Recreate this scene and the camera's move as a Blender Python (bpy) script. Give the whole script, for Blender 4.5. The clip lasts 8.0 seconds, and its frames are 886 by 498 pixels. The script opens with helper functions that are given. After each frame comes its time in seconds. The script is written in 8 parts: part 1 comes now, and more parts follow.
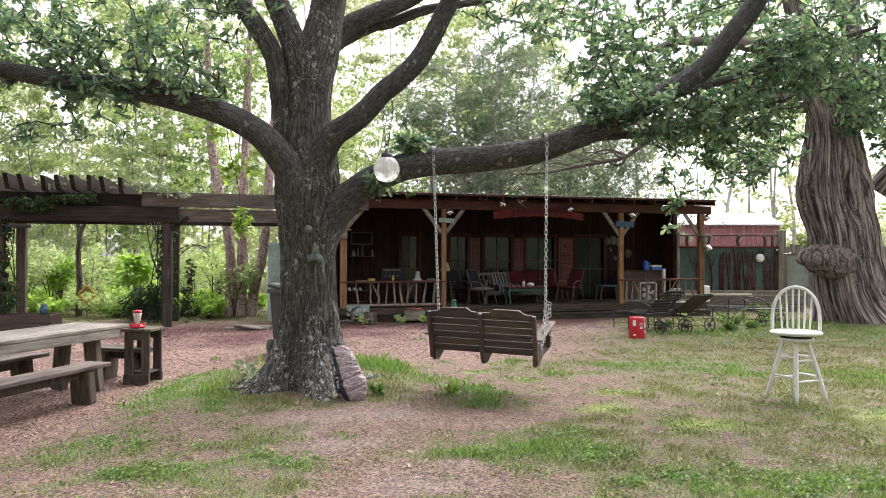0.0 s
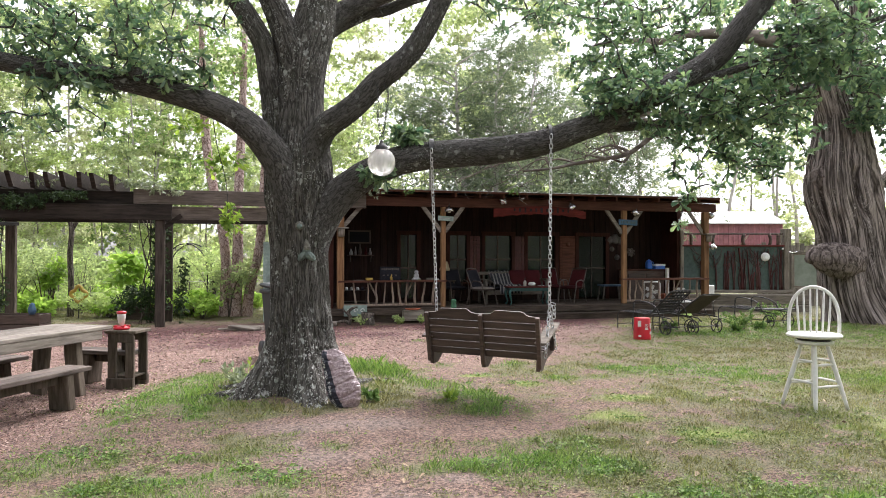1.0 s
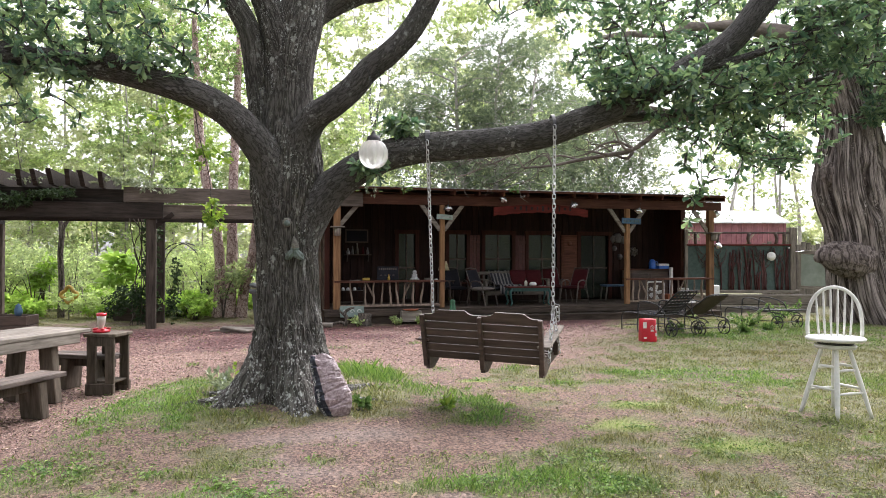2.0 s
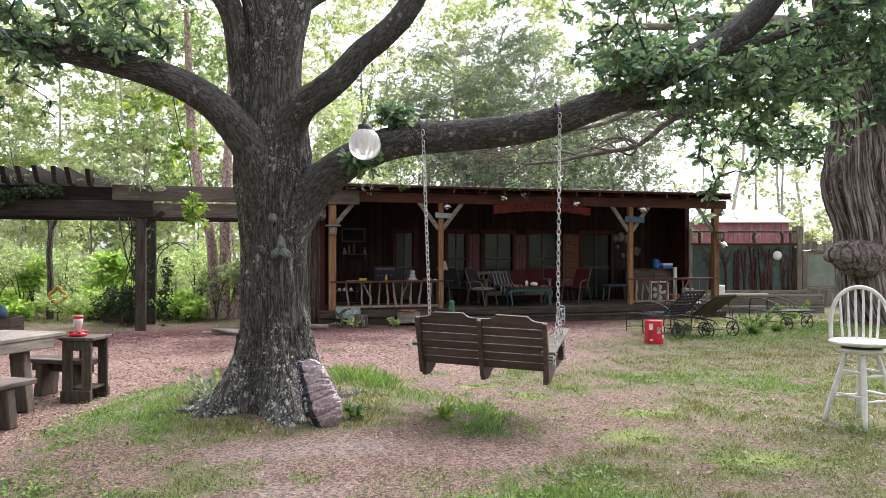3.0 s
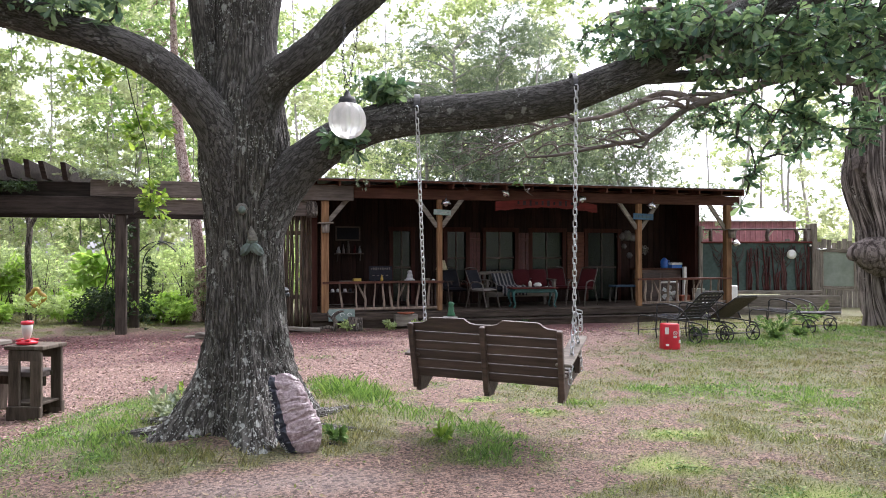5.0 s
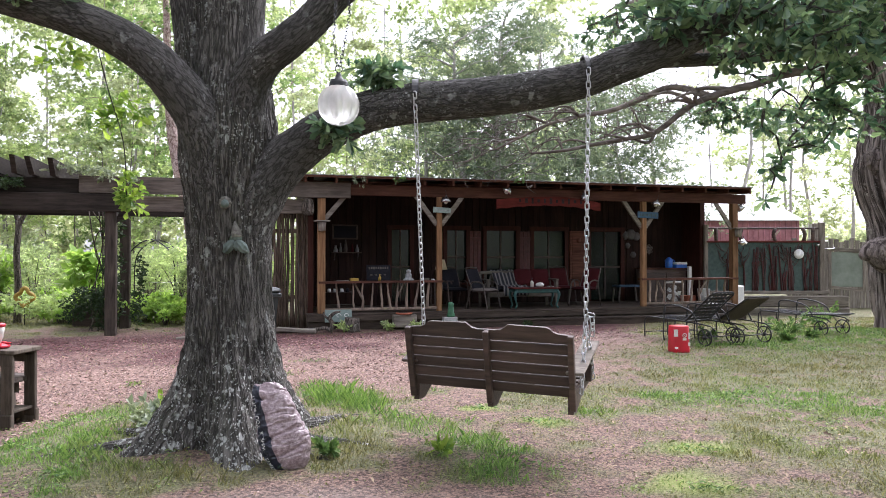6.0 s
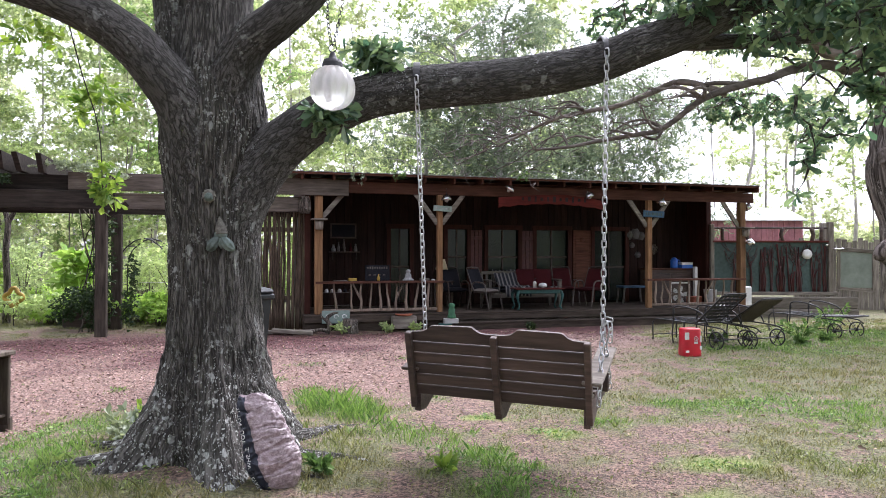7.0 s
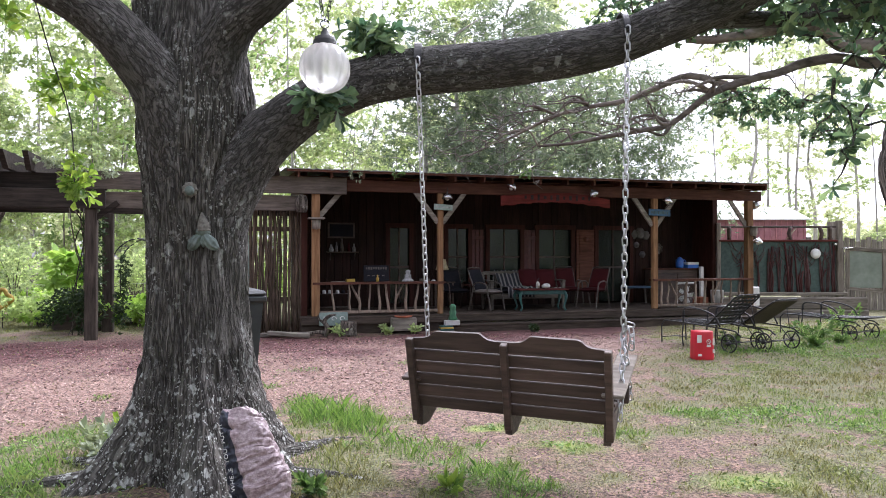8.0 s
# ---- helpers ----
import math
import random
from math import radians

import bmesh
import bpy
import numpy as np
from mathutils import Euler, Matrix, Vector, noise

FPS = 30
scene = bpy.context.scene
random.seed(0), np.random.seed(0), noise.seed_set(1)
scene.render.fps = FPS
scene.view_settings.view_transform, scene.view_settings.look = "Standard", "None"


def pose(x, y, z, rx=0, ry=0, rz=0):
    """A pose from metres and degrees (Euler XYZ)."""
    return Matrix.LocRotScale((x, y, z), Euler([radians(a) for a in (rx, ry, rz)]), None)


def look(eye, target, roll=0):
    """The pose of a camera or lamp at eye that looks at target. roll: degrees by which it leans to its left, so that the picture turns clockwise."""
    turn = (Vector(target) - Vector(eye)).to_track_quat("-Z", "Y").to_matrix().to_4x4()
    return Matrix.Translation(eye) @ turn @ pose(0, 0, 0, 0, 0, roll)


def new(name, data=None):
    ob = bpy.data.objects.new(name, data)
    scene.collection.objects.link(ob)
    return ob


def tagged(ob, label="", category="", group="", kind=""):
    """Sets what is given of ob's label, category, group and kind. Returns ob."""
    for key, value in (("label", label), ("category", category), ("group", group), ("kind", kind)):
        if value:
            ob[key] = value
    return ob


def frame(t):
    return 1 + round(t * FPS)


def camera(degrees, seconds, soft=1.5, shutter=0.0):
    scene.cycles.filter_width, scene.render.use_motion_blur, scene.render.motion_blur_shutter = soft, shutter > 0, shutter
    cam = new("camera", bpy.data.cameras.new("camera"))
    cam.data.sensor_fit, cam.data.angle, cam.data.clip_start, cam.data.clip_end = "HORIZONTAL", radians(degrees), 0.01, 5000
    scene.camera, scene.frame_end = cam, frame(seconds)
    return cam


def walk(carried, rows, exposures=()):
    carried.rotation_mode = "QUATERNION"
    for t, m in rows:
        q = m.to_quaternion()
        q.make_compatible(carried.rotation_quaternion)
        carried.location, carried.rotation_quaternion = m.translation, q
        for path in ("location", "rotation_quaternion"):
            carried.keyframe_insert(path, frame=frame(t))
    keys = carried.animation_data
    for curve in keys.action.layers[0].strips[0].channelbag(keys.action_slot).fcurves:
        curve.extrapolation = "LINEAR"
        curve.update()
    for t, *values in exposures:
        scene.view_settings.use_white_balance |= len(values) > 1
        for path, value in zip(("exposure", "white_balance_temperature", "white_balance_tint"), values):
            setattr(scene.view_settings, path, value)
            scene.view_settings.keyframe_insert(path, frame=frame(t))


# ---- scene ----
cam = camera(63.5, 8.0, soft=0.9)
PATH = [
    (0, (-0.001, -0.001, 1.48), (0.0, 1.999, 1.498), 0.1),
    (0.5, (0.006, 0.19, 1.473), (0.007, 2.19, 1.49), 0.1),
    (1, (0.016, 0.394, 1.468), (0.017, 2.394, 1.484), 0.1),
    (1.5, (0.034, 0.606, 1.462), (0.034, 2.606, 1.478), 0.1),
    (3, (0.075, 1.279, 1.433), (0.076, 3.279, 1.45), 0.0),
    (3.5, (0.081, 1.507, 1.424), (0.082, 3.507, 1.442), -0.0),
    (4, (0.091, 1.727, 1.413), (0.092, 3.726, 1.432), -0.1),
    (4.5, (0.096, 1.944, 1.406), (0.097, 3.944, 1.425), -0.1),
    (6, (0.091, 2.586, 1.391), (0.094, 4.586, 1.408), -0.0),
    (6.5, (0.078, 2.799, 1.387), (0.082, 4.799, 1.404), -0.0),
    (7, (0.063, 3.005, 1.382), (0.068, 5.005, 1.399), 0.1),
    (7.5, (0.047, 3.209, 1.378), (0.053, 5.209, 1.395), 0.0),
    (8, (0.035, 3.414, 1.374), (0.042, 5.414, 1.392), 0.0),
]
walk(cam, [(t, look(eye, target, roll)) for t, eye, target, roll in PATH],
     exposures=[(0.0, 1.73, 6350, 15), (8.0, 1.8, 5850, 20)])

# ---- world and light: a bright overcast sky ----
world = bpy.data.worlds.new("overcast")
scene.world = world
world.use_nodes = True
wn, wl = world.node_tree.nodes, world.node_tree.links
sky = wn.new("ShaderNodeTexSky")
sky.sky_type, sky.sun_disc = "NISHITA", False
sky.sun_elevation, sky.sun_rotation = radians(55), radians(35)
sky.air_density, sky.dust_density, sky.ozone_density = 1.0, 3.0, 1.0
grey = wn.new("ShaderNodeHueSaturation")
grey.inputs["Saturation"].default_value = 0.12
wl.new(sky.outputs["Color"], grey.inputs["Color"])
wl.new(grey.outputs["Color"], wn["Background"].inputs["Color"])
wn["Background"].inputs["Strength"].default_value = 0.15
lamp = bpy.data.lights.new("sun", "SUN")
lamp.energy, lamp.angle, lamp.color = 1.5, radians(50), (1.0, 0.97, 0.93)
sun = new("sun", lamp)
sun.matrix_world = look((14, 18, 30), (0, 0, 0))


# ---- mesh helpers ----
def vnoise(p, seed=0):
    """Smooth value noise in -1..1 at the points p (n, 3)."""
    p = np.asarray(p, float)
    i = np.floor(p).astype(np.int64)
    f = p - i
    f = f * f * (3 - 2 * f)
    out = np.zeros(len(p))
    for dx in (0, 1):
        for dy in (0, 1):
            for dz in (0, 1):
                h = ((i[:, 0] + dx) * 374761393 + (i[:, 1] + dy) * 668265263 + (i[:, 2] + dz) * 2147483647 + seed * 974711) & 0xFFFFFFFF
                h = ((h ^ (h >> 13)) * 1274126177) & 0xFFFFFFFF
                h = (h ^ (h >> 16)) & 0xFFFF
                w = (f[:, 0] if dx else 1 - f[:, 0]) * (f[:, 1] if dy else 1 - f[:, 1]) * (f[:, 2] if dz else 1 - f[:, 2])
                out += w * (h / 32767.5 - 1)
    return out


def fbm(p, octaves=4, seed=0):
    p = np.asarray(p, float)
    return sum(vnoise(p * 2 ** k, seed + k) / 2 ** k for k in range(octaves)) / 1.6


def spline(points, step):
    """Points (and any further columns, such as radii) along a Catmull-Rom curve, about step metres apart."""
    a = np.asarray(points, float)
    a = np.vstack([2 * a[0] - a[1], a, 2 * a[-1] - a[-2]])
    out = []
    for k in range(1, len(a) - 2):
        n = max(1, int(np.linalg.norm(a[k + 1, :3] - a[k, :3]) / step))
        for t in np.arange(n) / n:
            out.append(0.5 * (2 * a[k] + (a[k + 1] - a[k - 1]) * t + (2 * a[k - 1] - 5 * a[k] + 4 * a[k + 1] - a[k + 2]) * t ** 2
                              + (3 * a[k] - a[k - 1] - 3 * a[k + 1] + a[k + 2]) * t ** 3))
    out.append(a[-2])
    return np.array(out)


GRAINED = ("oak_bark", "limb_bark", "cedar_bark", "birch_bark")  # barks whose grain follows the limb


class Shape:
    """Gathers the faces of one mesh."""

    def __init__(self):
        self.v, self.f, self.s, self.n, self.g, self.grained = [], [], [], 0, [], False

    def add(self, verts, faces, smooth=False, m=None, grain=None):
        verts = np.asarray(verts, float).reshape(-1, 3)
        self.g.append(verts if grain is None else grain)
        if m is not None:
            a = np.array(m)
            verts = verts @ a[:3, :3].T + a[:3, 3]
        self.v.append(verts)
        self.f += [tuple(int(i) + self.n for i in f) for f in faces]
        self.s += [smooth] * len(faces)
        self.n += len(verts)
        return self

    def box(self, sx, sy, sz, m=None, bevel=0.006):
        """A box with chamfered edges, centred on m."""
        h = np.array([sx, sy, sz]) / 2
        b = min(bevel, 0.45 * min(sx, sy, sz))
        verts, index = [], {}
        for cx in (-1, 1):
            for cy in (-1, 1):
                for cz in (-1, 1):
                    c = np.array([cx, cy, cz])
                    for axis in range(3):
                        p = c * (h - b)
                        p[axis] = c[axis] * h[axis]
                        index[cx, cy, cz, axis] = len(verts)
                        verts.append(p)
        verts = np.array(verts)
        faces = []
        for axis in range(3):
            o = [a for a in range(3) if a != axis]
            for s in (-1, 1):
                ring = []
                for u, w in ((-1, -1), (1, -1), (1, 1), (-1, 1)):
                    c = [0, 0, 0]
                    c[axis], c[o[0]], c[o[1]] = s, u, w
                    ring.append(index[(*c, axis)])
                faces.append(ring)
            for u in (-1, 1):
                for w in (-1, 1):
                    c0, c1 = [0, 0, 0], [0, 0, 0]
                    c0[axis], c1[axis] = -1, 1
                    for c in (c0, c1):
                        c[o[0]], c[o[1]] = u, w
                    faces.append([index[(*c0, o[0])], index[(*c1, o[0])], index[(*c1, o[1])], index[(*c0, o[1])]])
        for cx in (-1, 1):
            for cy in (-1, 1):
                for cz in (-1, 1):
                    faces.append([index[cx, cy, cz, a] for a in range(3)])
        for f in faces:
            p = verts[f]
            if np.dot(np.cross(p[1] - p[0], p[2] - p[0]), p.mean(0)) < 0:
                f.reverse()
        return self.add(verts, faces, False, m)

    def beam(self, a, b, w, h, bevel=0.006, roll=0.0):
        """A timber of width w and height h from a to b."""
        a, b = Vector(a), Vector(b)
        d = b - a
        side = Vector((0, 0, 1)).cross(d)
        if side.length < 1e-4:
            side = Vector((1, 0, 0))
        side.normalize()
        up = d.normalized().cross(side)
        r = Matrix((d.normalized(), side, up)).transposed().to_4x4()
        return self.box(d.length, w, h, Matrix.Translation((a + b) / 2) @ r @ Matrix.Rotation(roll, 4, "X"), bevel)

    def tube(self, points, radii, seg=8, m=None, closed=False, caps=True, bump=None, flat=1.0):
        """A round bar along the points. bump(points, angles, along) gives a push outwards."""
        p = np.asarray(points, float)
        n = len(p)
        r = np.broadcast_to(np.asarray(radii, float), (n,)).copy()
        t = np.roll(p, -1, 0) - np.roll(p, 1, 0) if closed else np.gradient(p, axis=0)
        t /= np.linalg.norm(t, axis=1)[:, None] + 1e-12
        e = np.array([1.0, 0, 0]) if abs(t[0, 0]) < 0.8 else np.array([0, 1.0, 0])
        u = np.zeros_like(p)
        for k in range(n):
            e = e - t[k] * np.dot(e, t[k])
            e /= np.linalg.norm(e) + 1e-12
            u[k] = e
        w = np.cross(t, u)
        ang = np.arange(seg) * 2 * math.pi / seg
        ring = u[:, None, :] * np.cos(ang)[None, :, None] + w[:, None, :] * np.sin(ang)[None, :, None] * flat
        verts = p[:, None, :] + ring * r[:, None, None]
        along = np.concatenate([[0], np.cumsum(np.linalg.norm(np.diff(p, axis=0), axis=1))])
        r0 = np.full((n, 1), np.median(r))
        grain = np.stack([np.cos(ang)[None] * r0, np.sin(ang)[None] * r0, np.repeat(along[:, None] + p[0, 2], seg, 1)], -1).reshape(-1, 3)
        self.grained = True
        if bump is not None:
            push = bump(verts.reshape(-1, 3), np.tile(ang, n), np.repeat(along, seg), np.repeat(r, seg)).reshape(n, seg)
            verts = verts + ring * push[:, :, None]
        faces = []
        for k in range(n if closed else n - 1):
            a, b = k * seg, ((k + 1) % n) * seg
            for j in range(seg):
                j2 = (j + 1) % seg
                faces.append((a + j, a + j2, b + j2, b + j))
        if caps and not closed:
            faces.append(tuple(range(seg))[::-1])
            faces.append(tuple((n - 1) * seg + j for j in range(seg)))
        return self.add(verts.reshape(-1, 3), faces, True, m, grain)

    def lathe(self, profile, seg=20, m=None, fn=None):
        """A turned shape from (radius, height) pairs; fn(angle) scales the radius."""
        ang = np.arange(seg) * 2 * math.pi / seg
        k = np.ones(seg) if fn is None else np.array([fn(a) for a in ang])
        verts = [(r * k[j] * math.cos(a), r * k[j] * math.sin(a), z) for r, z in profile for j, a in enumerate(ang)]
        faces = []
        for i in range(len(profile) - 1):
            for j in range(seg):
                j2 = (j + 1) % seg
                faces.append((i * seg + j, i * seg + j2, (i + 1) * seg + j2, (i + 1) * seg + j))
        faces.append(tuple(range(seg))[::-1])
        faces.append(tuple((len(profile) - 1) * seg + j for j in range(seg)))
        return self.add(verts, faces, True, m)

    def slab(self, outline, thick, m=None):
        """A board cut to an outline in x and z, thick along y."""
        n = len(outline)
        verts = [(x, -thick / 2, z) for x, z in outline] + [(x, thick / 2, z) for x, z in outline]
        faces = [tuple(range(n)), tuple(range(n, 2 * n))[::-1]]
        faces += [((k + 1) % n, k, n + k, n + (k + 1) % n) for k in range(n)]
        return self.add(verts, faces, False, m)

    def data(self, name, material):
        me = bpy.data.meshes.new(name)
        me.from_pydata(np.vstack(self.v), [], self.f)
        me.polygons.foreach_set("use_smooth", self.s)
        me.materials.append(material)
        if self.grained and material.name in GRAINED:
            a = me.attributes.new("grain", "FLOAT_VECTOR", "POINT")
            a.data.foreach_set("vector", np.vstack(self.g).astype(np.float32).ravel())
        me.update()
        return me


def part(name, shape, material, parent, label="", m=None):
    """One mesh under a thing or under a part."""
    ob = new(name, shape.data(name, material) if isinstance(shape, Shape) else shape)
    ob.parent = parent
    if m is not None:
        ob.matrix_basis = m
    return tagged(ob, label)


def thing(name, label, category, m=None, group="", kind=""):
    ob = new(name)
    ob.empty_display_size = 0.1
    if m is not None:
        ob.matrix_basis = m
    return tagged(ob, label, category, group, kind)


def solid(name, shape, material, label, category="", group="", kind="", m=None):
    """A thing of one mesh."""
    ob = new(name, shape.data(name, material))
    if m is not None:
        ob.matrix_basis = m
    return tagged(ob, label, category, group, kind)


def mesh_arrays(name, verts, quads, material, smooth=False):
    """A mesh from big arrays of quads (or triangles)."""
    verts, quads = np.asarray(verts, np.float32), np.asarray(quads, np.int32)
    k = quads.shape[1]
    me = bpy.data.meshes.new(name)
    me.vertices.add(len(verts))
    me.vertices.foreach_set("co", verts.ravel())
    me.loops.add(quads.size)
    me.loops.foreach_set("vertex_index", quads.ravel())
    me.polygons.add(len(quads))
    me.polygons.foreach_set("loop_start", np.arange(len(quads), dtype=np.int32) * k)
    me.polygons.foreach_set("loop_total", np.full(len(quads), k, np.int32))
    me.polygons.foreach_set("use_smooth", np.full(len(quads), smooth))
    me.materials.append(material)
    me.update(calc_edges=True)
    return me


def smoothstep(a, b, x):
    t = np.clip((np.asarray(x, float) - a) / (b - a), 0, 1)
    return t * t * (3 - 2 * t)


# ---- materials ----
def material(name):
    m = bpy.data.materials.new(name)
    m.use_nodes = True
    n, l = m.node_tree.nodes, m.node_tree.links
    return m, n, l, n["Principled BSDF"]


def ramp(n, l, source, stops):
    r = n.new("ShaderNodeValToRGB")
    e = r.color_ramp.elements
    while len(e) < len(stops):
        e.new(0.5)
    for k, (pos, c) in enumerate(stops):
        e[k].position, e[k].color = pos, (*c, 1) if len(c) == 3 else c
    l.new(source, r.inputs["Fac"])
    return r.outputs["Color"]


def noise_node(n, l, vector, scale, detail=4, rough=0.6):
    t = n.new("ShaderNodeTexNoise")
    t.inputs["Scale"].default_value, t.inputs["Detail"].default_value, t.inputs["Roughness"].default_value = scale, detail, rough
    l.new(vector, t.inputs["Vector"])
    return t.outputs["Fac"]


def mapped(n, l, scale=(1, 1, 1), space="Object"):
    c = n.new("ShaderNodeTexCoord")
    m = n.new("ShaderNodeMapping")
    m.inputs["Scale"].default_value = scale
    l.new(c.outputs[space], m.inputs["Vector"])
    return m.outputs["Vector"]


def mix(n, l, fac, a, b, mode="MIX"):
    x = n.new("ShaderNodeMix")
    x.data_type, x.blend_type = "RGBA", mode
    for sock, val in ((x.inputs[0], fac), (x.inputs[6], a), (x.inputs[7], b)):
        if isinstance(val, bpy.types.NodeSocket):
            l.new(val, sock)
        elif isinstance(val, tuple):
            sock.default_value = (*val, 1)
        else:
            sock.default_value = val
    return x.outputs[2]


def bump(n, l, b, height, strength, distance=0.01):
    x = n.new("ShaderNodeBump")
    x.inputs["Strength"].default_value, x.inputs["Distance"].default_value = strength, distance
    l.new(height, x.inputs["Height"])
    l.new(x.outputs["Normal"], b.inputs["Normal"])


def surface(name, dark, light, scale=8, stretch=(1, 1, 1), rough=0.7, relief=0.4, metal=0.0, wear=None, wear_at=0.62, big=1.5, vary=0.25, space="Object"):
    """Grain and stains at two scales between two colours, with wear patches of a third; each object a little lighter or darker."""
    m, n, l, b = material(name)
    v = mapped(n, l, stretch, space)
    fine = noise_node(n, l, v, scale, 6, 0.65)
    broad = noise_node(n, l, mapped(n, l, (1, 1, 1), space), big, 3, 0.6)
    col = ramp(n, l, fine, [(0.3, dark), (0.7, light)])
    shade = ramp(n, l, broad, [(0.3, (0.72, 0.72, 0.72)), (0.7, (1.12, 1.12, 1.12))])
    col = mix(n, l, 1.0, col, shade, "MULTIPLY")
    if wear:
        col = mix(n, l, ramp(n, l, noise_node(n, l, v, scale * 0.45, 5, 0.7), [(wear_at, (0, 0, 0)), (wear_at + 0.08, (1, 1, 1))]), col, wear)
    if vary:
        info = n.new("ShaderNodeObjectInfo")
        col = mix(n, l, 1.0, col, ramp(n, l, info.outputs["Random"], [(0, (1 - vary,) * 3), (1, (1 + vary,) * 3)]), "MULTIPLY")
    l.new(col, b.inputs["Base Color"])
    b.inputs["Roughness"].default_value, b.inputs["Metallic"].default_value = rough, metal
    if rough >= 0.7:
        b.inputs["Specular IOR Level"].default_value = 0.18
    if relief:
        bump(n, l, b, fine, relief)
    return m


def leafy(name, dark, light, trans=0.45, rough=0.5):
    """Leaves: each one its own green, letting light through."""
    m, n, l, b = material(name)
    g = n.new("ShaderNodeNewGeometry")
    col = ramp(n, l, g.outputs["Random Per Island"], [(0.0, dark), (0.6, tuple((a + c) / 2 for a, c in zip(dark, light))), (1.0, light)])
    l.new(col, b.inputs["Base Color"])
    b.inputs["Roughness"].default_value = rough
    t = n.new("ShaderNodeBsdfTranslucent")
    l.new(mix(n, l, 1.0, col, (1.15, 1.15, 0.75), "MULTIPLY"), t.inputs["Color"])
    s = n.new("ShaderNodeMixShader")
    s.inputs[0].default_value = trans
    l.new(b.outputs[0], s.inputs[1])
    l.new(t.outputs[0], s.inputs[2])
    l.new(s.outputs[0], n["Material Output"].inputs["Surface"])
    return m


def bark_material(name, dark, light, lichen, moss, specks=0.5, up=0.13, foot=0.0, size=24, gap=0.16):
    """Plates of bark between long branching cracks, mossy patches and round specks of lichen."""
    m, n, l, b = material(name)
    v = mapped(n, l, (1, 1, up))
    if name in GRAINED:
        a = n.new("ShaderNodeAttribute")
        a.attribute_name = "grain"
        l.new(a.outputs["Vector"], v.node.inputs["Vector"])

    def warped(where, scale, amount):
        w = n.new("ShaderNodeTexNoise")
        w.inputs["Scale"].default_value, w.inputs["Detail"].default_value = scale, 3
        l.new(where, w.inputs["Vector"])
        shift = n.new("ShaderNodeVectorMath")
        shift.operation = "MULTIPLY_ADD"
        l.new(w.outputs["Color"], shift.inputs[0])
        shift.inputs[1].default_value = (amount,) * 3
        l.new(where, shift.inputs[2])
        return shift.outputs[0]

    def furrows(scale, depth, width):
        """Winding lines where a stretched noise crosses its middle."""
        f = noise_node(n, l, v, scale, 3, 0.5)
        d = n.new("ShaderNodeMath")
        d.operation = "SUBTRACT"
        l.new(f, d.inputs[0])
        d.inputs[1].default_value = 0.5
        a = n.new("ShaderNodeMath")
        a.operation = "ABSOLUTE"
        l.new(d.outputs[0], a.inputs[0])
        return ramp(n, l, a.outputs[0], [(0.0, (depth,) * 3), (width, (1, 1, 1))])
    fine = noise_node(n, l, v, size * 4.5, 5, 0.65)
    plates = mix(n, l, 1.0, furrows(size, 0.0, gap), furrows(size * 2.3, 0.35, gap * 0.8), "MULTIPLY")
    col = ramp(n, l, fine, [(0.3, tuple(0.6 * a + 0.4 * c for a, c in zip(light, dark))), (0.7, light)])
    col = mix(n, l, plates, dark, col)
    broad = noise_node(n, l, mapped(n, l), 2.2, 4, 0.6)
    col = mix(n, l, ramp(n, l, broad, [(0.5, (0, 0, 0)), (0.75, (0.4, 0.4, 0.4))]), col, moss)
    # lichen: scattered cells, thicker in some patches
    for scale, share in ((13, 0.05), (30, 0.16), (70, 0.22)):
        c = n.new("ShaderNodeTexVoronoi")
        c.inputs["Scale"].default_value = scale
        l.new(warped(mapped(n, l, (1, 1, 0.8)), scale * 1.6, 1.2 / scale), c.inputs["Vector"])
        dots = ramp(n, l, c.outputs["Distance"], [(0.22, (1, 1, 1)), (0.36, (0, 0, 0))])
        cells = ramp(n, l, c.outputs["Color"], [(0.62 - share * specks, (0, 0, 0)), (0.64 - share * specks, (1, 1, 1))])
        patch = ramp(n, l, noise_node(n, l, mapped(n, l, (1, 1, 0.45)), 3.2, 4, 0.65), [(0.56 - 0.2 * specks, (0, 0, 0)), (0.72 - 0.2 * specks, (0.85, 0.85, 0.85))])
        if foot:
            xyz = n.new("ShaderNodeSeparateXYZ")
            l.new(mapped(n, l), xyz.inputs[0])
            low = ramp(n, l, xyz.outputs["Z"], [(0.15, (foot, foot, foot)), (0.95, (0, 0, 0))])
            patch = mix(n, l, 1.0, patch, low, "ADD")
        col = mix(n, l, mix(n, l, 1.0, mix(n, l, 1.0, dots, cells, "MULTIPLY"), patch, "MULTIPLY"), col, lichen)
    l.new(col, b.inputs["Base Color"])
    b.inputs["Roughness"].default_value = 0.9
    b.inputs["Specular IOR Level"].default_value = 0.2
    bump(n, l, b, mix(n, l, 0.25, plates, fine), 1.0, 0.022)
    return m


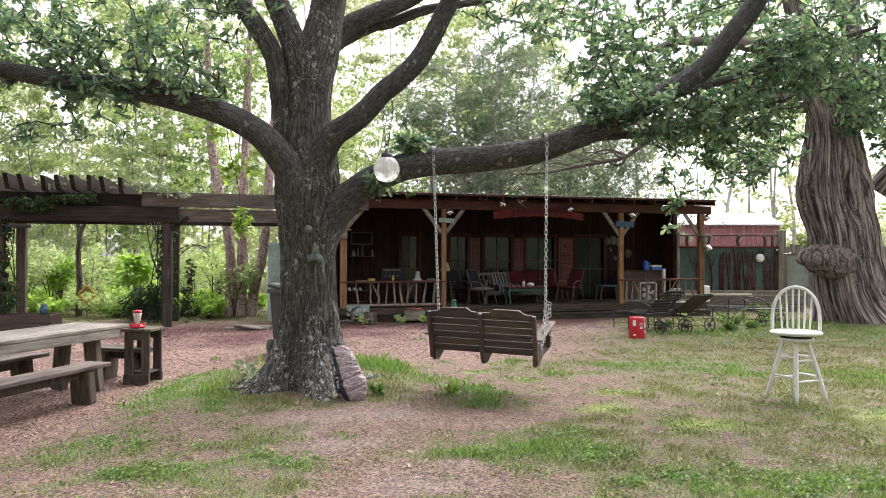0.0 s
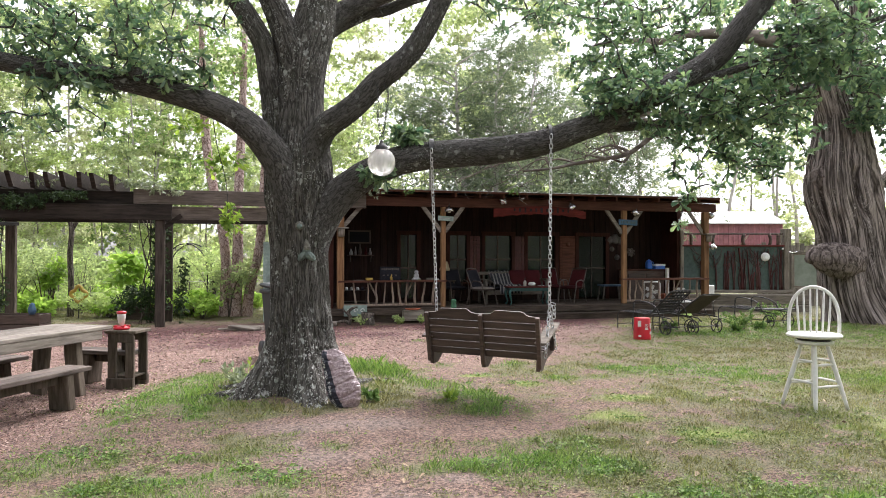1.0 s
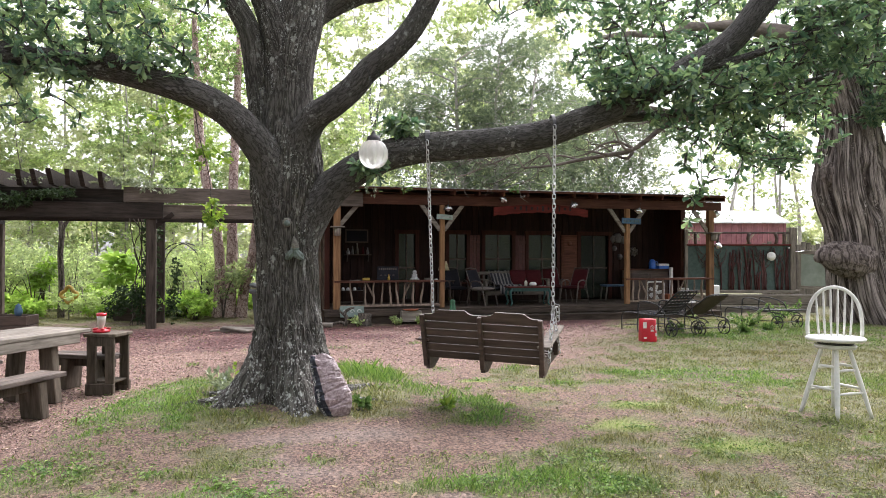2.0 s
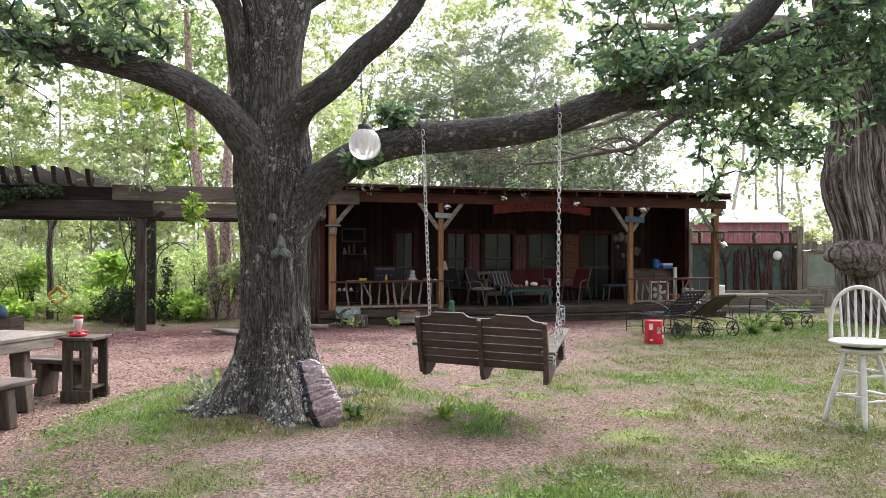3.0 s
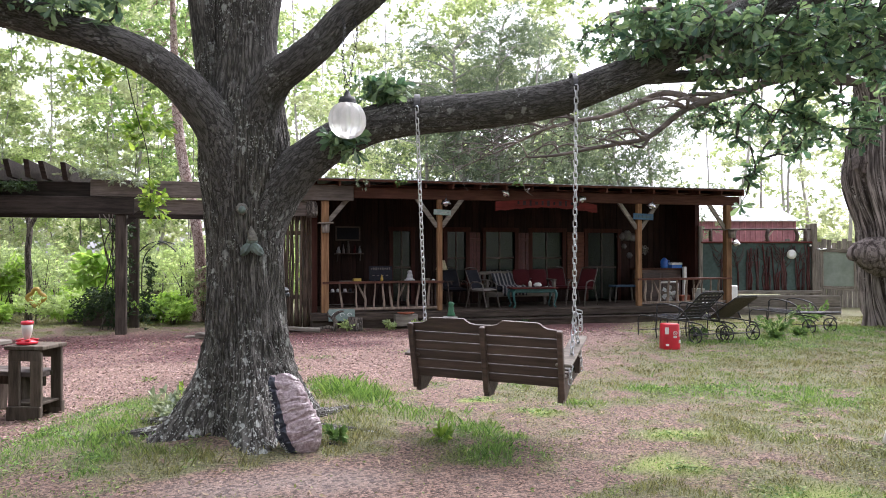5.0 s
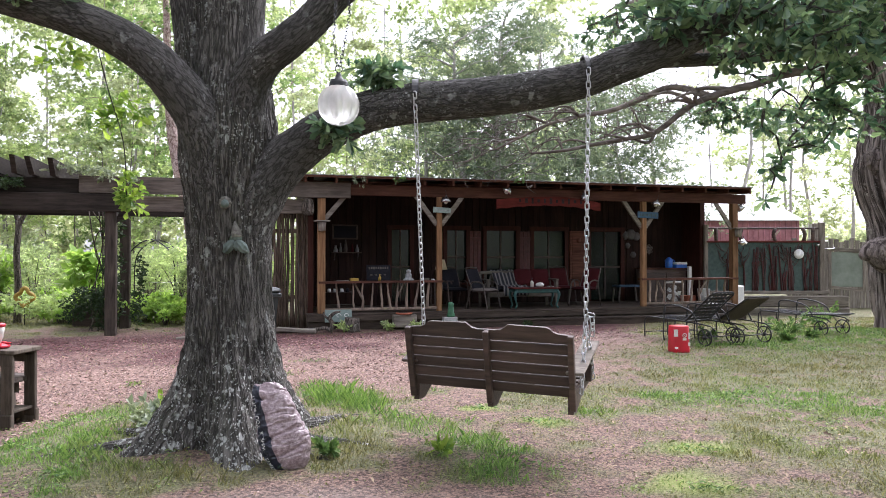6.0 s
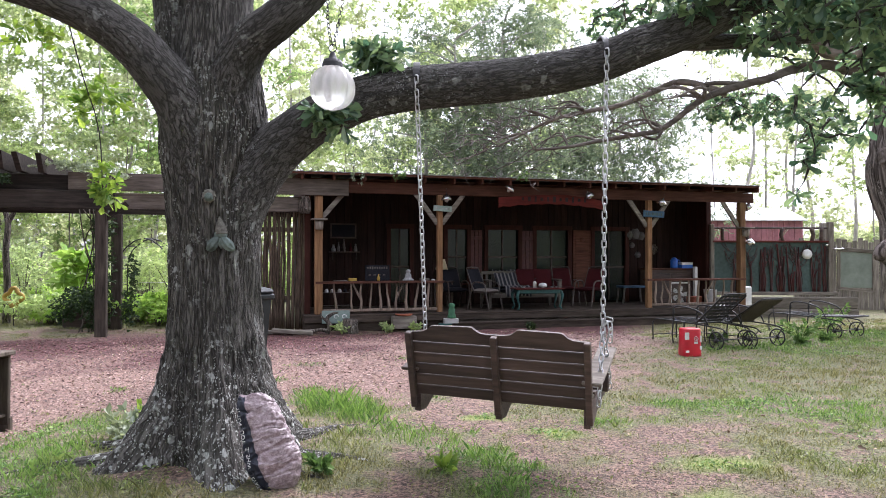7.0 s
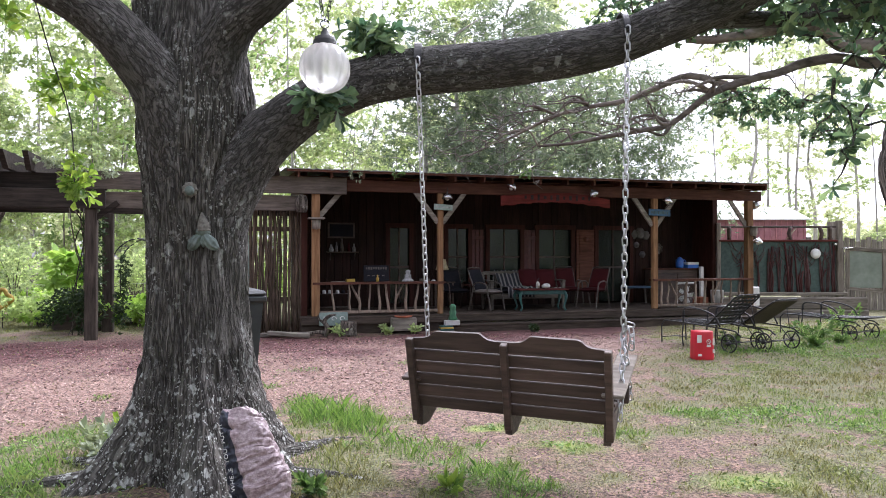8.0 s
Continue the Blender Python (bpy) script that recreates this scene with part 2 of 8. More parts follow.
OAK_BARK = bark_material("oak_bark", (0.03, 0.027, 0.024), (0.158, 0.148, 0.132), (0.42, 0.43, 0.4), (0.085, 0.09, 0.07), 0.55, 0.1, 0.9, 40, 0.08)
LIMB_BARK = bark_material("limb_bark", (0.042, 0.039, 0.036), (0.135, 0.128, 0.12), (0.34, 0.35, 0.33), (0.07, 0.075, 0.058), 0.4, 0.2, 0.0, 44, 0.06)
CEDAR_BARK = bark_material("cedar_bark", (0.03, 0.023, 0.02), (0.46, 0.395, 0.365), (0.58, 0.53, 0.5), (0.17, 0.135, 0.12), 0.25, 0.05, 0.0, 13, 0.1)
BURL_BARK = bark_material("burl_bark", (0.04, 0.03, 0.027), (0.27, 0.225, 0.205), (0.33, 0.29, 0.27), (0.12, 0.095, 0.085), 0.1, 0.3, 0.0, 5, 0.07)
WOOD_BARK = bark_material("wood_bark", (0.03, 0.025, 0.021), (0.24, 0.2, 0.17), (0.34, 0.33, 0.3), (0.1, 0.1, 0.07), 0.4, 0.13, 0.0, 24, 0.08)
OAK_LEAF = leafy("oak_leaf", (0.055, 0.12, 0.092), (0.25, 0.345, 0.205), 0.53, 0.3)
OAK_LEAF_YOUNG = leafy("oak_leaf_young", (0.1, 0.2, 0.035), (0.36, 0.48, 0.1), 0.55)
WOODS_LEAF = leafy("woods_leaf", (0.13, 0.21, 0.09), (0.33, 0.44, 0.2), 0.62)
# far leaves: distance haze is put into their pale colour
FAR_HAZE_LEAF = leafy("far_haze_leaf", (0.42, 0.46, 0.36), (0.64, 0.67, 0.53), 0.6)
BUSH_LEAF = leafy("bush_leaf", (0.33, 0.43, 0.22), (0.64, 0.73, 0.44), 0.68)
IVY_LEAF = leafy("ivy_leaf", (0.015, 0.035, 0.012), (0.05, 0.09, 0.025), 0.3)
LIMB_GREY = surface("smooth_grey_limb", (0.08, 0.066, 0.057), (0.24, 0.205, 0.18), 10, (0.35, 1, 1), 0.85, 0.4)
# woodland trunks paled in two steps, haze put into the bark colour
MID_BARK = surface("hazed_trunk", (0.13, 0.115, 0.1), (0.3, 0.27, 0.24), 14, (1, 1, 0.2), 0.9, 0.3)
FAR_HAZE_BARK = surface("far_haze_trunk", (0.3, 0.28, 0.26), (0.5, 0.47, 0.44), 12, (1, 1, 0.2), 0.9, 0.2)
WEED_LEAF = leafy("weed_leaf", (0.06, 0.12, 0.035), (0.17, 0.27, 0.09), 0.45)
CEDAR_LEAF = leafy("cedar_leaf", (0.11, 0.15, 0.115), (0.27, 0.325, 0.235), 0.5)
# haze among the trees is put into this paler, greyer green
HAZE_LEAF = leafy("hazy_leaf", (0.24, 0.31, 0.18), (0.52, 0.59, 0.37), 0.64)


def turf_material(name, dry, lush):
    """Blades and small leaves: olive where the lawn is thin, bright green where it is lush."""
    m = leafy(name, *dry, 0.4)
    n, l = m.node_tree.nodes, m.node_tree.links
    b = n["Principled BSDF"]
    old = b.inputs["Base Color"].links[0].from_socket
    g = n.new("ShaderNodeNewGeometry")
    a = n.new("ShaderNodeAttribute")
    a.attribute_name = "lush"
    col = mix(n, l, a.outputs["Fac"], old, ramp(n, l, g.outputs["Random Per Island"], [(0.0, lush[0]), (1.0, lush[1])]))
    l.new(col, b.inputs["Base Color"])
    t = next(x for x in n if x.bl_idname == "ShaderNodeBsdfTranslucent")
    l.new(mix(n, l, 1.0, col, (1.15, 1.15, 0.75), "MULTIPLY"), t.inputs["Color"])
    return m


GRASS = turf_material("grass_blade", ((0.09, 0.08, 0.034), (0.315, 0.29, 0.14)), ((0.055, 0.13, 0.028), (0.26, 0.4, 0.105)))
CLOVER = turf_material("clover_leaf", ((0.075, 0.08, 0.03), (0.28, 0.28, 0.12)), ((0.05, 0.12, 0.025), (0.23, 0.36, 0.085)))
POST_WOOD = surface("post_wood", (0.13, 0.065, 0.03), (0.34, 0.19, 0.095), 22, (1, 1, 0.08), 0.7, 0.25, wear=(0.2, 0.14, 0.09))
HEADER_WOOD = surface("header_wood", (0.055, 0.022, 0.014), (0.145, 0.062, 0.042), 22, (0.08, 1, 1), 0.75, 0.25)
GREY_WOOD = surface("grey_wood", (0.1, 0.085, 0.07), (0.3, 0.265, 0.225), 24, (0.1, 1, 1), 0.85, 0.4, wear=(0.06, 0.055, 0.04))
GREY_WOOD_UP = surface("grey_wood_upright", (0.1, 0.085, 0.07), (0.3, 0.265, 0.225), 24, (1, 1, 0.1), 0.85, 0.4, wear=(0.06, 0.055, 0.04))
DARK_WOOD = surface("dark_stained_wood", (0.03, 0.018, 0.013), (0.1, 0.064, 0.048), 26, (0.1, 1, 1), 0.6, 0.35, wear=(0.17, 0.145, 0.125), wear_at=0.68)
GREY_BEAM = surface("weathered_beam", (0.07, 0.058, 0.048), (0.21, 0.175, 0.148), 22, (0.1, 1, 1), 0.85, 0.35)
# beams and rafters: deep shade is put into this darker copy of the timber
PERGOLA_SHADED = surface("pergola_wood_shaded", (0.012, 0.0095, 0.008), (0.048, 0.038, 0.031), 22, (0.1, 1, 1), 0.85, 0.35)
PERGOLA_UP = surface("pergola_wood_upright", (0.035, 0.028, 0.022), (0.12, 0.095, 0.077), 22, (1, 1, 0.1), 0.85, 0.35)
# the porch's shade is put into these near-black wall and trim colours
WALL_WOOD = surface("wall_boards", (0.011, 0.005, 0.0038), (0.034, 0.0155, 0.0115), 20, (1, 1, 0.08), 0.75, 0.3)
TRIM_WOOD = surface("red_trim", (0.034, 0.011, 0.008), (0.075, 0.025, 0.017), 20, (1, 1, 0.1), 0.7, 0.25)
DECK_WOOD = surface("deck_boards", (0.03, 0.022, 0.017), (0.1, 0.076, 0.06), 22, (0.1, 1, 1), 0.8, 0.3)
BRANCH_WOOD = surface("branch_wood", (0.12, 0.09, 0.07), (0.36, 0.28, 0.22), 24, (1, 1, 0.15), 0.8, 0.3)
POLE_WOOD = surface("sapling_pole", (0.035, 0.024, 0.017), (0.18, 0.13, 0.097), 24, (1, 1, 0.15), 0.85, 0.4)
TIN_ROOF = surface("roof_metal", (0.1, 0.1, 0.09), (0.26, 0.26, 0.24), 9, (1, 1, 1), 0.55, 0.1, 0.3, wear=(0.1, 0.07, 0.05))
CHAIN = surface("chain_steel", (0.42, 0.42, 0.43), (0.68, 0.68, 0.7), 40, rough=0.4, relief=0.1, metal=0.7, vary=0)
WHITE_PAINT = surface("white_paint", (0.6, 0.59, 0.55), (0.8, 0.79, 0.76), 14, rough=0.5, relief=0.1, wear=(0.42, 0.38, 0.32), wear_at=0.72, vary=0.05)
STRAP = surface("black_strap", (0.02, 0.02, 0.021), (0.05, 0.049, 0.05), 30, rough=0.2, relief=0.05, vary=0.2)
BLACK_IRON = surface("black_iron", (0.012, 0.012, 0.013), (0.045, 0.043, 0.042), 30, rough=0.5, relief=0.15, metal=0.3, vary=0)
RED_PLASTIC = surface("red_plastic", (0.5, 0.012, 0.025), (0.62, 0.02, 0.04), 6, rough=0.4, relief=0.03, vary=0)
BIN_PLASTIC = surface("bin_plastic", (0.01, 0.013, 0.014), (0.022, 0.027, 0.028), 8, rough=0.62, relief=0.05, vary=0)
TEAL_PAINT = surface("teal_paint", (0.03, 0.06, 0.055), (0.07, 0.11, 0.1), 12, rough=0.6, relief=0.15)
STONE = surface("grey_stone", (0.16, 0.16, 0.16), (0.4, 0.4, 0.4), 18, rough=0.85, relief=0.4)


# ---- helpers for limbs and leaves ----
def ridged(amp, across=12.0, along=1.6, seed=0):
    """Furrowed bark: long ridges that run with the trunk."""
    def push(p, ang, s, r):
        q = np.stack([np.cos(ang) * across * np.maximum(r, 0.05), np.sin(ang) * across * np.maximum(r, 0.05), s * along], -1)
        ridge = 1 - 2 * np.abs(vnoise(q * 2.2, seed))
        return amp * np.clip(r / 0.3, 0.15, 1.2) * (ridge + 0.45 * vnoise(q * 4.0, seed + 3)) + 0.05 * r * vnoise(np.stack([np.cos(ang), np.sin(ang), s * 1.4], -1), seed + 9)
    return push


def limb(shape, points, seg=20, amp=0.008, step=0.05, seed=0):
    """A limb through points of (x, y, z, radius)."""
    p = spline(points, step)
    return shape.tube(p[:, :3], np.maximum(p[:, 3], 0.003), seg, bump=ridged(amp, seed=seed) if amp else None)


LEAF_X = (0.0, 0.28, 0.42, 0.6, 0.7, 1.0)
LEAF_Y = (0.012, 0.23, 0.13, 0.3, 0.17, 0.03)
SPOON_X = (0.0, 0.35, 0.8, 1.0)
SPOON_Y = (0.015, 0.12, 0.22, 0.03)


def leaf_arrays(centres, out, size, rng, shape="lobed", droop=0.35, flat=0.5):
    """Leaves at the centres (n, 3), pointing along out (n, 3), folded along the rib."""
    n = len(centres)
    out = out / (np.linalg.norm(out, axis=1)[:, None] + 1e-9)
    up = np.array([0, 0, 1.0]) * flat + rng.normal(0, 1, (n, 3)) * (1 - flat)
    side = np.cross(up, out)
    side /= np.linalg.norm(side, axis=1)[:, None] + 1e-9
    nor = np.cross(out, side)
    if shape in ("lobed", "spoon"):
        xs, ys = (np.array(LEAF_X), np.array(LEAF_Y)) if shape == "lobed" else (np.array(SPOON_X), np.array(SPOON_Y))
        k = len(xs)
        rib = np.stack([xs, xs * 0, -droop * xs ** 2 * 0.5], -1)
        lft = np.stack([xs, ys, -droop * xs ** 2 * 0.5 + 0.25 * ys], -1)
        rgt = lft * (1, -1, 1)
        tpl = np.vstack([rib, lft, rgt])
        quads = [(i, i + 1, k + i + 1, k + i) for i in range(k - 1)] + [(i + 1, i, 2 * k + i, 2 * k + i + 1) for i in range(k - 1)]
    elif shape == "needle":
        tpl = np.array([(0, 0, 0), (0.5, 0.11, 0.03), (1, 0, -droop * 0.3), (0.5, -0.11, 0.03)])
        quads = [(0, 3, 2, 1)]
    else:
        tpl = np.array([(0, 0, 0), (0.5, 0.26, 0.06), (1, 0, -droop * 0.3), (0.5, -0.26, 0.06)])
        quads = [(0, 3, 2, 1)]
    quads = np.array(quads)
    local = tpl[None] * size[:, None, None]
    verts = centres[:, None] + local[..., 0:1] * out[:, None] + local[..., 1:2] * side[:, None] + local[..., 2:3] * nor[:, None]
    faces = quads[None] + (np.arange(n) * len(tpl))[:, None, None]
    return verts.reshape(-1, 3), faces.reshape(-1, quads.shape[1])


def blob_points(blobs, rng):
    """Points inside ellipsoids (x, y, z, rx, ry, rz, count), denser near the outside."""
    pts, ways = [], []
    for x, y, z, rx, ry, rz, n in blobs:
        d = rng.normal(0, 1, (int(n), 3))
        d /= np.linalg.norm(d, axis=1)[:, None]
        r = rng.uniform(0.15, 1, int(n)) ** 0.5
        pts.append(np.array([x, y, z]) + d * r[:, None] * (rx, ry, rz))
        ways.append(d)
    return np.vstack(pts), np.vstack(ways)


def sprigs(blobs, leaves, size, rng, shape="lobed", spread=0.9, flat=0.5):
    """Leaf clusters: each sprig a whorl of leaves round a twig's end."""
    p, w = blob_points(blobs, rng)
    n = len(p)
    w = w * (1, 1, 0.5) + (0, 0, -0.25) + rng.normal(0, 0.4, (n, 3))
    c = np.repeat(p, leaves, 0)
    d = np.repeat(w, leaves, 0) * 0.6 + rng.normal(0, spread, (n * leaves, 3)) * (1, 1, 0.7)
    back = rng.uniform(0, 1, n * leaves)[:, None] * np.repeat(w, leaves, 0) * size * 1.1
    s = size * rng.uniform(0.55, 1.15, n * leaves)
    return leaf_arrays(c - back, d, s, rng, shape, flat=flat), p, w


def twigs(shape, starts, p, rng, radius=0.006, seg=4, every=1):
    """Branching twigs: each sprig is joined to the nearest limb or to a sprig that is already joined."""
    starts = np.asarray(starts, float)
    p = p[::every]
    gap = np.array([np.min(np.linalg.norm(starts - q, axis=1)) for q in p])
    order = np.argsort(gap)
    nodes = list(starts)
    for k in order:
        q = p[k]
        d = np.linalg.norm(np.array(nodes) - q, axis=1)
        a = nodes[int(np.argmin(np.where(d < 0.02, 9, d)))]
        reach = np.linalg.norm(q - a)
        mid = (a + q) / 2 + rng.normal(0, 0.07, 3) * reach + np.array([0, 0, 0.06]) * reach
        s = spline([a, mid, q], max(0.1, reach / 5))
        thick = radius * (0.6 + 0.9 * min(1.5, gap.max() - gap[k]))
        shape.tube(s, np.linspace(thick, radius * 0.5, len(s)), seg, caps=False)
        nodes.append(q)


# ---- ground ----
HOUSE = pose(-2.44, 17.6, 0, 0, 0, 15.48)


def porch_side(x, y):
    """Distance behind the line of the porch posts."""
    return -0.267 * (np.asarray(x) + 2.44) + 0.9638 * (np.asarray(y) - 17.6)


def ground_z(x, y):
    x, y = np.asarray(x, float), np.asarray(y, float)
    porch = 0.17 * smoothstep(-5.0, -0.6, porch_side(x, y))
    left = 0.09 * smoothstep(-2.6, -3.7, x)
    mound = 0.09 * np.exp(-((x + 1.47) ** 2 + (y - 7.9) ** 2) / 0.9)
    p = np.stack([x * 0.9, y * 0.9, x * 0], -1).reshape(-1, 3)
    rough = 0.022 * fbm(p, 3, 5).reshape(x.shape) * np.exp(-np.maximum(0, np.abs(y) - 25) / 10)
    return -np.maximum(porch, left) + mound + rough


def zg(x, y):
    return float(ground_z(np.array([x]), np.array([y]))[0])


def mulch_at(x, y):
    """How far wood chips cover the ground, 0 to 1."""
    p = np.stack([x * 0.7, y * 0.7, x * 0 + 3], -1)
    w = 0.8 * fbm(p, 3, 11)
    yard = smoothstep(9.0, 10.6, y + w - 0.15 * (x + 1)) * (1 - smoothstep(0.9, 3.0, x - 0.42 * (y - 11.5) + w)) * (1 - smoothstep(-1.2, 0.8, porch_side(x, y) + w * 0.6))
    table = smoothstep(-2.9, -3.6, x + w * 0.6) * (1 - smoothstep(10.5, 12, y)) * 0.9 * smoothstep(4.5, 6.5, y + w) * smoothstep(-9, -7.5, x)
    return np.clip(np.maximum(yard, table), 0, 1)


LUSH = ((-3.0, 7.5, 0.7, 0.5), (-1.5, 5.0, 0.75, 0.4), (0.5, 5.45, 0.8, 0.5), (2.5, 4.6, 0.9, 0.45), (-2.7, 5.5, 0.6, 0.5), (-0.75, 6.25, 0.22, 0.16), (0.5, 7.3, 0.35, 0.4), (-2.9, 8.6, 0.8, 0.8), (4.2, 5.6, 0.8, 0.4), (3.4, 9.5, 1.2, 0.5), (5.6, 8.6, 1.0, 0.7), (4.4, 13.6, 0.9, 0.4), (5.9, 14.3, 1.0, 0.6), (7.6, 15.6, 1.2, 0.8), (9.0, 13.5, 1.5, 1.0))
MOSS = ((1.65, 6.95, 0.32, 0.22), (2.3, 6.3, 0.45, 0.2), (0.9, 8.6, 0.3, 0.14), (4.2, 6.6, 0.5, 0.25), (1.9, 7.7, 0.3, 0.14), (0.4, 9.1, 0.2, 0.1))
SAND = ((-0.6, 6.6, 0.4, 0.22), (-0.1, 4.65, 0.38, 0.2), (-0.9, 5.6, 0.3, 0.16), (0.15, 5.15, 0.2, 0.12), (-1.2, 6.4, 0.35, 0.2))


TUFTS = ((-3.4, 10.7, 0.14, 0.1), (-1.6, 12.0, 0.16, 0.1), (-1.75, 10.9, 0.12, 0.1), (0.9, 9.9, 0.2, 0.12), (1.4, 8.9, 0.25, 0.12), (-0.4, 12.6, 0.14, 0.09), (-3.0, 11.9, 0.1, 0.08), (2.2, 9.6, 0.3, 0.14))


def spots(x, y, seed, places):
    """Soft patches with ragged edges."""
    w = 1 + 1.1 * fbm(np.stack([x * 3.2, y * 3.2, x * 0 + seed], -1), 4, seed)
    return np.clip(sum(np.exp(-(((x - a) / rx) ** 2 + ((y - b) / ry) ** 2) * w) for a, b, rx, ry in places), 0, 1)


def strip_at(x, y):
    """The tall grass that runs from behind the oak towards the swing."""
    d = (y - 9.4 + 1.26 * (x + 0.88)) / 1.61
    return np.exp(-((d + 0.14 * fbm(np.stack([x * 1.7, y * 1.7, x * 0 + 8], -1), 3, 47)) / 0.34) ** 2) * smoothstep(-1.6, -1.1, x) * (1 - smoothstep(0.4, 0.95, x))


def moss_at(x, y):
    return spots(x, y, 5, MOSS)


def sand_at(x, y):
    return spots(x, y, 9, SAND)


def dry_at(x, y):
    """Wood chips bleach towards the open yard."""
    p = np.stack([x * 0.8, y * 0.8, x * 0 + 1], -1)
    return np.clip(1 - smoothstep(-5.5, -2.0, porch_side(x, y) + 2.4 * fbm(p, 4, 61)), 0, 1)


def lush_at(x, y):
    p = np.stack([x * 0.9, y * 0.9, x * 0 + 17], -1)
    return np.clip(spots(x, y, 3, LUSH) + spots(x, y, 13, TUFTS) + strip_at(x, y) + 0.9 * moss_at(x, y) + 0.4 * smoothstep(-0.05, 0.45, fbm(p, 3, 23)) + 0.05, 0, 1)


def lawn_at(x, y):
    """How thickly grass grows, 0 to 1."""
    p = np.stack([x * 0.85, y * 0.85, x * 0 + 7], -1)
    q = np.stack([x * 2.8, y * 2.8, x * 0 + 2], -1)
    patch = smoothstep(-0.08, 0.2, fbm(p, 3, 21) + 0.6 * fbm(q, 2, 31))
    right = smoothstep(1.2, 3.6, x - 0.12 * (y - 6)) * 0.55
    ring = 0.8 * np.exp(-((np.hypot(x + 1.5, y - 7.8) - 0.9) / 0.3) ** 2)
    far = smoothstep(1.0, 2.5, porch_side(x, y)) * 0.9
    g = 0.24 + 0.18 * smoothstep(-0.5, 2.5, x) + 0.55 * patch + right + 0.8 * strip_at(x, y) + ring + far + 0.45 * spots(x, y, 3, LUSH) + 0.6 * moss_at(x, y)
    g = g * np.clip(0.75 + 1.1 * fbm(np.stack([x * 6, y * 6, x * 0 + 5], -1), 2, 37), 0.1, 1.3)
    bare = 0.6 * np.exp(-(((x + 0.1) / 1.0) ** 2 + ((y - 6.55) / 0.5) ** 2)) + 0.8 * sand_at(x, y)
    return np.clip(np.clip(g, 0, 1) * (1 - 0.93 * mulch_at(x, y) * (1 - strip_at(x, y))) - bare + 0.8 * spots(x, y, 13, TUFTS), 0, 1)


def ground_material():
    m, n, l, b = material("yard_ground")
    at = {}
    for name in ("mulch", "lawn", "moss", "sand", "dry"):
        a = n.new("ShaderNodeAttribute")
        a.attribute_name = name
        at[name] = a.outputs["Fac"]
    v = mapped(n, l)
    fine = noise_node(n, l, v, 52, 6, 0.6)
    fleck = n.new("ShaderNodeTexVoronoi")
    fleck.inputs["Scale"].default_value = 48
    l.new(v, fleck.inputs["Vector"])
    bits = ramp(n, l, fleck.outputs["Color"], [(0.3, (0.35, 0.35, 0.35)), (0.42, (0.9, 0.9, 0.9)), (0.62, (1.0, 1.0, 1.0)), (0.76, (1.35, 1.3, 1.25))])
    mid = noise_node(n, l, v, 5, 5, 0.65)
    soil = mix(n, l, ramp(n, l, fine, [(0.36, (0, 0, 0)), (0.6, (1, 1, 1))]), (0.045, 0.026, 0.02), (0.265, 0.17, 0.13))
    soil = mix(n, l, ramp(n, l, mid, [(0.5, (0, 0, 0)), (0.72, (0.5, 0.5, 0.5))]), soil, (0.31, 0.225, 0.182))
    soil = mix(n, l, at["sand"], soil, mix(n, l, fine, (0.1, 0.072, 0.06), (0.34, 0.26, 0.222)))
    chips = mix(n, l, ramp(n, l, fine, [(0.3, (0, 0, 0)), (0.7, (1, 1, 1))]), (0.03, 0.01, 0.01), (0.14, 0.05, 0.048))
    pale = mix(n, l, ramp(n, l, fine, [(0.3, (0, 0, 0)), (0.7, (1, 1, 1))]), (0.12, 0.07, 0.054), (0.42, 0.285, 0.23))
    chips = mix(n, l, at["dry"], chips, pale)
    turf = mix(n, l, ramp(n, l, fine, [(0.35, (0, 0, 0)), (0.62, (1, 1, 1))]), (0.05, 0.058, 0.022), (0.185, 0.19, 0.085))
    turf = mix(n, l, at["moss"], turf, mix(n, l, fine, (0.14, 0.19, 0.03), (0.34, 0.4, 0.1)))
    edge = n.new("ShaderNodeMath")
    edge.operation = "ADD"
    l.new(at["lawn"], edge.inputs[0])
    l.new(ramp(n, l, fine, [(0.2, (0, 0, 0)), (0.9, (0.5, 0.5, 0.5))]), edge.inputs[1])
    col = mix(n, l, 0.75, mix(n, l, at["mulch"], soil, chips), bits, "MULTIPLY")
    col = mix(n, l, ramp(n, l, edge.outputs[0], [(0.4, (0, 0, 0)), (0.85, (0.85, 0.85, 0.85))]), col, turf)
    l.new(col, b.inputs["Base Color"])
    b.inputs["Roughness"].default_value = 0.95
    bump(n, l, b, fine, 0.9, 0.03)
    return m


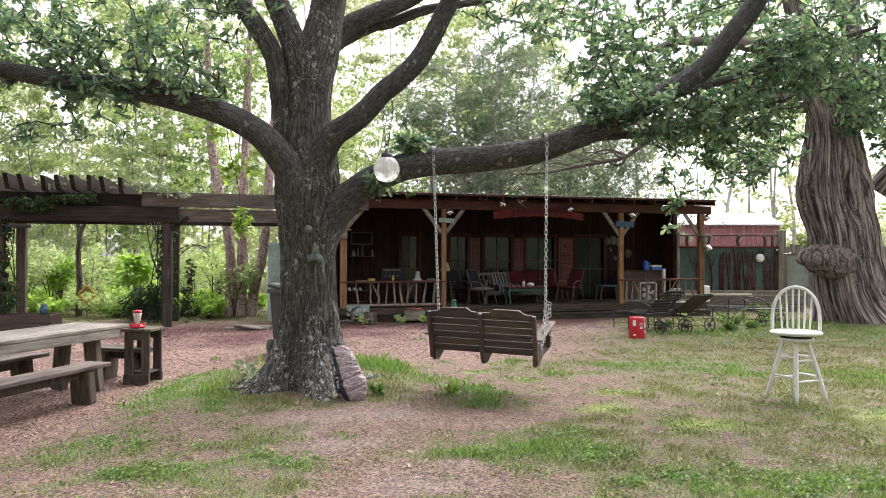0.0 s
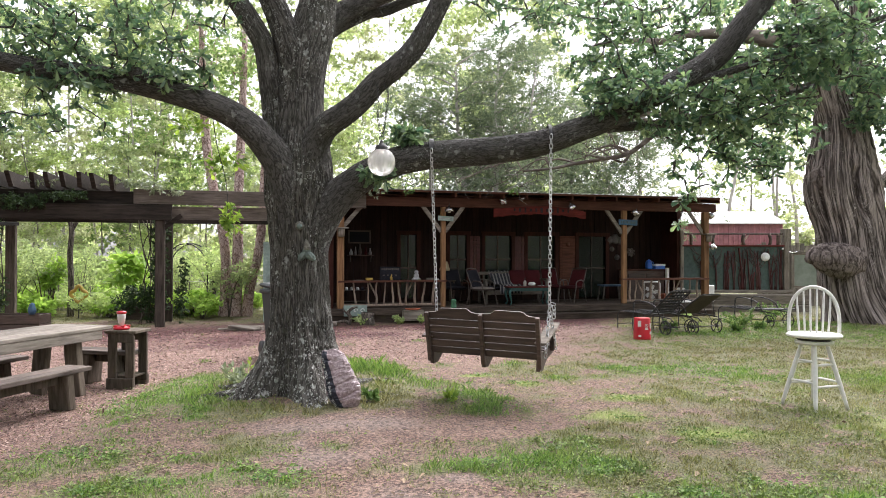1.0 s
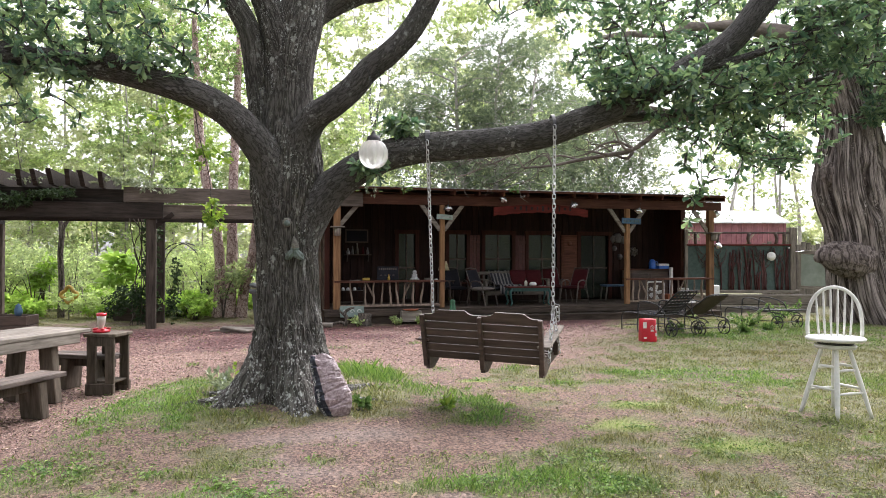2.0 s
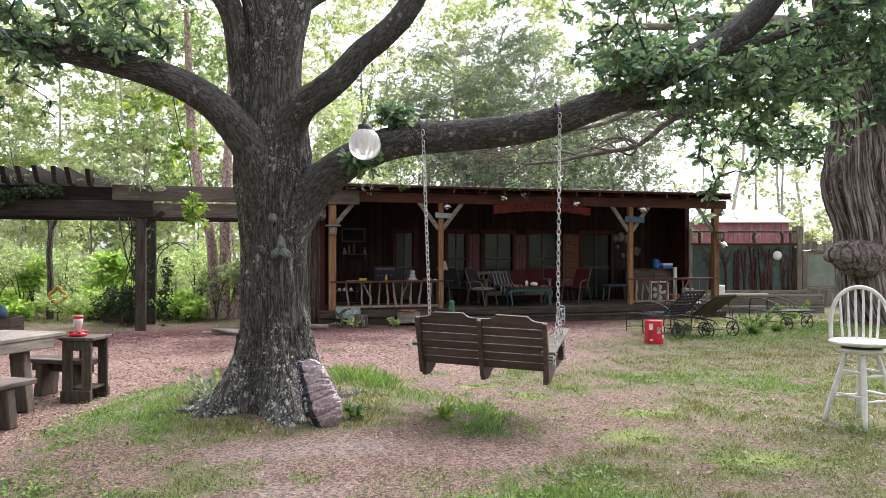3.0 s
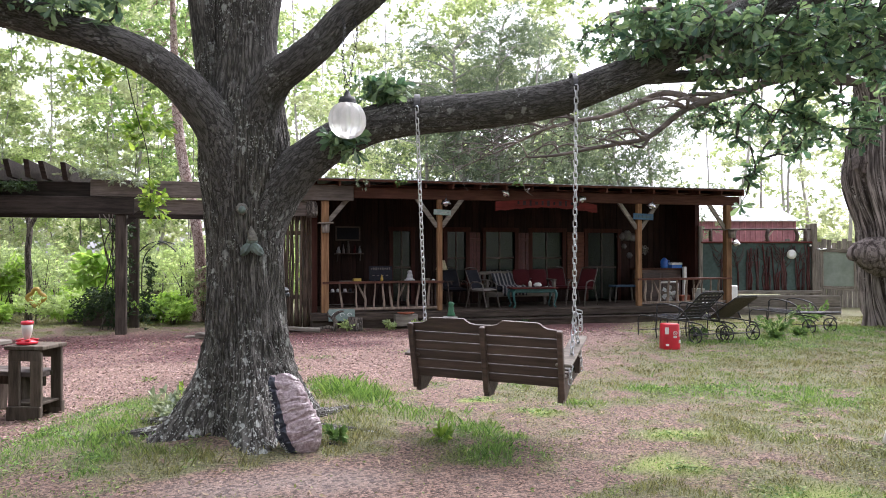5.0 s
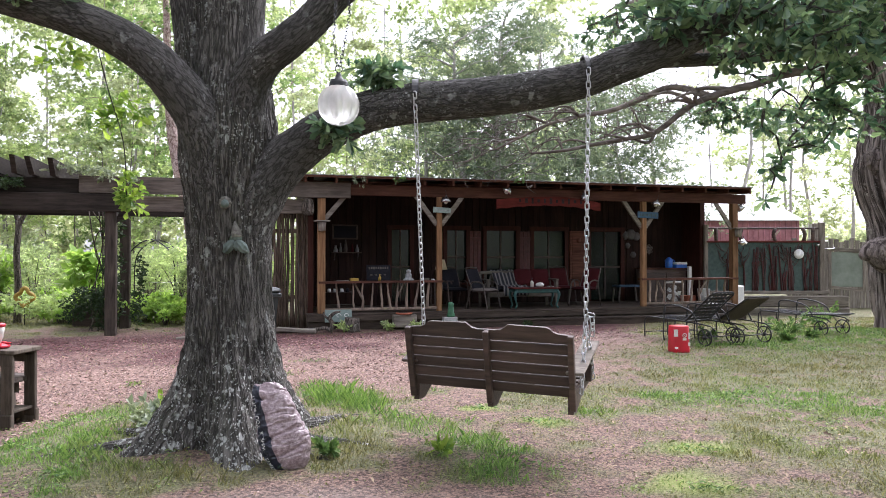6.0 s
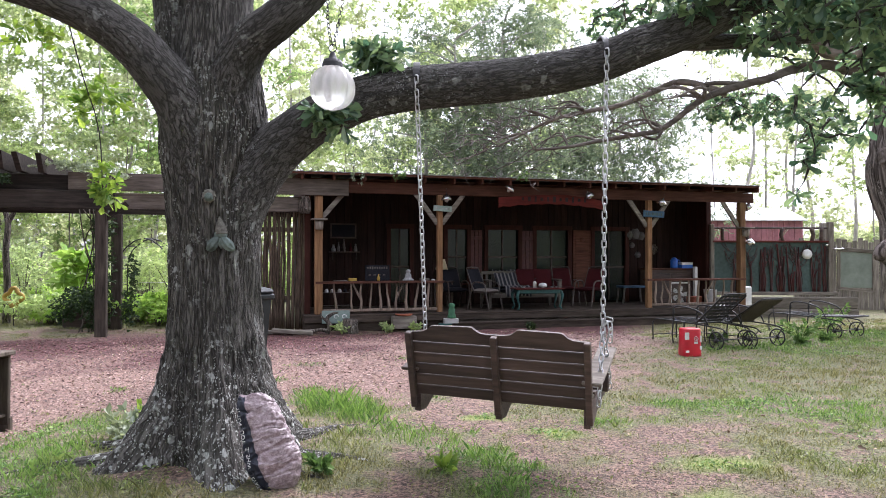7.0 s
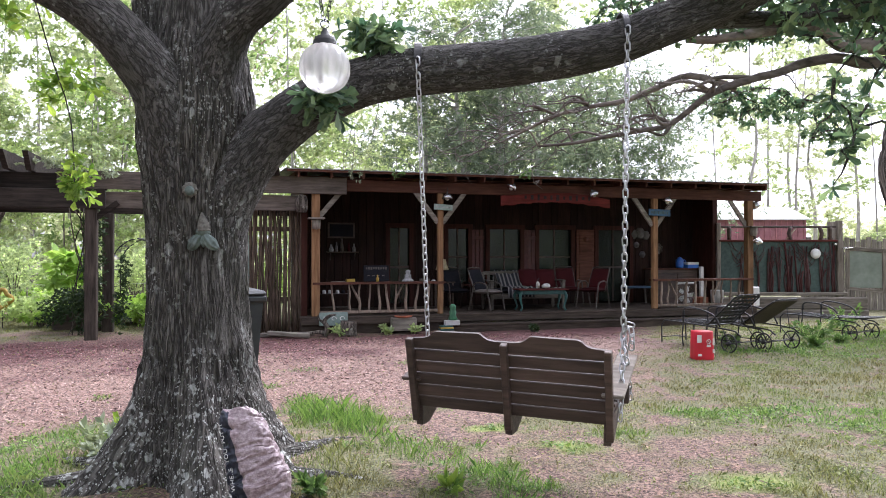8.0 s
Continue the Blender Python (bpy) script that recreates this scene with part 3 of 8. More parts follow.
def ground_sheet():
    def axis(lo, hi, step, reach):
        a = list(np.arange(lo, hi + 1e-6, step))
        d = step
        while a[-1] < reach[1]:
            d *= 1.25
            a.append(a[-1] + d)
        d = step
        while a[0] > reach[0]:
            d *= 1.25
            a.insert(0, a[0] - d)
        return np.array(a)
    xs, ys = axis(-9, 12, 0.1, (-400, 400)), axis(-4, 20, 0.1, (-300, 600))
    gx, gy = np.meshgrid(xs, ys)
    verts = np.stack([gx, gy, ground_z(gx, gy)], -1).reshape(-1, 3)
    i = np.arange(len(xs) * len(ys)).reshape(len(ys), len(xs))
    quads = np.stack([i[:-1, :-1], i[:-1, 1:], i[1:, 1:], i[1:, :-1]], -1).reshape(-1, 4)
    me = mesh_arrays("ground", verts, quads, ground_material(), True)
    for name, fn in (("mulch", mulch_at), ("lawn", lawn_at), ("moss", moss_at), ("sand", sand_at), ("dry", dry_at)):
        a = me.attributes.new(name, "FLOAT", "POINT")
        a.data.foreach_set("value", fn(verts[:, 0], verts[:, 1]).astype(np.float32))
    tagged(new("ground", me), "yard of patchy grass, bare soil and reddish wood chips", "ground", kind="structure")


ground_sheet()

# ---- house with its porch; local x along the front, y towards the back ----
house = thing("house", "dark brown wooden cabin with a deep open porch", "house", HOUSE)
POSTS = ((0.0, 0.16), (2.56, 0.115), (7.6, 0.12), (10.12, 0.155))
DECK_Z, HEAD_Z, BACK = 0.17, 2.66, 2.2
# openings in the back wall: from, to, sill, top, kind
OPENINGS = ((1.94, 2.4, 0.25, 2.02, "door"), (3.36, 3.86, 0.7, 2.02, "window"), (4.41, 5.21, 0.7, 2.02, "window"),
            (5.71, 6.58, 0.7, 2.02, "window"), (7.34, 8.23, 0.2, 2.02, "door"))
# panes darkened too, porch shade put into the glass colour
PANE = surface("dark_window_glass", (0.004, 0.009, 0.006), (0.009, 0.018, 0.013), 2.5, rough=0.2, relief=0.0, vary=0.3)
DARK_RED = surface("dark_red_paint", (0.06, 0.018, 0.016), (0.12, 0.035, 0.03), 14, rough=0.6, relief=0.15)


def build_house():
    for x, w in POSTS:
        s = Shape().box(w, w, HEAD_Z - DECK_Z, pose(x, 0, (HEAD_Z + DECK_Z) / 2), 0.008)
        part("post", s, POST_WOOD, house, "square pine porch post")
    head = Shape().box(10.9, 0.09, 0.23, pose(5.0, 0, HEAD_Z + 0.115), 0.006)
    part("header_beam", head, HEADER_WOOD, house)
    for x, d in ((0.0, 1), (2.56, -1), (2.56, 1), (7.6, -1), (7.6, 1), (10.12, -1)):
        s = Shape().beam((x + d * 0.05, 0.0, 2.12 if x == 0 else 2.05), (x + d * 0.53, 0.0, HEAD_Z + 0.02), 0.05, 0.1)
        part("brace", s, GREY_WOOD, house)
    # rafters run back from the eaves
    for k in range(18):
        x = -0.35 + k * 0.63
        s = Shape().beam((x, -0.32, 2.955), (x, BACK + 0.1, 3.13), 0.045, 0.14, 0.004)
        part("rafter", s, HEADER_WOOD, house)
    # corrugated roof sheet with thickness
    n, span = 232, (-0.62, 10.35)
    xs = np.linspace(*span, n)
    verts, faces = [], []
    for x in xs:
        up = 0.007 * math.cos(x * 2 * math.pi / 0.19)
        for y, z in ((-0.42, 3.045), (4.8, 3.42), (4.8, 3.405), (-0.42, 3.03)):
            verts.append((x, y, z + up))
    for k in range(n - 1):
        a, b = 4 * k, 4 * k + 4
        faces += [(a + j, b + j, b + (j + 1) % 4, a + (j + 1) % 4) for j in range(4)]
    faces += [(0, 1, 2, 3), tuple(4 * (n - 1) + j for j in (3, 2, 1, 0))]
    part("roof", Shape().add(verts, faces), TIN_ROOF, house, "corrugated metal roof")
    fascia = Shape().box(10.9, 0.025, 0.045, pose(4.87, -0.385, 3.008), 0.004)
    part("fascia", fascia, HEADER_WOOD, house)
    part("porch_ceiling", Shape().box(10.7, BACK + 0.05, 0.02, pose(4.95, BACK / 2 + 0.08, 2.95), 0.003), HEADER_WOOD, house)
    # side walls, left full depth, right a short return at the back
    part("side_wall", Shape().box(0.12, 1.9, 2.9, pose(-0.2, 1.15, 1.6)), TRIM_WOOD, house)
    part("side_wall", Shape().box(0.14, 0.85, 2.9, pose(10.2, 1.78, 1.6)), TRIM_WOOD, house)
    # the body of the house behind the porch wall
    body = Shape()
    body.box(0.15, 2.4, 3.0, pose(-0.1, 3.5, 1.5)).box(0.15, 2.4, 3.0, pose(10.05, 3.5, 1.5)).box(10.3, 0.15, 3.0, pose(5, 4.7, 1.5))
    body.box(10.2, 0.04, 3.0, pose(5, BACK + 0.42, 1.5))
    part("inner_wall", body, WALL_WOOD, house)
    # openings: red trim, sash and glass
    for a, b, lo, hi, kind in OPENINGS:
        frame_part = Shape()
        for x in (a - 0.05, b + 0.05):
            frame_part.box(0.1, 0.05, hi - lo + 0.2, pose(x, BACK - 0.035, (lo + hi) / 2), 0.005)
        frame_part.box(b - a + 0.24, 0.055, 0.11, pose((a + b) / 2, BACK - 0.036, hi + 0.055), 0.005)
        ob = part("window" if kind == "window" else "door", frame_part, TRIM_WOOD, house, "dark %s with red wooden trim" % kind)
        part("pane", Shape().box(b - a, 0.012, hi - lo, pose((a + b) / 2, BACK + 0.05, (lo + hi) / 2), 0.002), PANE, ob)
        sash = Shape().box(0.035, 0.035, hi - lo, pose((a + b) / 2, BACK + 0.03, (lo + hi) / 2), 0.004)
        sash.box(b - a, 0.034, 0.05, pose((a + b) / 2, BACK + 0.03, lo + (hi - lo) * 0.48), 0.004)
        part("sash", sash, DARK_WOOD, ob)
        if kind == "window":
            part("sill", Shape().box(b - a + 0.28, 0.09, 0.05, pose((a + b) / 2, BACK - 0.045, lo - 0.03), 0.006), TRIM_WOOD, ob)
    # shutters and a pale panel door between the windows
    for x, w, z0, z1 in ((4.1, 0.3, 0.7, 2.0), (5.46, 0.3, 0.7, 2.0)):
        s = Shape()
        for k in range(3):
            s.box(w / 3 - 0.008, 0.03, z1 - z0, pose(x + (k - 1) * w / 3, BACK - 0.03, (z0 + z1) / 2), 0.004)
        s.box(w, 0.02, 0.09, pose(x, BACK - 0.052, z0 + 0.2), 0.004).box(w, 0.02, 0.09, pose(x, BACK - 0.052, z1 - 0.2), 0.004)
        part("shutter", s, DARK_RED, house, "dark red board shutter")
    panel = Shape().box(0.5, 0.04, 1.55, pose(6.97, BACK - 0.04, 1.25), 0.006)
    panel.box(0.36, 0.02, 0.5, pose(6.97, BACK - 0.065, 1.65), 0.006).box(0.36, 0.02, 0.5, pose(6.97, BACK - 0.065, 0.95), 0.006)
    panel.lathe([(0.07, 0), (0.065, 0.012), (0.0, 0.02)], 18, pose(6.97, BACK - 0.075, 1.78, 90))
    part("panel_door", panel, HEADER_WOOD, house, "brown panelled door with a round ornament")


build_house()

# ---- deck and step ----
deck = thing("deck", "grey-brown board deck of the porch", "deck", HOUSE, kind="structure")
step = thing("porch_step", "long weathered wooden step before the deck", "step", HOUSE, kind="structure")


def build_deck():
    skirt = Shape().box(10.5, 0.05, 0.12, pose(4.95, -0.16, DECK_Z - 0.1), 0.006)
    skirt.box(10.4, 2.2, 0.1, pose(4.95, 1.0, DECK_Z - 0.1), 0.004)
    part("deck_frame", skirt, DECK_WOOD, deck)
    low = Shape().box(3.0, 0.12, 0.3, pose(1.2, -0.06, -0.08), 0.02)
    part("sill_log", low, DECK_WOOD, deck, "weathered sill timber under the deck")
    low = Shape().box(7.6, 0.1, 0.3, pose(6.5, 0.02, -0.1), 0.02)
    part("sill_log", low, GREY_WOOD, deck)
    tread = Shape().box(7.4, 0.3, 0.04, pose(6.35, -0.42, -0.03), 0.006)
    part("tread", tread, DECK_WOOD, step)
    part("riser", Shape().box(7.3, 0.04, 0.2, pose(6.35, -0.3, -0.14), 0.005), DECK_WOOD, step)
    part("riser", Shape().box(7.4, 0.045, 0.16, pose(6.35, -0.53, -0.13), 0.005), DECK_WOOD, step)


build_deck()

# ---- pergola ----
pergola = thing("pergola", "dark weathered timber pergola joined to the porch", "pergola", HOUSE)


def build_pergola():
    for x, w in ((-4.05, 0.2), (-7.5, 0.2)):
        part("post", Shape().box(w, w, 2.5, pose(x, 0.0, 0.98), 0.012), PERGOLA_UP, pergola)
        part("post", Shape().box(w, w, 2.5, pose(x + 0.02, 1.6, 0.98), 0.012), PERGOLA_UP, pergola)
    part("beam", Shape().box(5.2, 0.07, 0.33, pose(-2.0, -0.1, 2.75), 0.008), GREY_BEAM, pergola)
    part("beam", Shape().box(3.95, 0.07, 0.3, pose(-2.3, 0.02, 2.4), 0.008), GREY_BEAM, pergola)
    part("beam", Shape().box(7.6, 0.08, 0.34, pose(-7.6, -0.12, 2.4), 0.008), PERGOLA_SHADED, pergola)
    part("beam", Shape().box(7.6, 0.08, 0.3, pose(-7.6, 0.06, 2.72), 0.008), PERGOLA_SHADED, pergola)
    part("beam", Shape().box(11.5, 0.08, 0.34, pose(-5.8, 1.6, 2.4), 0.008), PERGOLA_SHADED, pergola)
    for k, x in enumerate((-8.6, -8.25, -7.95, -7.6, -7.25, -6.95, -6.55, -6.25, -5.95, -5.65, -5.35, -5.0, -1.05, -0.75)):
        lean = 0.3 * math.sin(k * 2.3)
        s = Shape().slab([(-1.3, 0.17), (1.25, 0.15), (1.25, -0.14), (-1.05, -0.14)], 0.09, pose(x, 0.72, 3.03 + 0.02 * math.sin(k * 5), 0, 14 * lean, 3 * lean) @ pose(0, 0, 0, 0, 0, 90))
        part("rafter", s, PERGOLA_SHADED, pergola)
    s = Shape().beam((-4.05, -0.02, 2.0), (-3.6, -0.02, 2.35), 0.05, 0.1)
    part("brace", s, PERGOLA_SHADED, pergola)


build_pergola()


def build_pole_fence():
    f = thing("pole_screen", "screen of upright brown sapling poles beside the porch", "screen", HOUSE)
    rng = random.Random(4)
    for k in range(18):
        x = -0.25 - k * 0.058 + rng.uniform(-0.015, 0.015)
        r = rng.uniform(0.024, 0.042)
        pts = [(x + rng.uniform(-0.02, 0.02), 0.25 + 0.05 * (k % 2) + rng.uniform(-0.02, 0.02), z) for z in (-0.15, 0.5, 1.2, 1.8, 2.3 + rng.uniform(-0.06, 0.1))]
        part("pole", Shape().tube(spline(pts, 0.25), [r * (1 - 0.03 * j) for j in range(len(spline(pts, 0.25)))], 8), POLE_WOOD, f)
    part("cross_rail", Shape().box(1.15, 0.05, 0.09, pose(-0.75, 0.32, 0.5), 0.006), POLE_WOOD, f)
    part("cross_rail", Shape().box(1.15, 0.05, 0.09, pose(-0.75, 0.32, 1.9), 0.006), POLE_WOOD, f)


build_pole_fence()


def build_railing(x0, x1, seed, balusters):
    rail = thing("porch_railing", "porch railing of natural branches under a live-edge board", "railing", HOUSE, "porch railings")
    rng = random.Random(seed)
    n = 24
    top, edge = [], []
    for k in range(n + 1):
        x = x0 - 0.06 + (x1 - x0 + 0.12) * k / n
        top.append((x, -0.11 + 0.012 * math.sin(k * 1.7) + rng.uniform(-0.006, 0.006)))
        edge.append((x, 0.13 + 0.01 * math.sin(k * 2.1)))
    outline = top + edge[::-1]
    s = Shape()
    m = len(outline)
    verts = [(x, y, 0.84) for x, y in outline] + [(x, y, 0.795) for x, y in outline]
    faces = [tuple(range(m)), tuple(range(m, 2 * m))[::-1]] + [((k + 1) % m, k, m + k, m + (k + 1) % m) for k in range(m)]
    part("top_board", s.add(verts, faces), HEADER_WOOD, rail, "reddish live-edge board")
    part("bottom_rail", Shape().box(x1 - x0 - 0.1, 0.06, 0.06, pose((x0 + x1) / 2, 0.0, DECK_Z + 0.07), 0.01), BRANCH_WOOD, rail)
    for k, f in enumerate(balusters):
        x = x0 + f * (x1 - x0)
        r = rng.uniform(0.017, 0.032)
        lean = rng.uniform(-0.05, 0.05)
        b = Shape()
        pts = [(x + lean, 0, 0.8), (x + lean * 0.4 + rng.uniform(-0.02, 0.02), rng.uniform(-0.02, 0.02), 0.58),
               (x + rng.uniform(-0.02, 0.02), rng.uniform(-0.02, 0.02), 0.4), (x - lean * 0.4, 0, DECK_Z + 0.06)]
        p = spline(pts, 0.06)
        b.tube(p, np.linspace(r * 0.8, r * 1.15, len(p)), 8)
        if k % 4 == 2:
            side = -1 if k % 8 == 2 else 1
            q = spline([(x, 0, 0.46), (x + side * 0.07, 0.01, 0.6), (x + side * 0.17, 0, 0.8)], 0.06)
            b.tube(q, np.linspace(r, r * 0.7, len(q)), 8)
        part("baluster", b, BRANCH_WOOD, rail)


build_railing(0.0, 2.56, 1, (0.14, 0.27, 0.34, 0.42, 0.5, 0.57, 0.63, 0.72, 0.8, 0.9))
build_railing(7.6, 10.12, 2, (0.07, 0.14, 0.22, 0.32, 0.42, 0.52, 0.62, 0.7, 0.8, 0.9))


# ---- swing ----
def chain_shape(path, pitch=0.044, length=0.055, width=0.029, wire=0.0048):
    """Oval links, every second one turned, along a path."""
    p = spline(path, pitch)
    d = np.concatenate([[0], np.cumsum(np.linalg.norm(np.diff(p, axis=0), axis=1))])
    n = max(2, int(d[-1] / pitch))
    at = np.stack([np.interp((np.arange(n) + 0.5) * d[-1] / n, d, p[:, k]) for k in range(3)], -1)
    s = Shape()
    ang = np.arange(12) * 2 * math.pi / 12
    for k, c in enumerate(at):
        way = Vector(at[min(k + 1, n - 1)] - at[max(k - 1, 0)]).normalized()
        q = way.to_track_quat("Z", "Y").to_matrix().to_4x4()
        m = Matrix.Translation(Vector(c)) @ q @ pose(0, 0, 0, 0, 0, 90 * (k % 2) + 20)
        ring = [(width / 2 * math.cos(a), 0, (length / 2 - width / 2) * (1 if math.sin(a) > 0 else -1) + width / 2 * math.sin(a)) for a in ang]
        s.tube(ring, wire, 6, m, closed=True)
    return s


def build_swing():
    yaw = -22.3
    base = pose(0.43, 7.52, 0.425, 0, 1.0, yaw)
    sw = thing("porch_swing", "dark stained slatted wooden swing hung on steel chains", "swing", base)
    w = 1.17
    tilt = Matrix.Translation((0, 0, 0.03)) @ pose(0, 0, 0, 15, 0, 0)
    # back slats: straight boards and a scalloped top board in two halves, met by a middle stile
    for side in (-1, 1):
        for k in range(5):
            part("back_slat", Shape().box(w / 2 - 0.03, 0.02, 0.0695, tilt @ pose(side * (w / 4 - 0.004), 0, 0.045 + k * 0.074), 0.004), DARK_WOOD, sw)
        h = w / 2 - 0.025
        top = [(0, 0), (h, 0), (h, 0.06), (h - 0.075, 0.066), (h - 0.105, 0.078), (h - 0.13, 0.1), (h - 0.15, 0.108), (0.16, 0.112), (0.145, 0.11), (0.125, 0.092), (0.1, 0.077), (0.06, 0.07), (0, 0.07)]
        out = [(side * x, z) for x, z in top]
        if side < 0:
            out.reverse()
        part("top_slat", Shape().slab(out, 0.02, tilt @ pose(0, 0, 0.383)), DARK_WOOD, sw)
    for x in (-w / 2 + 0.012, 0, w / 2 - 0.012):
        part("back_stile", Shape().box(0.04, 0.045, 0.52, tilt @ pose(x, -0.03, 0.19), 0.005), DARK_WOOD, sw)
    # seat, running away from the back
    for k in range(5):
        part("seat_slat", Shape().box(w - 0.03, 0.085, 0.02, pose(0, 0.1 + k * 0.094, 0.1 + 0.01 * k), 0.004), DARK_WOOD, sw)
    for x in (-w / 2 + 0.03, 0, w / 2 - 0.03):
        out = [(-0.03, -0.075), (0.07, -0.075), (0.24, 0.02), (0.52, 0.06), (0.52, 0.125), (0.1, 0.085), (-0.03, 0.085)]
        s = Shape().slab(out, 0.04, pose(x, 0.02, 0.0, 0, 0, 90))
        part("seat_bearer", s, DARK_WOOD, sw)
    for x in (-w / 2 - 0.005, w / 2 + 0.005):
        part("armrest", Shape().box(0.12, 0.58, 0.022, pose(x, 0.2, 0.28, 15), 0.006), GREY_WOOD if x > 0 else DARK_WOOD, sw, "weathered armrest")
        part("arm_post", Shape().box(0.05, 0.05, 0.25, pose(x, 0.4, 0.21), 0.006), DARK_WOOD, sw)
    inv = base.inverted()
    for side, hook in ((-1, Vector((-0.1, 7.615, 2.54))), (1, Vector((1.07, 7.352, 2.64)))):
        h = inv @ hook
        x = side * (w / 2 + 0.03)
        joint = Vector((x * 0.98, 0.2, 0.52 if side > 0 else 0.42))
        part("chain", chain_shape([h, h.lerp(joint, 0.5), joint]), CHAIN, sw, "galvanised steel chain")
        part("chain", chain_shape([joint, (x, 0.06, 0.2), (x, 0.03, 0.06)]), CHAIN, sw)
        part("chain", chain_shape([joint, (x, 0.36, 0.25), (x, 0.44, 0.1)]), CHAIN, sw)
        # a flat strap lies over the limb and hangs down its near side
        core = hook + Vector((0, 0.16, -0.04))
        wide = 0.0225 if side < 0 else 0.016
        ring = []
        for a in np.linspace(0.2, 3.6, 18):
            for dx, r in ((-wide, 0.152), (wide, 0.152), (wide, 0.164), (-wide, 0.164)):
                ring.append(inv @ (core + Vector((dx, -r * math.cos(a), r * math.sin(a)))))
        quads = [(4 * k + c, 4 * k + (c + 1) % 4, 4 * k + 4 + (c + 1) % 4, 4 * k + 4 + c) for k in range(17) for c in range(4)]
        band = Shape().add(ring, quads + [(3, 2, 1, 0), (68, 69, 70, 71)])
        part("strap", band, BLACK_IRON, sw, "black strap over the limb")
        if side > 0:
            part("chain", chain_shape([joint, joint + Vector((0.035, 0.0, 0.05)), joint + Vector((0.05, -0.01, -0.03)), joint + Vector((0.045, 0, -0.09))], 0.04), CHAIN, sw)


build_swing()


# ---- stool ----
def build_stool():
    st = thing("bar_stool", "white-painted wooden bar stool with a hooped spindle back", "stool", pose(3.63, 7.36, zg(3.63, 7.36), 0, 0, 20))
    seat = Shape().lathe([(0.0, 0.672), (0.2, 0.672), (0.245, 0.685), (0.25, 0.7), (0.235, 0.712), (0.15, 0.704), (0.0, 0.702)], 32)
    part("seat", seat, WHITE_PAINT, st)
    part("swivel_plate", Shape().lathe([(0.15, 0.645), (0.15, 0.67), (0.0, 0.67)], 24), BLACK_IRON, st, "dark metal swivel")
    part("seat_base", Shape().lathe([(0.0, 0.61), (0.165, 0.61), (0.175, 0.625), (0.175, 0.64), (0.16, 0.646), (0.0, 0.646)], 28), WHITE_PAINT, st)
    ends = []
    for k in range(4):
        a = radians(45 + 90 * k)
        top, foot = Vector((0.11 * math.cos(a), 0.11 * math.sin(a), 0.61)), Vector((0.285 * math.cos(a), 0.285 * math.sin(a), 0.0))
        ends.append((top, foot))
        pts = [top.lerp(foot, f) for f in (0, 0.12, 0.3, 0.5, 0.7, 0.88, 1)]
        part("leg", Shape().tube(pts, [0.017, 0.02, 0.023, 0.024, 0.022, 0.019, 0.016], 12), WHITE_PAINT, st)
    for k in range(4):
        for h in (0.22 + 0.035 * (k % 2), 0.42 + 0.03 * (k % 2)):
            a, b = (ends[j % 4][0].lerp(ends[j % 4][1], 1 - h / 0.61) for j in (k, k + 1))
            part("stretcher", Shape().tube([a, a.lerp(b, 0.3), a.lerp(b, 0.5), a.lerp(b, 0.7), b], [0.009, 0.012, 0.014, 0.012, 0.009], 10), WHITE_PAINT, st)
    turn = pose(0, 0, 0, 0, 0, -46)
    hoop = []
    for k in range(25):
        a = math.pi * k / 24
        f = math.sin(a) ** 0.75
        hoop.append((0.222 * math.cos(a) * (1 + 0.12 * math.sin(a)), 0.14 + 0.05 * f, 0.7 + 0.455 * f))
    part("hoop", Shape().tube(spline(hoop, 0.02), 0.017, 10, turn), WHITE_PAINT, st, "bent wooden hoop")
    for k in range(6):
        x = -0.15 + 0.06 * k
        z = 0.7 + 0.44 * (1 - (x / 0.25) ** 2) ** 0.4
        part("spindle", Shape().tube([(x * 0.85, 0.155, 0.7), (x * 0.93, 0.17, 0.85), (x, 0.188, z)], [0.009, 0.011, 0.008], 8, turn), WHITE_PAINT, st)


build_stool()


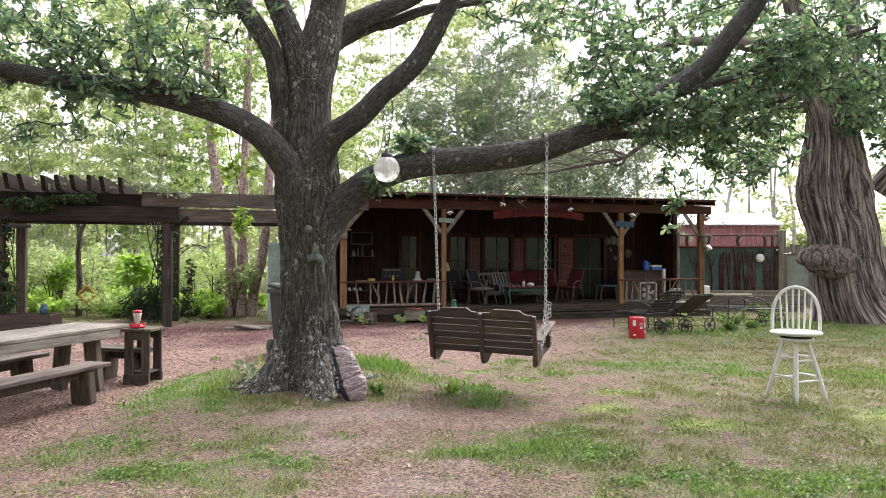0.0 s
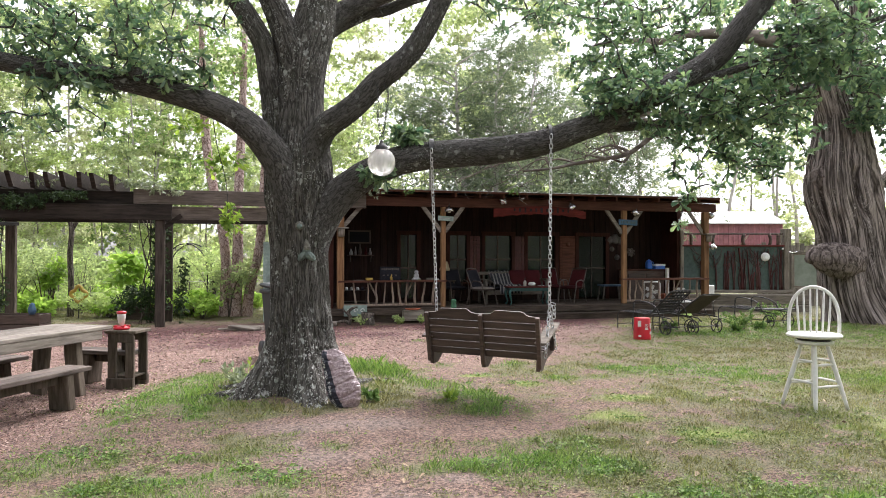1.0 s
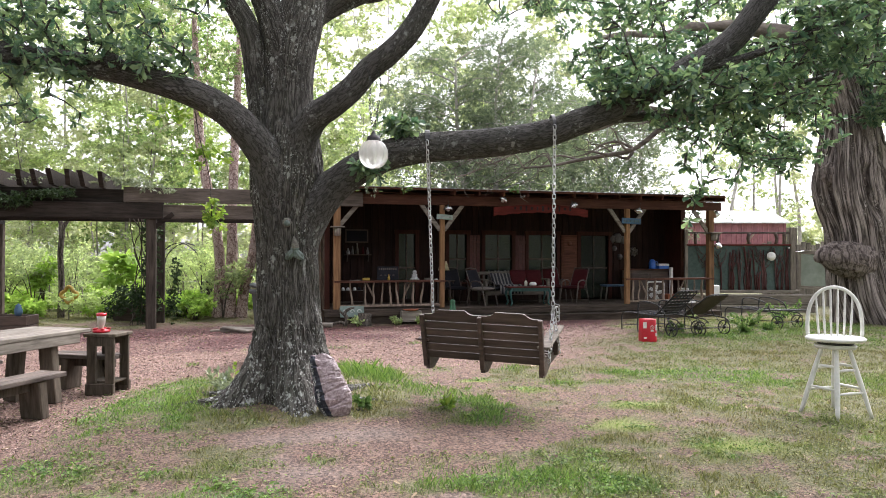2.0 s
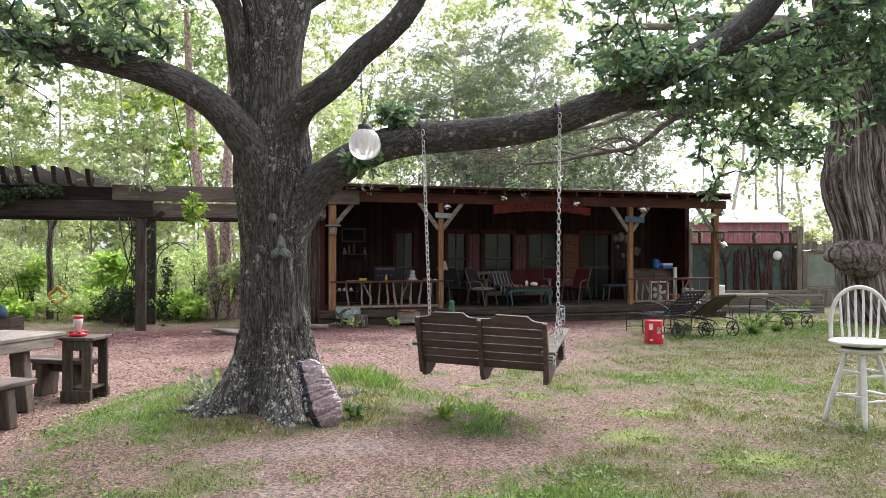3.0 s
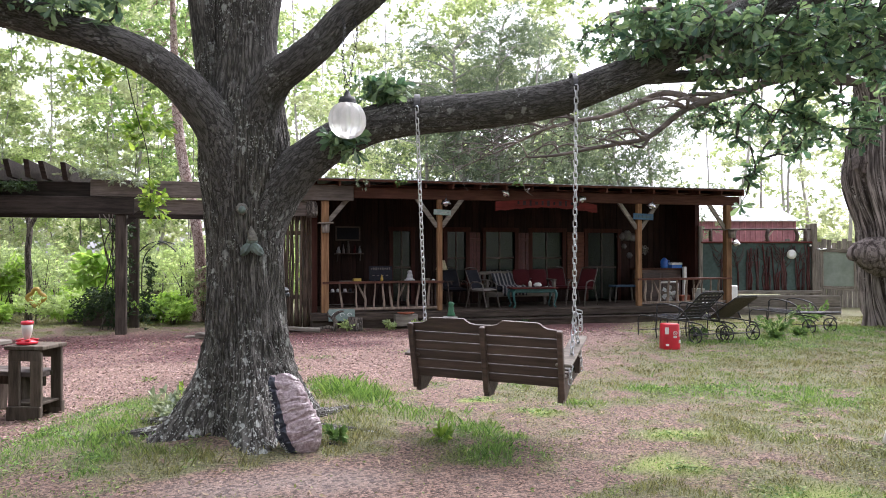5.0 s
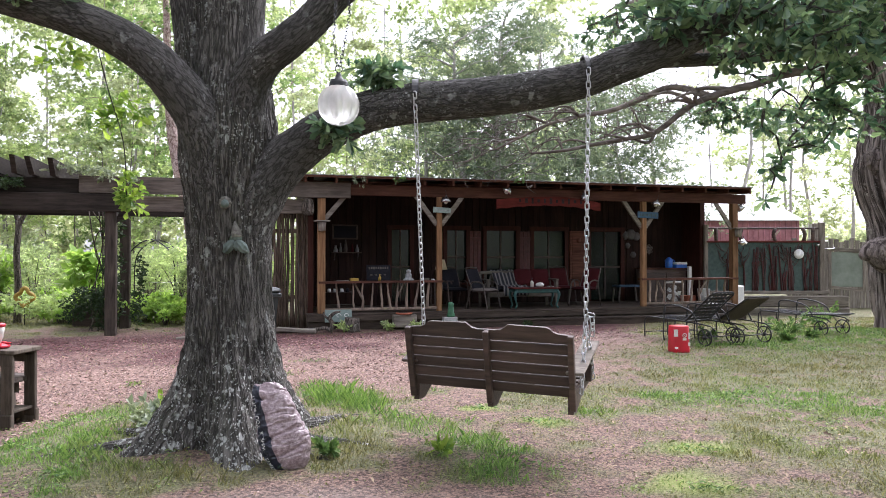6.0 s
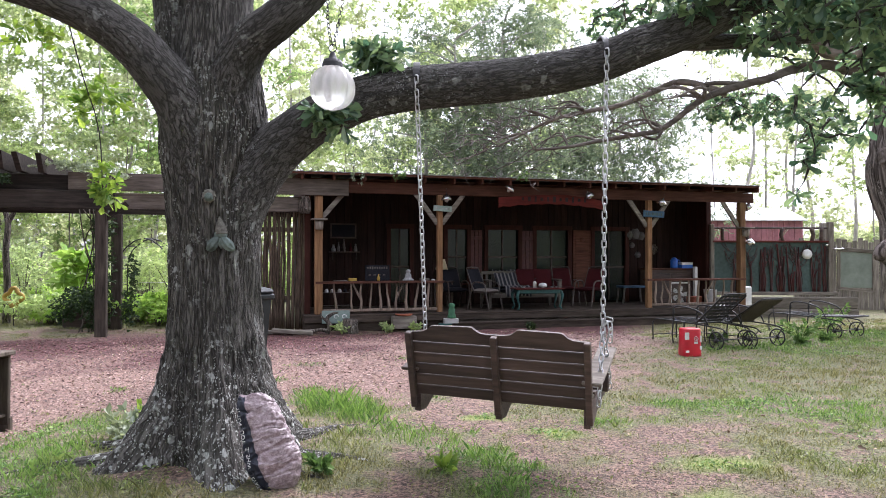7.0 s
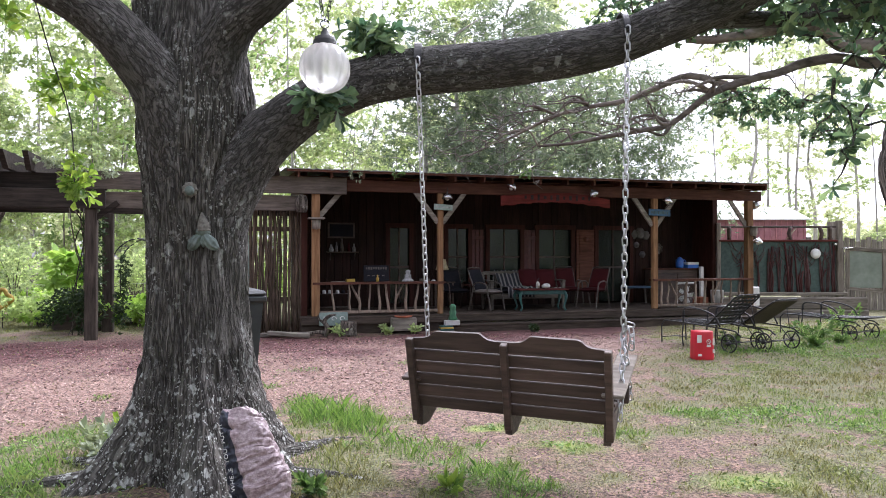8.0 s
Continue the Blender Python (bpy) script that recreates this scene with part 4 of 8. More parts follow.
# ---- picnic table with benches ----
def build_table():
    m = pose(-4.42, 7.45, zg(-4.3, 7.6), 0, 0, -14)
    t = thing("picnic_table", "weathered grey plank picnic table", "table", m)
    for k in range(5):
        part("tabletop_plank", Shape().box(0.148, 2.5, 0.04, pose(-0.31 + 0.153 * k, 0, 0.72), 0.006), GREY_WOOD_Y, t)
    for x in (-0.37, 0.37):
        part("apron", Shape().box(0.035, 2.2, 0.1, pose(x * 0.95, 0, 0.65), 0.005), GREY_WOOD_Y, t)
    for y in (-0.85, 0.85):
        part("trestle", Shape().box(0.62, 0.09, 0.1, pose(0, y, 0.65), 0.006), GREY_WOOD_DARK, t)
        for x in (-0.22, 0.22):
            part("leg", Shape().box(0.17, 0.09, 0.62, pose(x, y, 0.31, 0, 6 if x < 0 else -6), 0.008), GREY_WOOD_DARK, t)
    for name, x, y, length, turn in (("side", 0.6, -0.56, 2.1, 0), ("side", -0.62, -0.1, 2.1, 0), ("end", 0.0, 1.62, 0.9, 90)):
        b = thing("picnic_bench", "weathered grey plank bench beside the picnic table", "bench", m @ pose(x, y, 0, 0, 0, turn), "picnic benches")
        for k in (-1, 1):
            part("seat_plank", Shape().box(0.145, length, 0.045, pose(k * 0.076, 0, 0.385), 0.006), BENCH_WOOD, b)
        part("rail", Shape().box(0.04, length * 0.85, 0.1, pose(0, 0, 0.31), 0.006), GREY_WOOD_DARK, b)
        for y2 in (-length / 2 + 0.25, length / 2 - 0.25):
            part("leg", Shape().box(0.25, 0.1, 0.36, pose(0, y2, 0.18, 6 if y2 > 0 else -6), 0.012), GREY_WOOD_DARK, b)


# tabletop paler than its legs: sky sheen put into the plank colour
GREY_WOOD_Y = surface("grey_planks", (0.1, 0.085, 0.07), (0.29, 0.258, 0.22), 24, (1, 0.1, 1), 0.85, 0.4, wear=(0.09, 0.08, 0.065))
BENCH_WOOD = surface("brown_bench_planks", (0.05, 0.04, 0.034), (0.18, 0.148, 0.128), 24, (1, 0.1, 1), 0.8, 0.4)
# side table's brown; on legs and trestles it also carries the shade below
GREY_WOOD_DARK = surface("brown_grey_timber", (0.045, 0.036, 0.027), (0.14, 0.115, 0.09), 24, (1, 1, 0.15), 0.85, 0.4)
build_table()


def build_side_table():
    z = zg(-3.68, 8.85)
    s = thing("side_table", "small weathered wooden side table on slab legs", "table", pose(-3.68, 8.82, z, 0, 0, -6))
    part("tabletop", Shape().box(0.38, 0.36, 0.035, pose(0, 0, 0.66), 0.006), GREY_WOOD_DARK, s)
    part("apron", Shape().box(0.31, 0.03, 0.1, pose(0, -0.15, 0.59), 0.005), GREY_WOOD_DARK, s)
    part("apron", Shape().box(0.31, 0.03, 0.1, pose(0, 0.15, 0.59), 0.005), GREY_WOOD_DARK, s)
    for x in (-0.14, 0.14):
        for y in (-0.17, 0.17):
            part("leg", Shape().box(0.105, 0.035, 0.55, pose(x * 0.76, y * 0.85, 0.34), 0.006), GREY_WOOD_DARK, s)
    for y in (-0.18, 0.18):
        part("foot_rail", Shape().box(0.33, 0.05, 0.13, pose(0, y * 0.88, 0.065), 0.008), GREY_WOOD_DARK, s)
    part("shelf", Shape().box(0.28, 0.26, 0.025, pose(0, 0, 0.145), 0.005), GREY_WOOD_DARK, s)
    f = thing("hummingbird_feeder", "red and clear plastic hummingbird feeder", "feeder", pose(-3.74, 8.78, z + 0.678))
    part("base", Shape().lathe([(0.0, 0.0), (0.085, 0.005), (0.095, 0.02), (0.08, 0.035), (0.03, 0.045), (0.0, 0.045)], 24), RED_PLASTIC, f)
    for k in range(5):
        a = k * 2 * math.pi / 5 + 0.3
        part("flower", Shape().lathe([(0.008, 0), (0.022, 0.012), (0.026, 0.02), (0.0, 0.022)], 10, pose(0.075 * math.cos(a), 0.075 * math.sin(a), 0.03)), RED_PLASTIC, f)
    part("bottle", Shape().lathe([(0.02, 0.04), (0.025, 0.06), (0.038, 0.09), (0.045, 0.14), (0.05, 0.19), (0.0, 0.19)], 20), CLEAR, f, "clear bottle")
    part("cap", Shape().lathe([(0.052, 0.185), (0.055, 0.2), (0.05, 0.215), (0.0, 0.22)], 20), RED_PLASTIC, f)


CLEAR = surface("cloudy_plastic", (0.5, 0.47, 0.42), (0.62, 0.6, 0.55), 6, rough=0.25, relief=0.02, vary=0)
build_side_table()


# ---- globe lantern hung from the oak ----
def build_lantern():
    g = thing("globe_lantern", "ribbed clear pressed-glass globe lantern with a dark metal cap", "lantern", pose(-0.555, 7.06, 2.33))
    prof = [(0.02, -0.128)] + [(0.127 * math.cos(a) ** 0.85, 0.126 * math.sin(a)) for a in np.linspace(-1.35, 1.2, 22)] + [(0.05, 0.122)]
    part("globe", Shape().lathe(prof, 120, None, lambda a: 0.93 + 0.1 * abs(math.sin(5 * a))), MILK_GLASS, g)
    part("cap", Shape().lathe([(0.062, 0.108), (0.064, 0.118), (0.056, 0.124), (0.06, 0.134), (0.054, 0.142), (0.05, 0.156), (0.026, 0.163), (0.018, 0.185), (0.012, 0.2), (0.0, 0.205)], 24, None, lambda a: 1 + 0.03 * math.cos(12 * a)), BLACK_IRON, g)
    part("ring", Shape().tube([(0.022 * math.cos(a), 0, 0.225 + 0.022 * math.sin(a)) for a in np.linspace(0, 2 * math.pi, 14, endpoint=False)], 0.003, 6, closed=True), BLACK_IRON, g)
    for dx in (-0.04, 0.035):
        part("chain", chain_shape([(dx * 0.2, 0, 0.24), (dx, 0.06, 0.45), (dx * 1.2, 0.2, 0.68), (dx - 0.06, 0.4, 0.87)], 0.028, 0.036, 0.018, 0.0022), BLACK_IRON, g)


def milk():
    m, n, l, b = material("pressed_glass")
    v = mapped(n, l, (1, 1, 0.3))
    f = noise_node(n, l, v, 30, 4)
    c = ramp(n, l, f, [(0.3, (0.8, 0.79, 0.76)), (0.7, (0.97, 0.96, 0.94))])
    l.new(c, b.inputs["Base Color"])
    b.inputs["Roughness"].default_value, b.inputs["Transmission Weight"].default_value = 0.06, 0.85
    bump(n, l, b, f, 0.3, 0.004)
    t = n.new("ShaderNodeBsdfTranslucent")
    l.new(c, t.inputs["Color"])
    s = n.new("ShaderNodeMixShader")
    s.inputs[0].default_value = 0.27
    l.new(b.outputs[0], s.inputs[1])
    l.new(t.outputs[0], s.inputs[2])
    l.new(s.outputs[0], n["Material Output"].inputs["Surface"])
    return m


MILK_GLASS = milk()
build_lantern()


# ---- red drum, wheeled bin, mesh bag ----
def build_small():
    c = thing("red_drum", "red plastic fuel can with pale labels", "container", pose(3.5, 12.9, zg(3.5, 12.9), 0, 0, 6))
    sq = lambda a: 1 / max(abs(math.cos(a)) ** 4 + abs(math.sin(a)) ** 4, 0.3) ** 0.25
    part("body", Shape().lathe([(0.0, 0), (0.128, 0.0), (0.132, 0.015), (0.122, 0.36), (0.118, 0.375), (0.0, 0.378)], 40, None, sq), RED_PLASTIC, c)
    for x, z, w, h in ((-0.095, 0.28, 0.06, 0.1), (0.03, 0.19, 0.055, 0.03), (0.1, 0.24, 0.025, 0.09), (-0.09, 0.07, 0.05, 0.03), (0.1, 0.12, 0.03, 0.05)):
        part("sticker", Shape().box(w, 0.004, h, pose(x, -0.128 + 0.006 * (z > 0.2), z), 0.001), WHITE_PAINT, c, "pale label")
    part("sticker", Shape().tube([(0.03 + 0.028 * math.cos(a), -0.129, 0.245 + 0.028 * math.sin(a)) for a in np.linspace(0, 2 * math.pi, 18, endpoint=False)], 0.004, 5, closed=True), WHITE_PAINT, c)
    part("sticker", Shape().tube([(0.01, -0.129, 0.265), (0.05, -0.129, 0.225)], 0.004, 5), WHITE_PAINT, c)
    bn = thing("wheeled_bin", "dark wheeled refuse bin with a hinged lid", "bin", pose(-2.15, 10.6, zg(-2.15, 10.6), 0, 0, 38))
    s = Shape()
    verts = [(x * k, y * k2, z) for z, k, k2 in ((0.03, 0.8, 0.8), (0.95, 1.0, 1.0)) for x, y in ((-0.29, -0.33), (0.29, -0.33), (0.29, 0.33), (-0.29, 0.33))]
    s.add(verts, [(3, 2, 1, 0), (4, 5, 6, 7), (0, 1, 5, 4), (1, 2, 6, 5), (2, 3, 7, 6), (3, 0, 4, 7)])
    part("body", s, BIN_PLASTIC, bn)
    part("rim", Shape().box(0.64, 0.72, 0.06, pose(0, 0, 0.95), 0.015), BIN_PLASTIC, bn)
    part("lid", Shape().box(0.63, 0.74, 0.06, pose(0, 0.01, 1.02, 3), 0.025), BIN_PLASTIC, bn)
    for x in (-0.27, 0.27):
        part("wheel", Shape().tube([(x - 0.03, 0.3, 0.12), (x + 0.03, 0.3, 0.12)], 0.12, 20), BLACK_IRON, bn)


build_small()


# ---- things on the porch ----
def at_house(x, y, z, turn=0.0):
    return HOUSE @ pose(x, y, z, 0, 0, turn)


# six dim tones for cloth, wood and metal, with the porch shade put in
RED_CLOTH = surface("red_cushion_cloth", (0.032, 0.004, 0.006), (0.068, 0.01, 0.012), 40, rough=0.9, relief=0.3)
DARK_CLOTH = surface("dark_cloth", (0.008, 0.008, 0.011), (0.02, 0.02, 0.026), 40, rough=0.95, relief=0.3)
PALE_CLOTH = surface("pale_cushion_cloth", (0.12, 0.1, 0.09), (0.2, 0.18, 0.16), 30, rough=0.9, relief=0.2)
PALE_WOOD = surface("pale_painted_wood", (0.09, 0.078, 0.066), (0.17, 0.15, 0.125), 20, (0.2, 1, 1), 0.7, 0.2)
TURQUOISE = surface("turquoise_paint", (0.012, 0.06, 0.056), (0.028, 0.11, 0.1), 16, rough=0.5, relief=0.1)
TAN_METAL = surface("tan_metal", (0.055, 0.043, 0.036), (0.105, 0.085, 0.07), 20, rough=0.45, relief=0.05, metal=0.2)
SILVER = surface("silver_metal", (0.5, 0.5, 0.5), (0.75, 0.75, 0.74), 12, rough=0.22, relief=0.04, metal=0.9)
SHADE = surface("lamp_shade", (0.4, 0.33, 0.2), (0.5, 0.43, 0.28), 10, rough=0.9, relief=0.05)
BLUE_PAINT = surface("blue_paint", (0.02, 0.06, 0.12), (0.05, 0.12, 0.19), 16, rough=0.6, relief=0.1)
BLUE_PLASTIC = surface("blue_plastic", (0.02, 0.1, 0.45), (0.04, 0.18, 0.6), 6, rough=0.35, relief=0.02)
MINT = surface("mint_paint", (0.2, 0.27, 0.24), (0.34, 0.41, 0.37), 18, rough=0.7, relief=0.15)
WHITE_PLASTIC = surface("white_plastic", (0.55, 0.55, 0.53), (0.72, 0.72, 0.7), 8, rough=0.4, relief=0.02)
YELLOW = surface("yellow_card", (0.3, 0.19, 0.025), (0.42, 0.28, 0.05), 10, rough=0.6, relief=0.05)
FROG_GREEN = surface("green_glaze", (0.02, 0.1, 0.05), (0.06, 0.22, 0.1), 14, rough=0.35, relief=0.1)
TERRACOTTA = surface("terracotta", (0.28, 0.08, 0.045), (0.42, 0.15, 0.09), 16, rough=0.85, relief=0.2)
MURAL_BROWN = surface("mural_brown", (0.04, 0.014, 0.014), (0.1, 0.036, 0.034), 20, (1, 1, 0.1), 0.75, 0.3)
BOARD_RED = surface("board_red", (0.055, 0.012, 0.01), (0.13, 0.024, 0.019), 14, (0.12, 1, 1), 0.95, 0.25)
SIGN_RED = surface("sign_red", (0.07, 0.016, 0.014), (0.15, 0.035, 0.03), 14, (0.12, 1, 1), 0.7, 0.25)
INK = surface("dark_lettering", (0.02, 0.015, 0.015), (0.04, 0.03, 0.03), 20, rough=0.8, relief=0)


# white ornaments dimmed: shade of the porch wall put into the colour
DIM_SHELL = surface("dimmed_shell", (0.1, 0.095, 0.09), (0.22, 0.21, 0.2), 30, rough=0.8, relief=0.3)


def stripes():
    m, n, l, b = material("striped_blanket")
    w = n.new("ShaderNodeTexWave")
    w.wave_type, w.bands_direction = "BANDS", "X"
    w.inputs["Scale"].default_value, w.inputs["Distortion"].default_value = 3.4, 0.4
    l.new(mapped(n, l), w.inputs["Vector"])
    # pale stripes dimmed as well, porch shade put into their colour
    col = ramp(n, l, w.outputs["Fac"], [(0.62, (0.012, 0.013, 0.02)), (0.7, (0.17, 0.16, 0.155))])
    l.new(col, b.inputs["Base Color"])
    b.inputs["Roughness"].default_value = 0.95
    bump(n, l, b, noise_node(n, l, mapped(n, l), 120, 2), 0.3)
    return m


STRIPED = stripes()


def cushion(w, d, h, m=None):
    """A plump pad."""
    s = Shape()
    n = 10
    verts, faces = [], []
    for side in (1, -1):
        for j in range(n + 1):
            for i in range(n + 1):
                u, v = 2 * i / n - 1, 2 * j / n - 1
                puff = (1 - u ** 4) ** 0.5 * (1 - v ** 4) ** 0.5
                verts.append((u * w / 2 * (1 - 0.04 * v * v), v * d / 2 * (1 - 0.04 * u * u), side * h / 2 * puff))
    k = (n + 1) ** 2
    for j in range(n):
        for i in range(n):
            a = j * (n + 1) + i
            faces.append((a, a + 1, a + n + 2, a + n + 1))
            faces.append((k + a, k + a + n + 1, k + a + n + 2, k + a + 1))
    return s.add(verts, faces, True, m)


def patio_chair(x, y, turn, seat_mat, back_mat, frame_mat, label):
    c = thing("patio_chair", label, "chair", at_house(x, y, DECK_Z, turn), "porch chairs")
    for s in (-1, 1):
        part("side_frame", Shape().tube(spline([(s * 0.26, -0.3, 0.0), (s * 0.26, -0.22, 0.38), (s * 0.26, -0.16, 0.58), (s * 0.26, 0.12, 0.6), (s * 0.26, 0.2, 0.35), (s * 0.26, 0.3, 0.0)], 0.05), 0.016, 8), frame_mat, c)
        part("back_post", Shape().tube(spline([(s * 0.23, 0.12, 0.38), (s * 0.23, 0.24, 0.65), (s * 0.22, 0.36, 0.92)], 0.08), 0.014, 8), frame_mat, c)
    part("top_rail", Shape().tube([(-0.22, 0.36, 0.92), (0, 0.375, 0.94), (0.22, 0.36, 0.92)], 0.014, 8), frame_mat, c)
    part("seat", cushion(0.5, 0.5, 0.1, pose(0, -0.02, 0.42)), seat_mat, c)
    part("backrest", cushion(0.46, 0.52, 0.06, pose(0, 0.24, 0.66, 66)), back_mat, c)


def build_porch():
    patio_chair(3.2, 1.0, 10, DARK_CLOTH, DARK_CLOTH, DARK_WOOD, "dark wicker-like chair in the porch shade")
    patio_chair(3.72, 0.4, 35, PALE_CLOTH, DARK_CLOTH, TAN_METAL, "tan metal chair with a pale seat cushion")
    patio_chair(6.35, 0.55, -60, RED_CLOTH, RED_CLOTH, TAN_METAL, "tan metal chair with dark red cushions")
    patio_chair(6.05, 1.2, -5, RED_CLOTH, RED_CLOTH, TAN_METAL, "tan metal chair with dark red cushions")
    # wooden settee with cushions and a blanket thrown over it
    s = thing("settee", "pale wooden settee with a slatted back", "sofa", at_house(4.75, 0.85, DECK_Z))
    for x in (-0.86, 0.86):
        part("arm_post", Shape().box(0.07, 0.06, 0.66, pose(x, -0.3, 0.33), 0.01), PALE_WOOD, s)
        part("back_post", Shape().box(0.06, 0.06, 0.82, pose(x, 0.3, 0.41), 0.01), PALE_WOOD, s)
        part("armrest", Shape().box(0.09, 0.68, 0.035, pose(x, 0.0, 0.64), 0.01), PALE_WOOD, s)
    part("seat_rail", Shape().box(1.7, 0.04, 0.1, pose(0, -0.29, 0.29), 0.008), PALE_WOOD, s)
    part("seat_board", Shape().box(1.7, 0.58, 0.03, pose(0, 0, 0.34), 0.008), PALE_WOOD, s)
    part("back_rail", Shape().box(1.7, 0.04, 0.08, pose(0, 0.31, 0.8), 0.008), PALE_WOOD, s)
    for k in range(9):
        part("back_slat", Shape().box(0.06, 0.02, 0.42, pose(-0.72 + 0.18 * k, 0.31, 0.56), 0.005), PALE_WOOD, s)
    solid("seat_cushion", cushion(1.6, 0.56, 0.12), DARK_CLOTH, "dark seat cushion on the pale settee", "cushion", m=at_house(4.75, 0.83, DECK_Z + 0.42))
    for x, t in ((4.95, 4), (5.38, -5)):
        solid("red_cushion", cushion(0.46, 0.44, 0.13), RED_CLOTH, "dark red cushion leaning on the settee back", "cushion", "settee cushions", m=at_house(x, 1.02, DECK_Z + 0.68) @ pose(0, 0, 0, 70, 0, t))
    # blanket
    n = 16
    verts, faces = [], []
    for j in range(n + 1):
        f = j / n
        if f < 0.12:
            y, z = 0.4, 0.5 + 0.34 * (f / 0.12)
        elif f < 0.5:
            y, z = 0.36 - 0.3 * (f - 0.12) / 0.38, 0.86 - 0.36 * (f - 0.12) / 0.38
        elif f < 0.8:
            y, z = 0.06 - 0.38 * (f - 0.5) / 0.3, 0.5
        else:
            y, z = -0.335 - 0.02 * (f - 0.8) / 0.2, 0.5 - 0.22 * (f - 0.8) / 0.2
        for i in range(15):
            u = i / 14
            verts.append((-0.34 + 0.62 * u + 0.1 * f, y - 0.012 * math.sin(u * 17 + f * 3), z + 0.012 * math.sin(u * 15 + j)))
    for j in range(n):
        for i in range(14):
            a = j * 15 + i
            faces.append((a, a + 1, a + 16, a + 15))
    b = solid("blanket", Shape().add(verts, faces, True), STRIPED, "black and white striped blanket over the settee", "blanket", m=at_house(4.5, 0.85, DECK_Z))
    b.modifiers.new("thick", "SOLIDIFY").thickness = 0.012
    # low table with curved legs
    t = thing("low_table", "turquoise low table with curved legs and a reddish top", "table", at_house(4.85, 0.1, DECK_Z, -4))
    part("tabletop", Shape().box(1.12, 0.5, 0.03, pose(0, 0, 0.47), 0.01), SIGN_RED, t, "worn reddish tabletop")
    part("apron", Shape().box(1.0, 0.4, 0.09, pose(0, 0, 0.41), 0.01), TURQUOISE, t)
    for sx in (-1, 1):
        for sy in (-1, 1):
            leg = [(sx * 0.47, sy * 0.17, 0.44, 0.03), (sx * 0.52, sy * 0.2, 0.34, 0.035), (sx * 0.5, sy * 0.19, 0.2, 0.022), (sx * 0.47, sy * 0.18, 0.08, 0.016), (sx * 0.51, sy * 0.2, 0.02, 0.022)]
            p = spline(leg, 0.04)
            part("leg", Shape().tube(p[:, :3], p[:, 3], 10), TURQUOISE, t)
    zt = DECK_Z + 0.487
    bt = thing("spray_bottle", "pale lilac spray bottle on the low table", "bottle", at_house(4.8, 0.12, zt))
    part("body", Shape().lathe([(0.0, 0), (0.04, 0.002), (0.042, 0.1), (0.03, 0.13), (0.014, 0.15), (0.0, 0.15)], 16), CLEAR, bt)
    part("pump", Shape().tube([(0, 0, 0.15), (0, 0, 0.2), (0.03, 0, 0.21)], 0.01, 8), BLACK_IRON, bt)
    solid("crumpled_paper", Shape().lathe([(0.0, 0.0), (0.08, 0.02), (0.095, 0.06), (0.06, 0.1), (0.0, 0.11)], 14, fn=lambda a: 1 + 0.18 * math.sin(3 * a) + 0.08 * math.sin(7 * a)), WHITE_PLASTIC, "crumpled white paper on the low table", "paper", m=at_house(4.98, 0.06, zt))
    for x, r in ((5.2, 0.03), (5.3, 0.02), (4.5, 0.035)):
        solid("small_dish", Shape().lathe([(0.0, 0), (r, 0.002), (r * 1.4, 0.02), (r * 1.3, 0.022), (0.0, 0.008)], 14), STONE, "small grey dish on the low table", "dish", "dishes", m=at_house(x, 0.08, zt))
    # lamp on a side table
    st = thing("lamp_table", "small dark side table beside the porch post", "table", at_house(2.98, 1.35, DECK_Z))
    part("tabletop", Shape().box(0.5, 0.45, 0.03, pose(0, 0, 0.6), 0.006), DARK_WOOD, st)
    for sx in (-0.2, 0.2):
        for sy in (-0.18, 0.18):
            part("leg", Shape().box(0.04, 0.04, 0.59, pose(sx, sy, 0.295), 0.005), DARK_WOOD, st)
    lp = thing("table_lamp", "table lamp with a cream cone shade", "lamp", at_house(2.98, 1.35, DECK_Z + 0.615))
    part("base", Shape().lathe([(0.0, 0), (0.08, 0.0), (0.07, 0.03), (0.03, 0.06), (0.05, 0.14), (0.02, 0.24), (0.012, 0.3), (0.0, 0.3)], 16), DARK_WOOD, lp)
    part("shade", Shape().lathe([(0.15, 0.26), (0.08, 0.5), (0.075, 0.5), (0.145, 0.26)], 24), SHADE, lp)
    # buffet with odds and ends
    c = thing("buffet", "dark wooden buffet against the porch wall", "cabinet", at_house(9.25, 1.85, DECK_Z))
    part("body", Shape().box(1.25, 0.45, 0.84, pose(0, 0, 0.42), 0.008), DARK_WOOD, c)
    part("top", Shape().box(1.32, 0.52, 0.04, pose(0, -0.01, 0.86), 0.008), HEADER_WOOD, c)
    for x in (-0.3, 0.3):
        part("door", Shape().box(0.55, 0.02, 0.66, pose(x, -0.236, 0.42), 0.006), DARK_WOOD, c)
    solid("white_post", Shape().box(0.09, 0.09, 0.92, pose(0, 0, 0.46), 0.008), WHITE_PAINT, "short white-painted post standing before the buffet", "post", m=at_house(9.86, 1.45, DECK_Z))
    j = thing("water_jug", "blue plastic water jug on the buffet", "jug", at_house(9.4, 1.7, DECK_Z + 0.88))
    part("body", Shape().lathe([(0.0, 0), (0.09, 0.0), (0.1, 0.05), (0.1, 0.2), (0.06, 0.26), (0.03, 0.28), (0.0, 0.29)], 18), BLUE_PLASTIC, j)
    part("handle", Shape().tube(spline([(0.08, 0, 0.22), (0.16, 0, 0.2), (0.15, 0, 0.1), (0.1, 0, 0.08)], 0.03), 0.012, 8), BLUE_PLASTIC, j)
    bx = thing("carton", "white and blue carton on the buffet", "box", at_house(9.72, 1.7, DECK_Z + 0.88, 8))
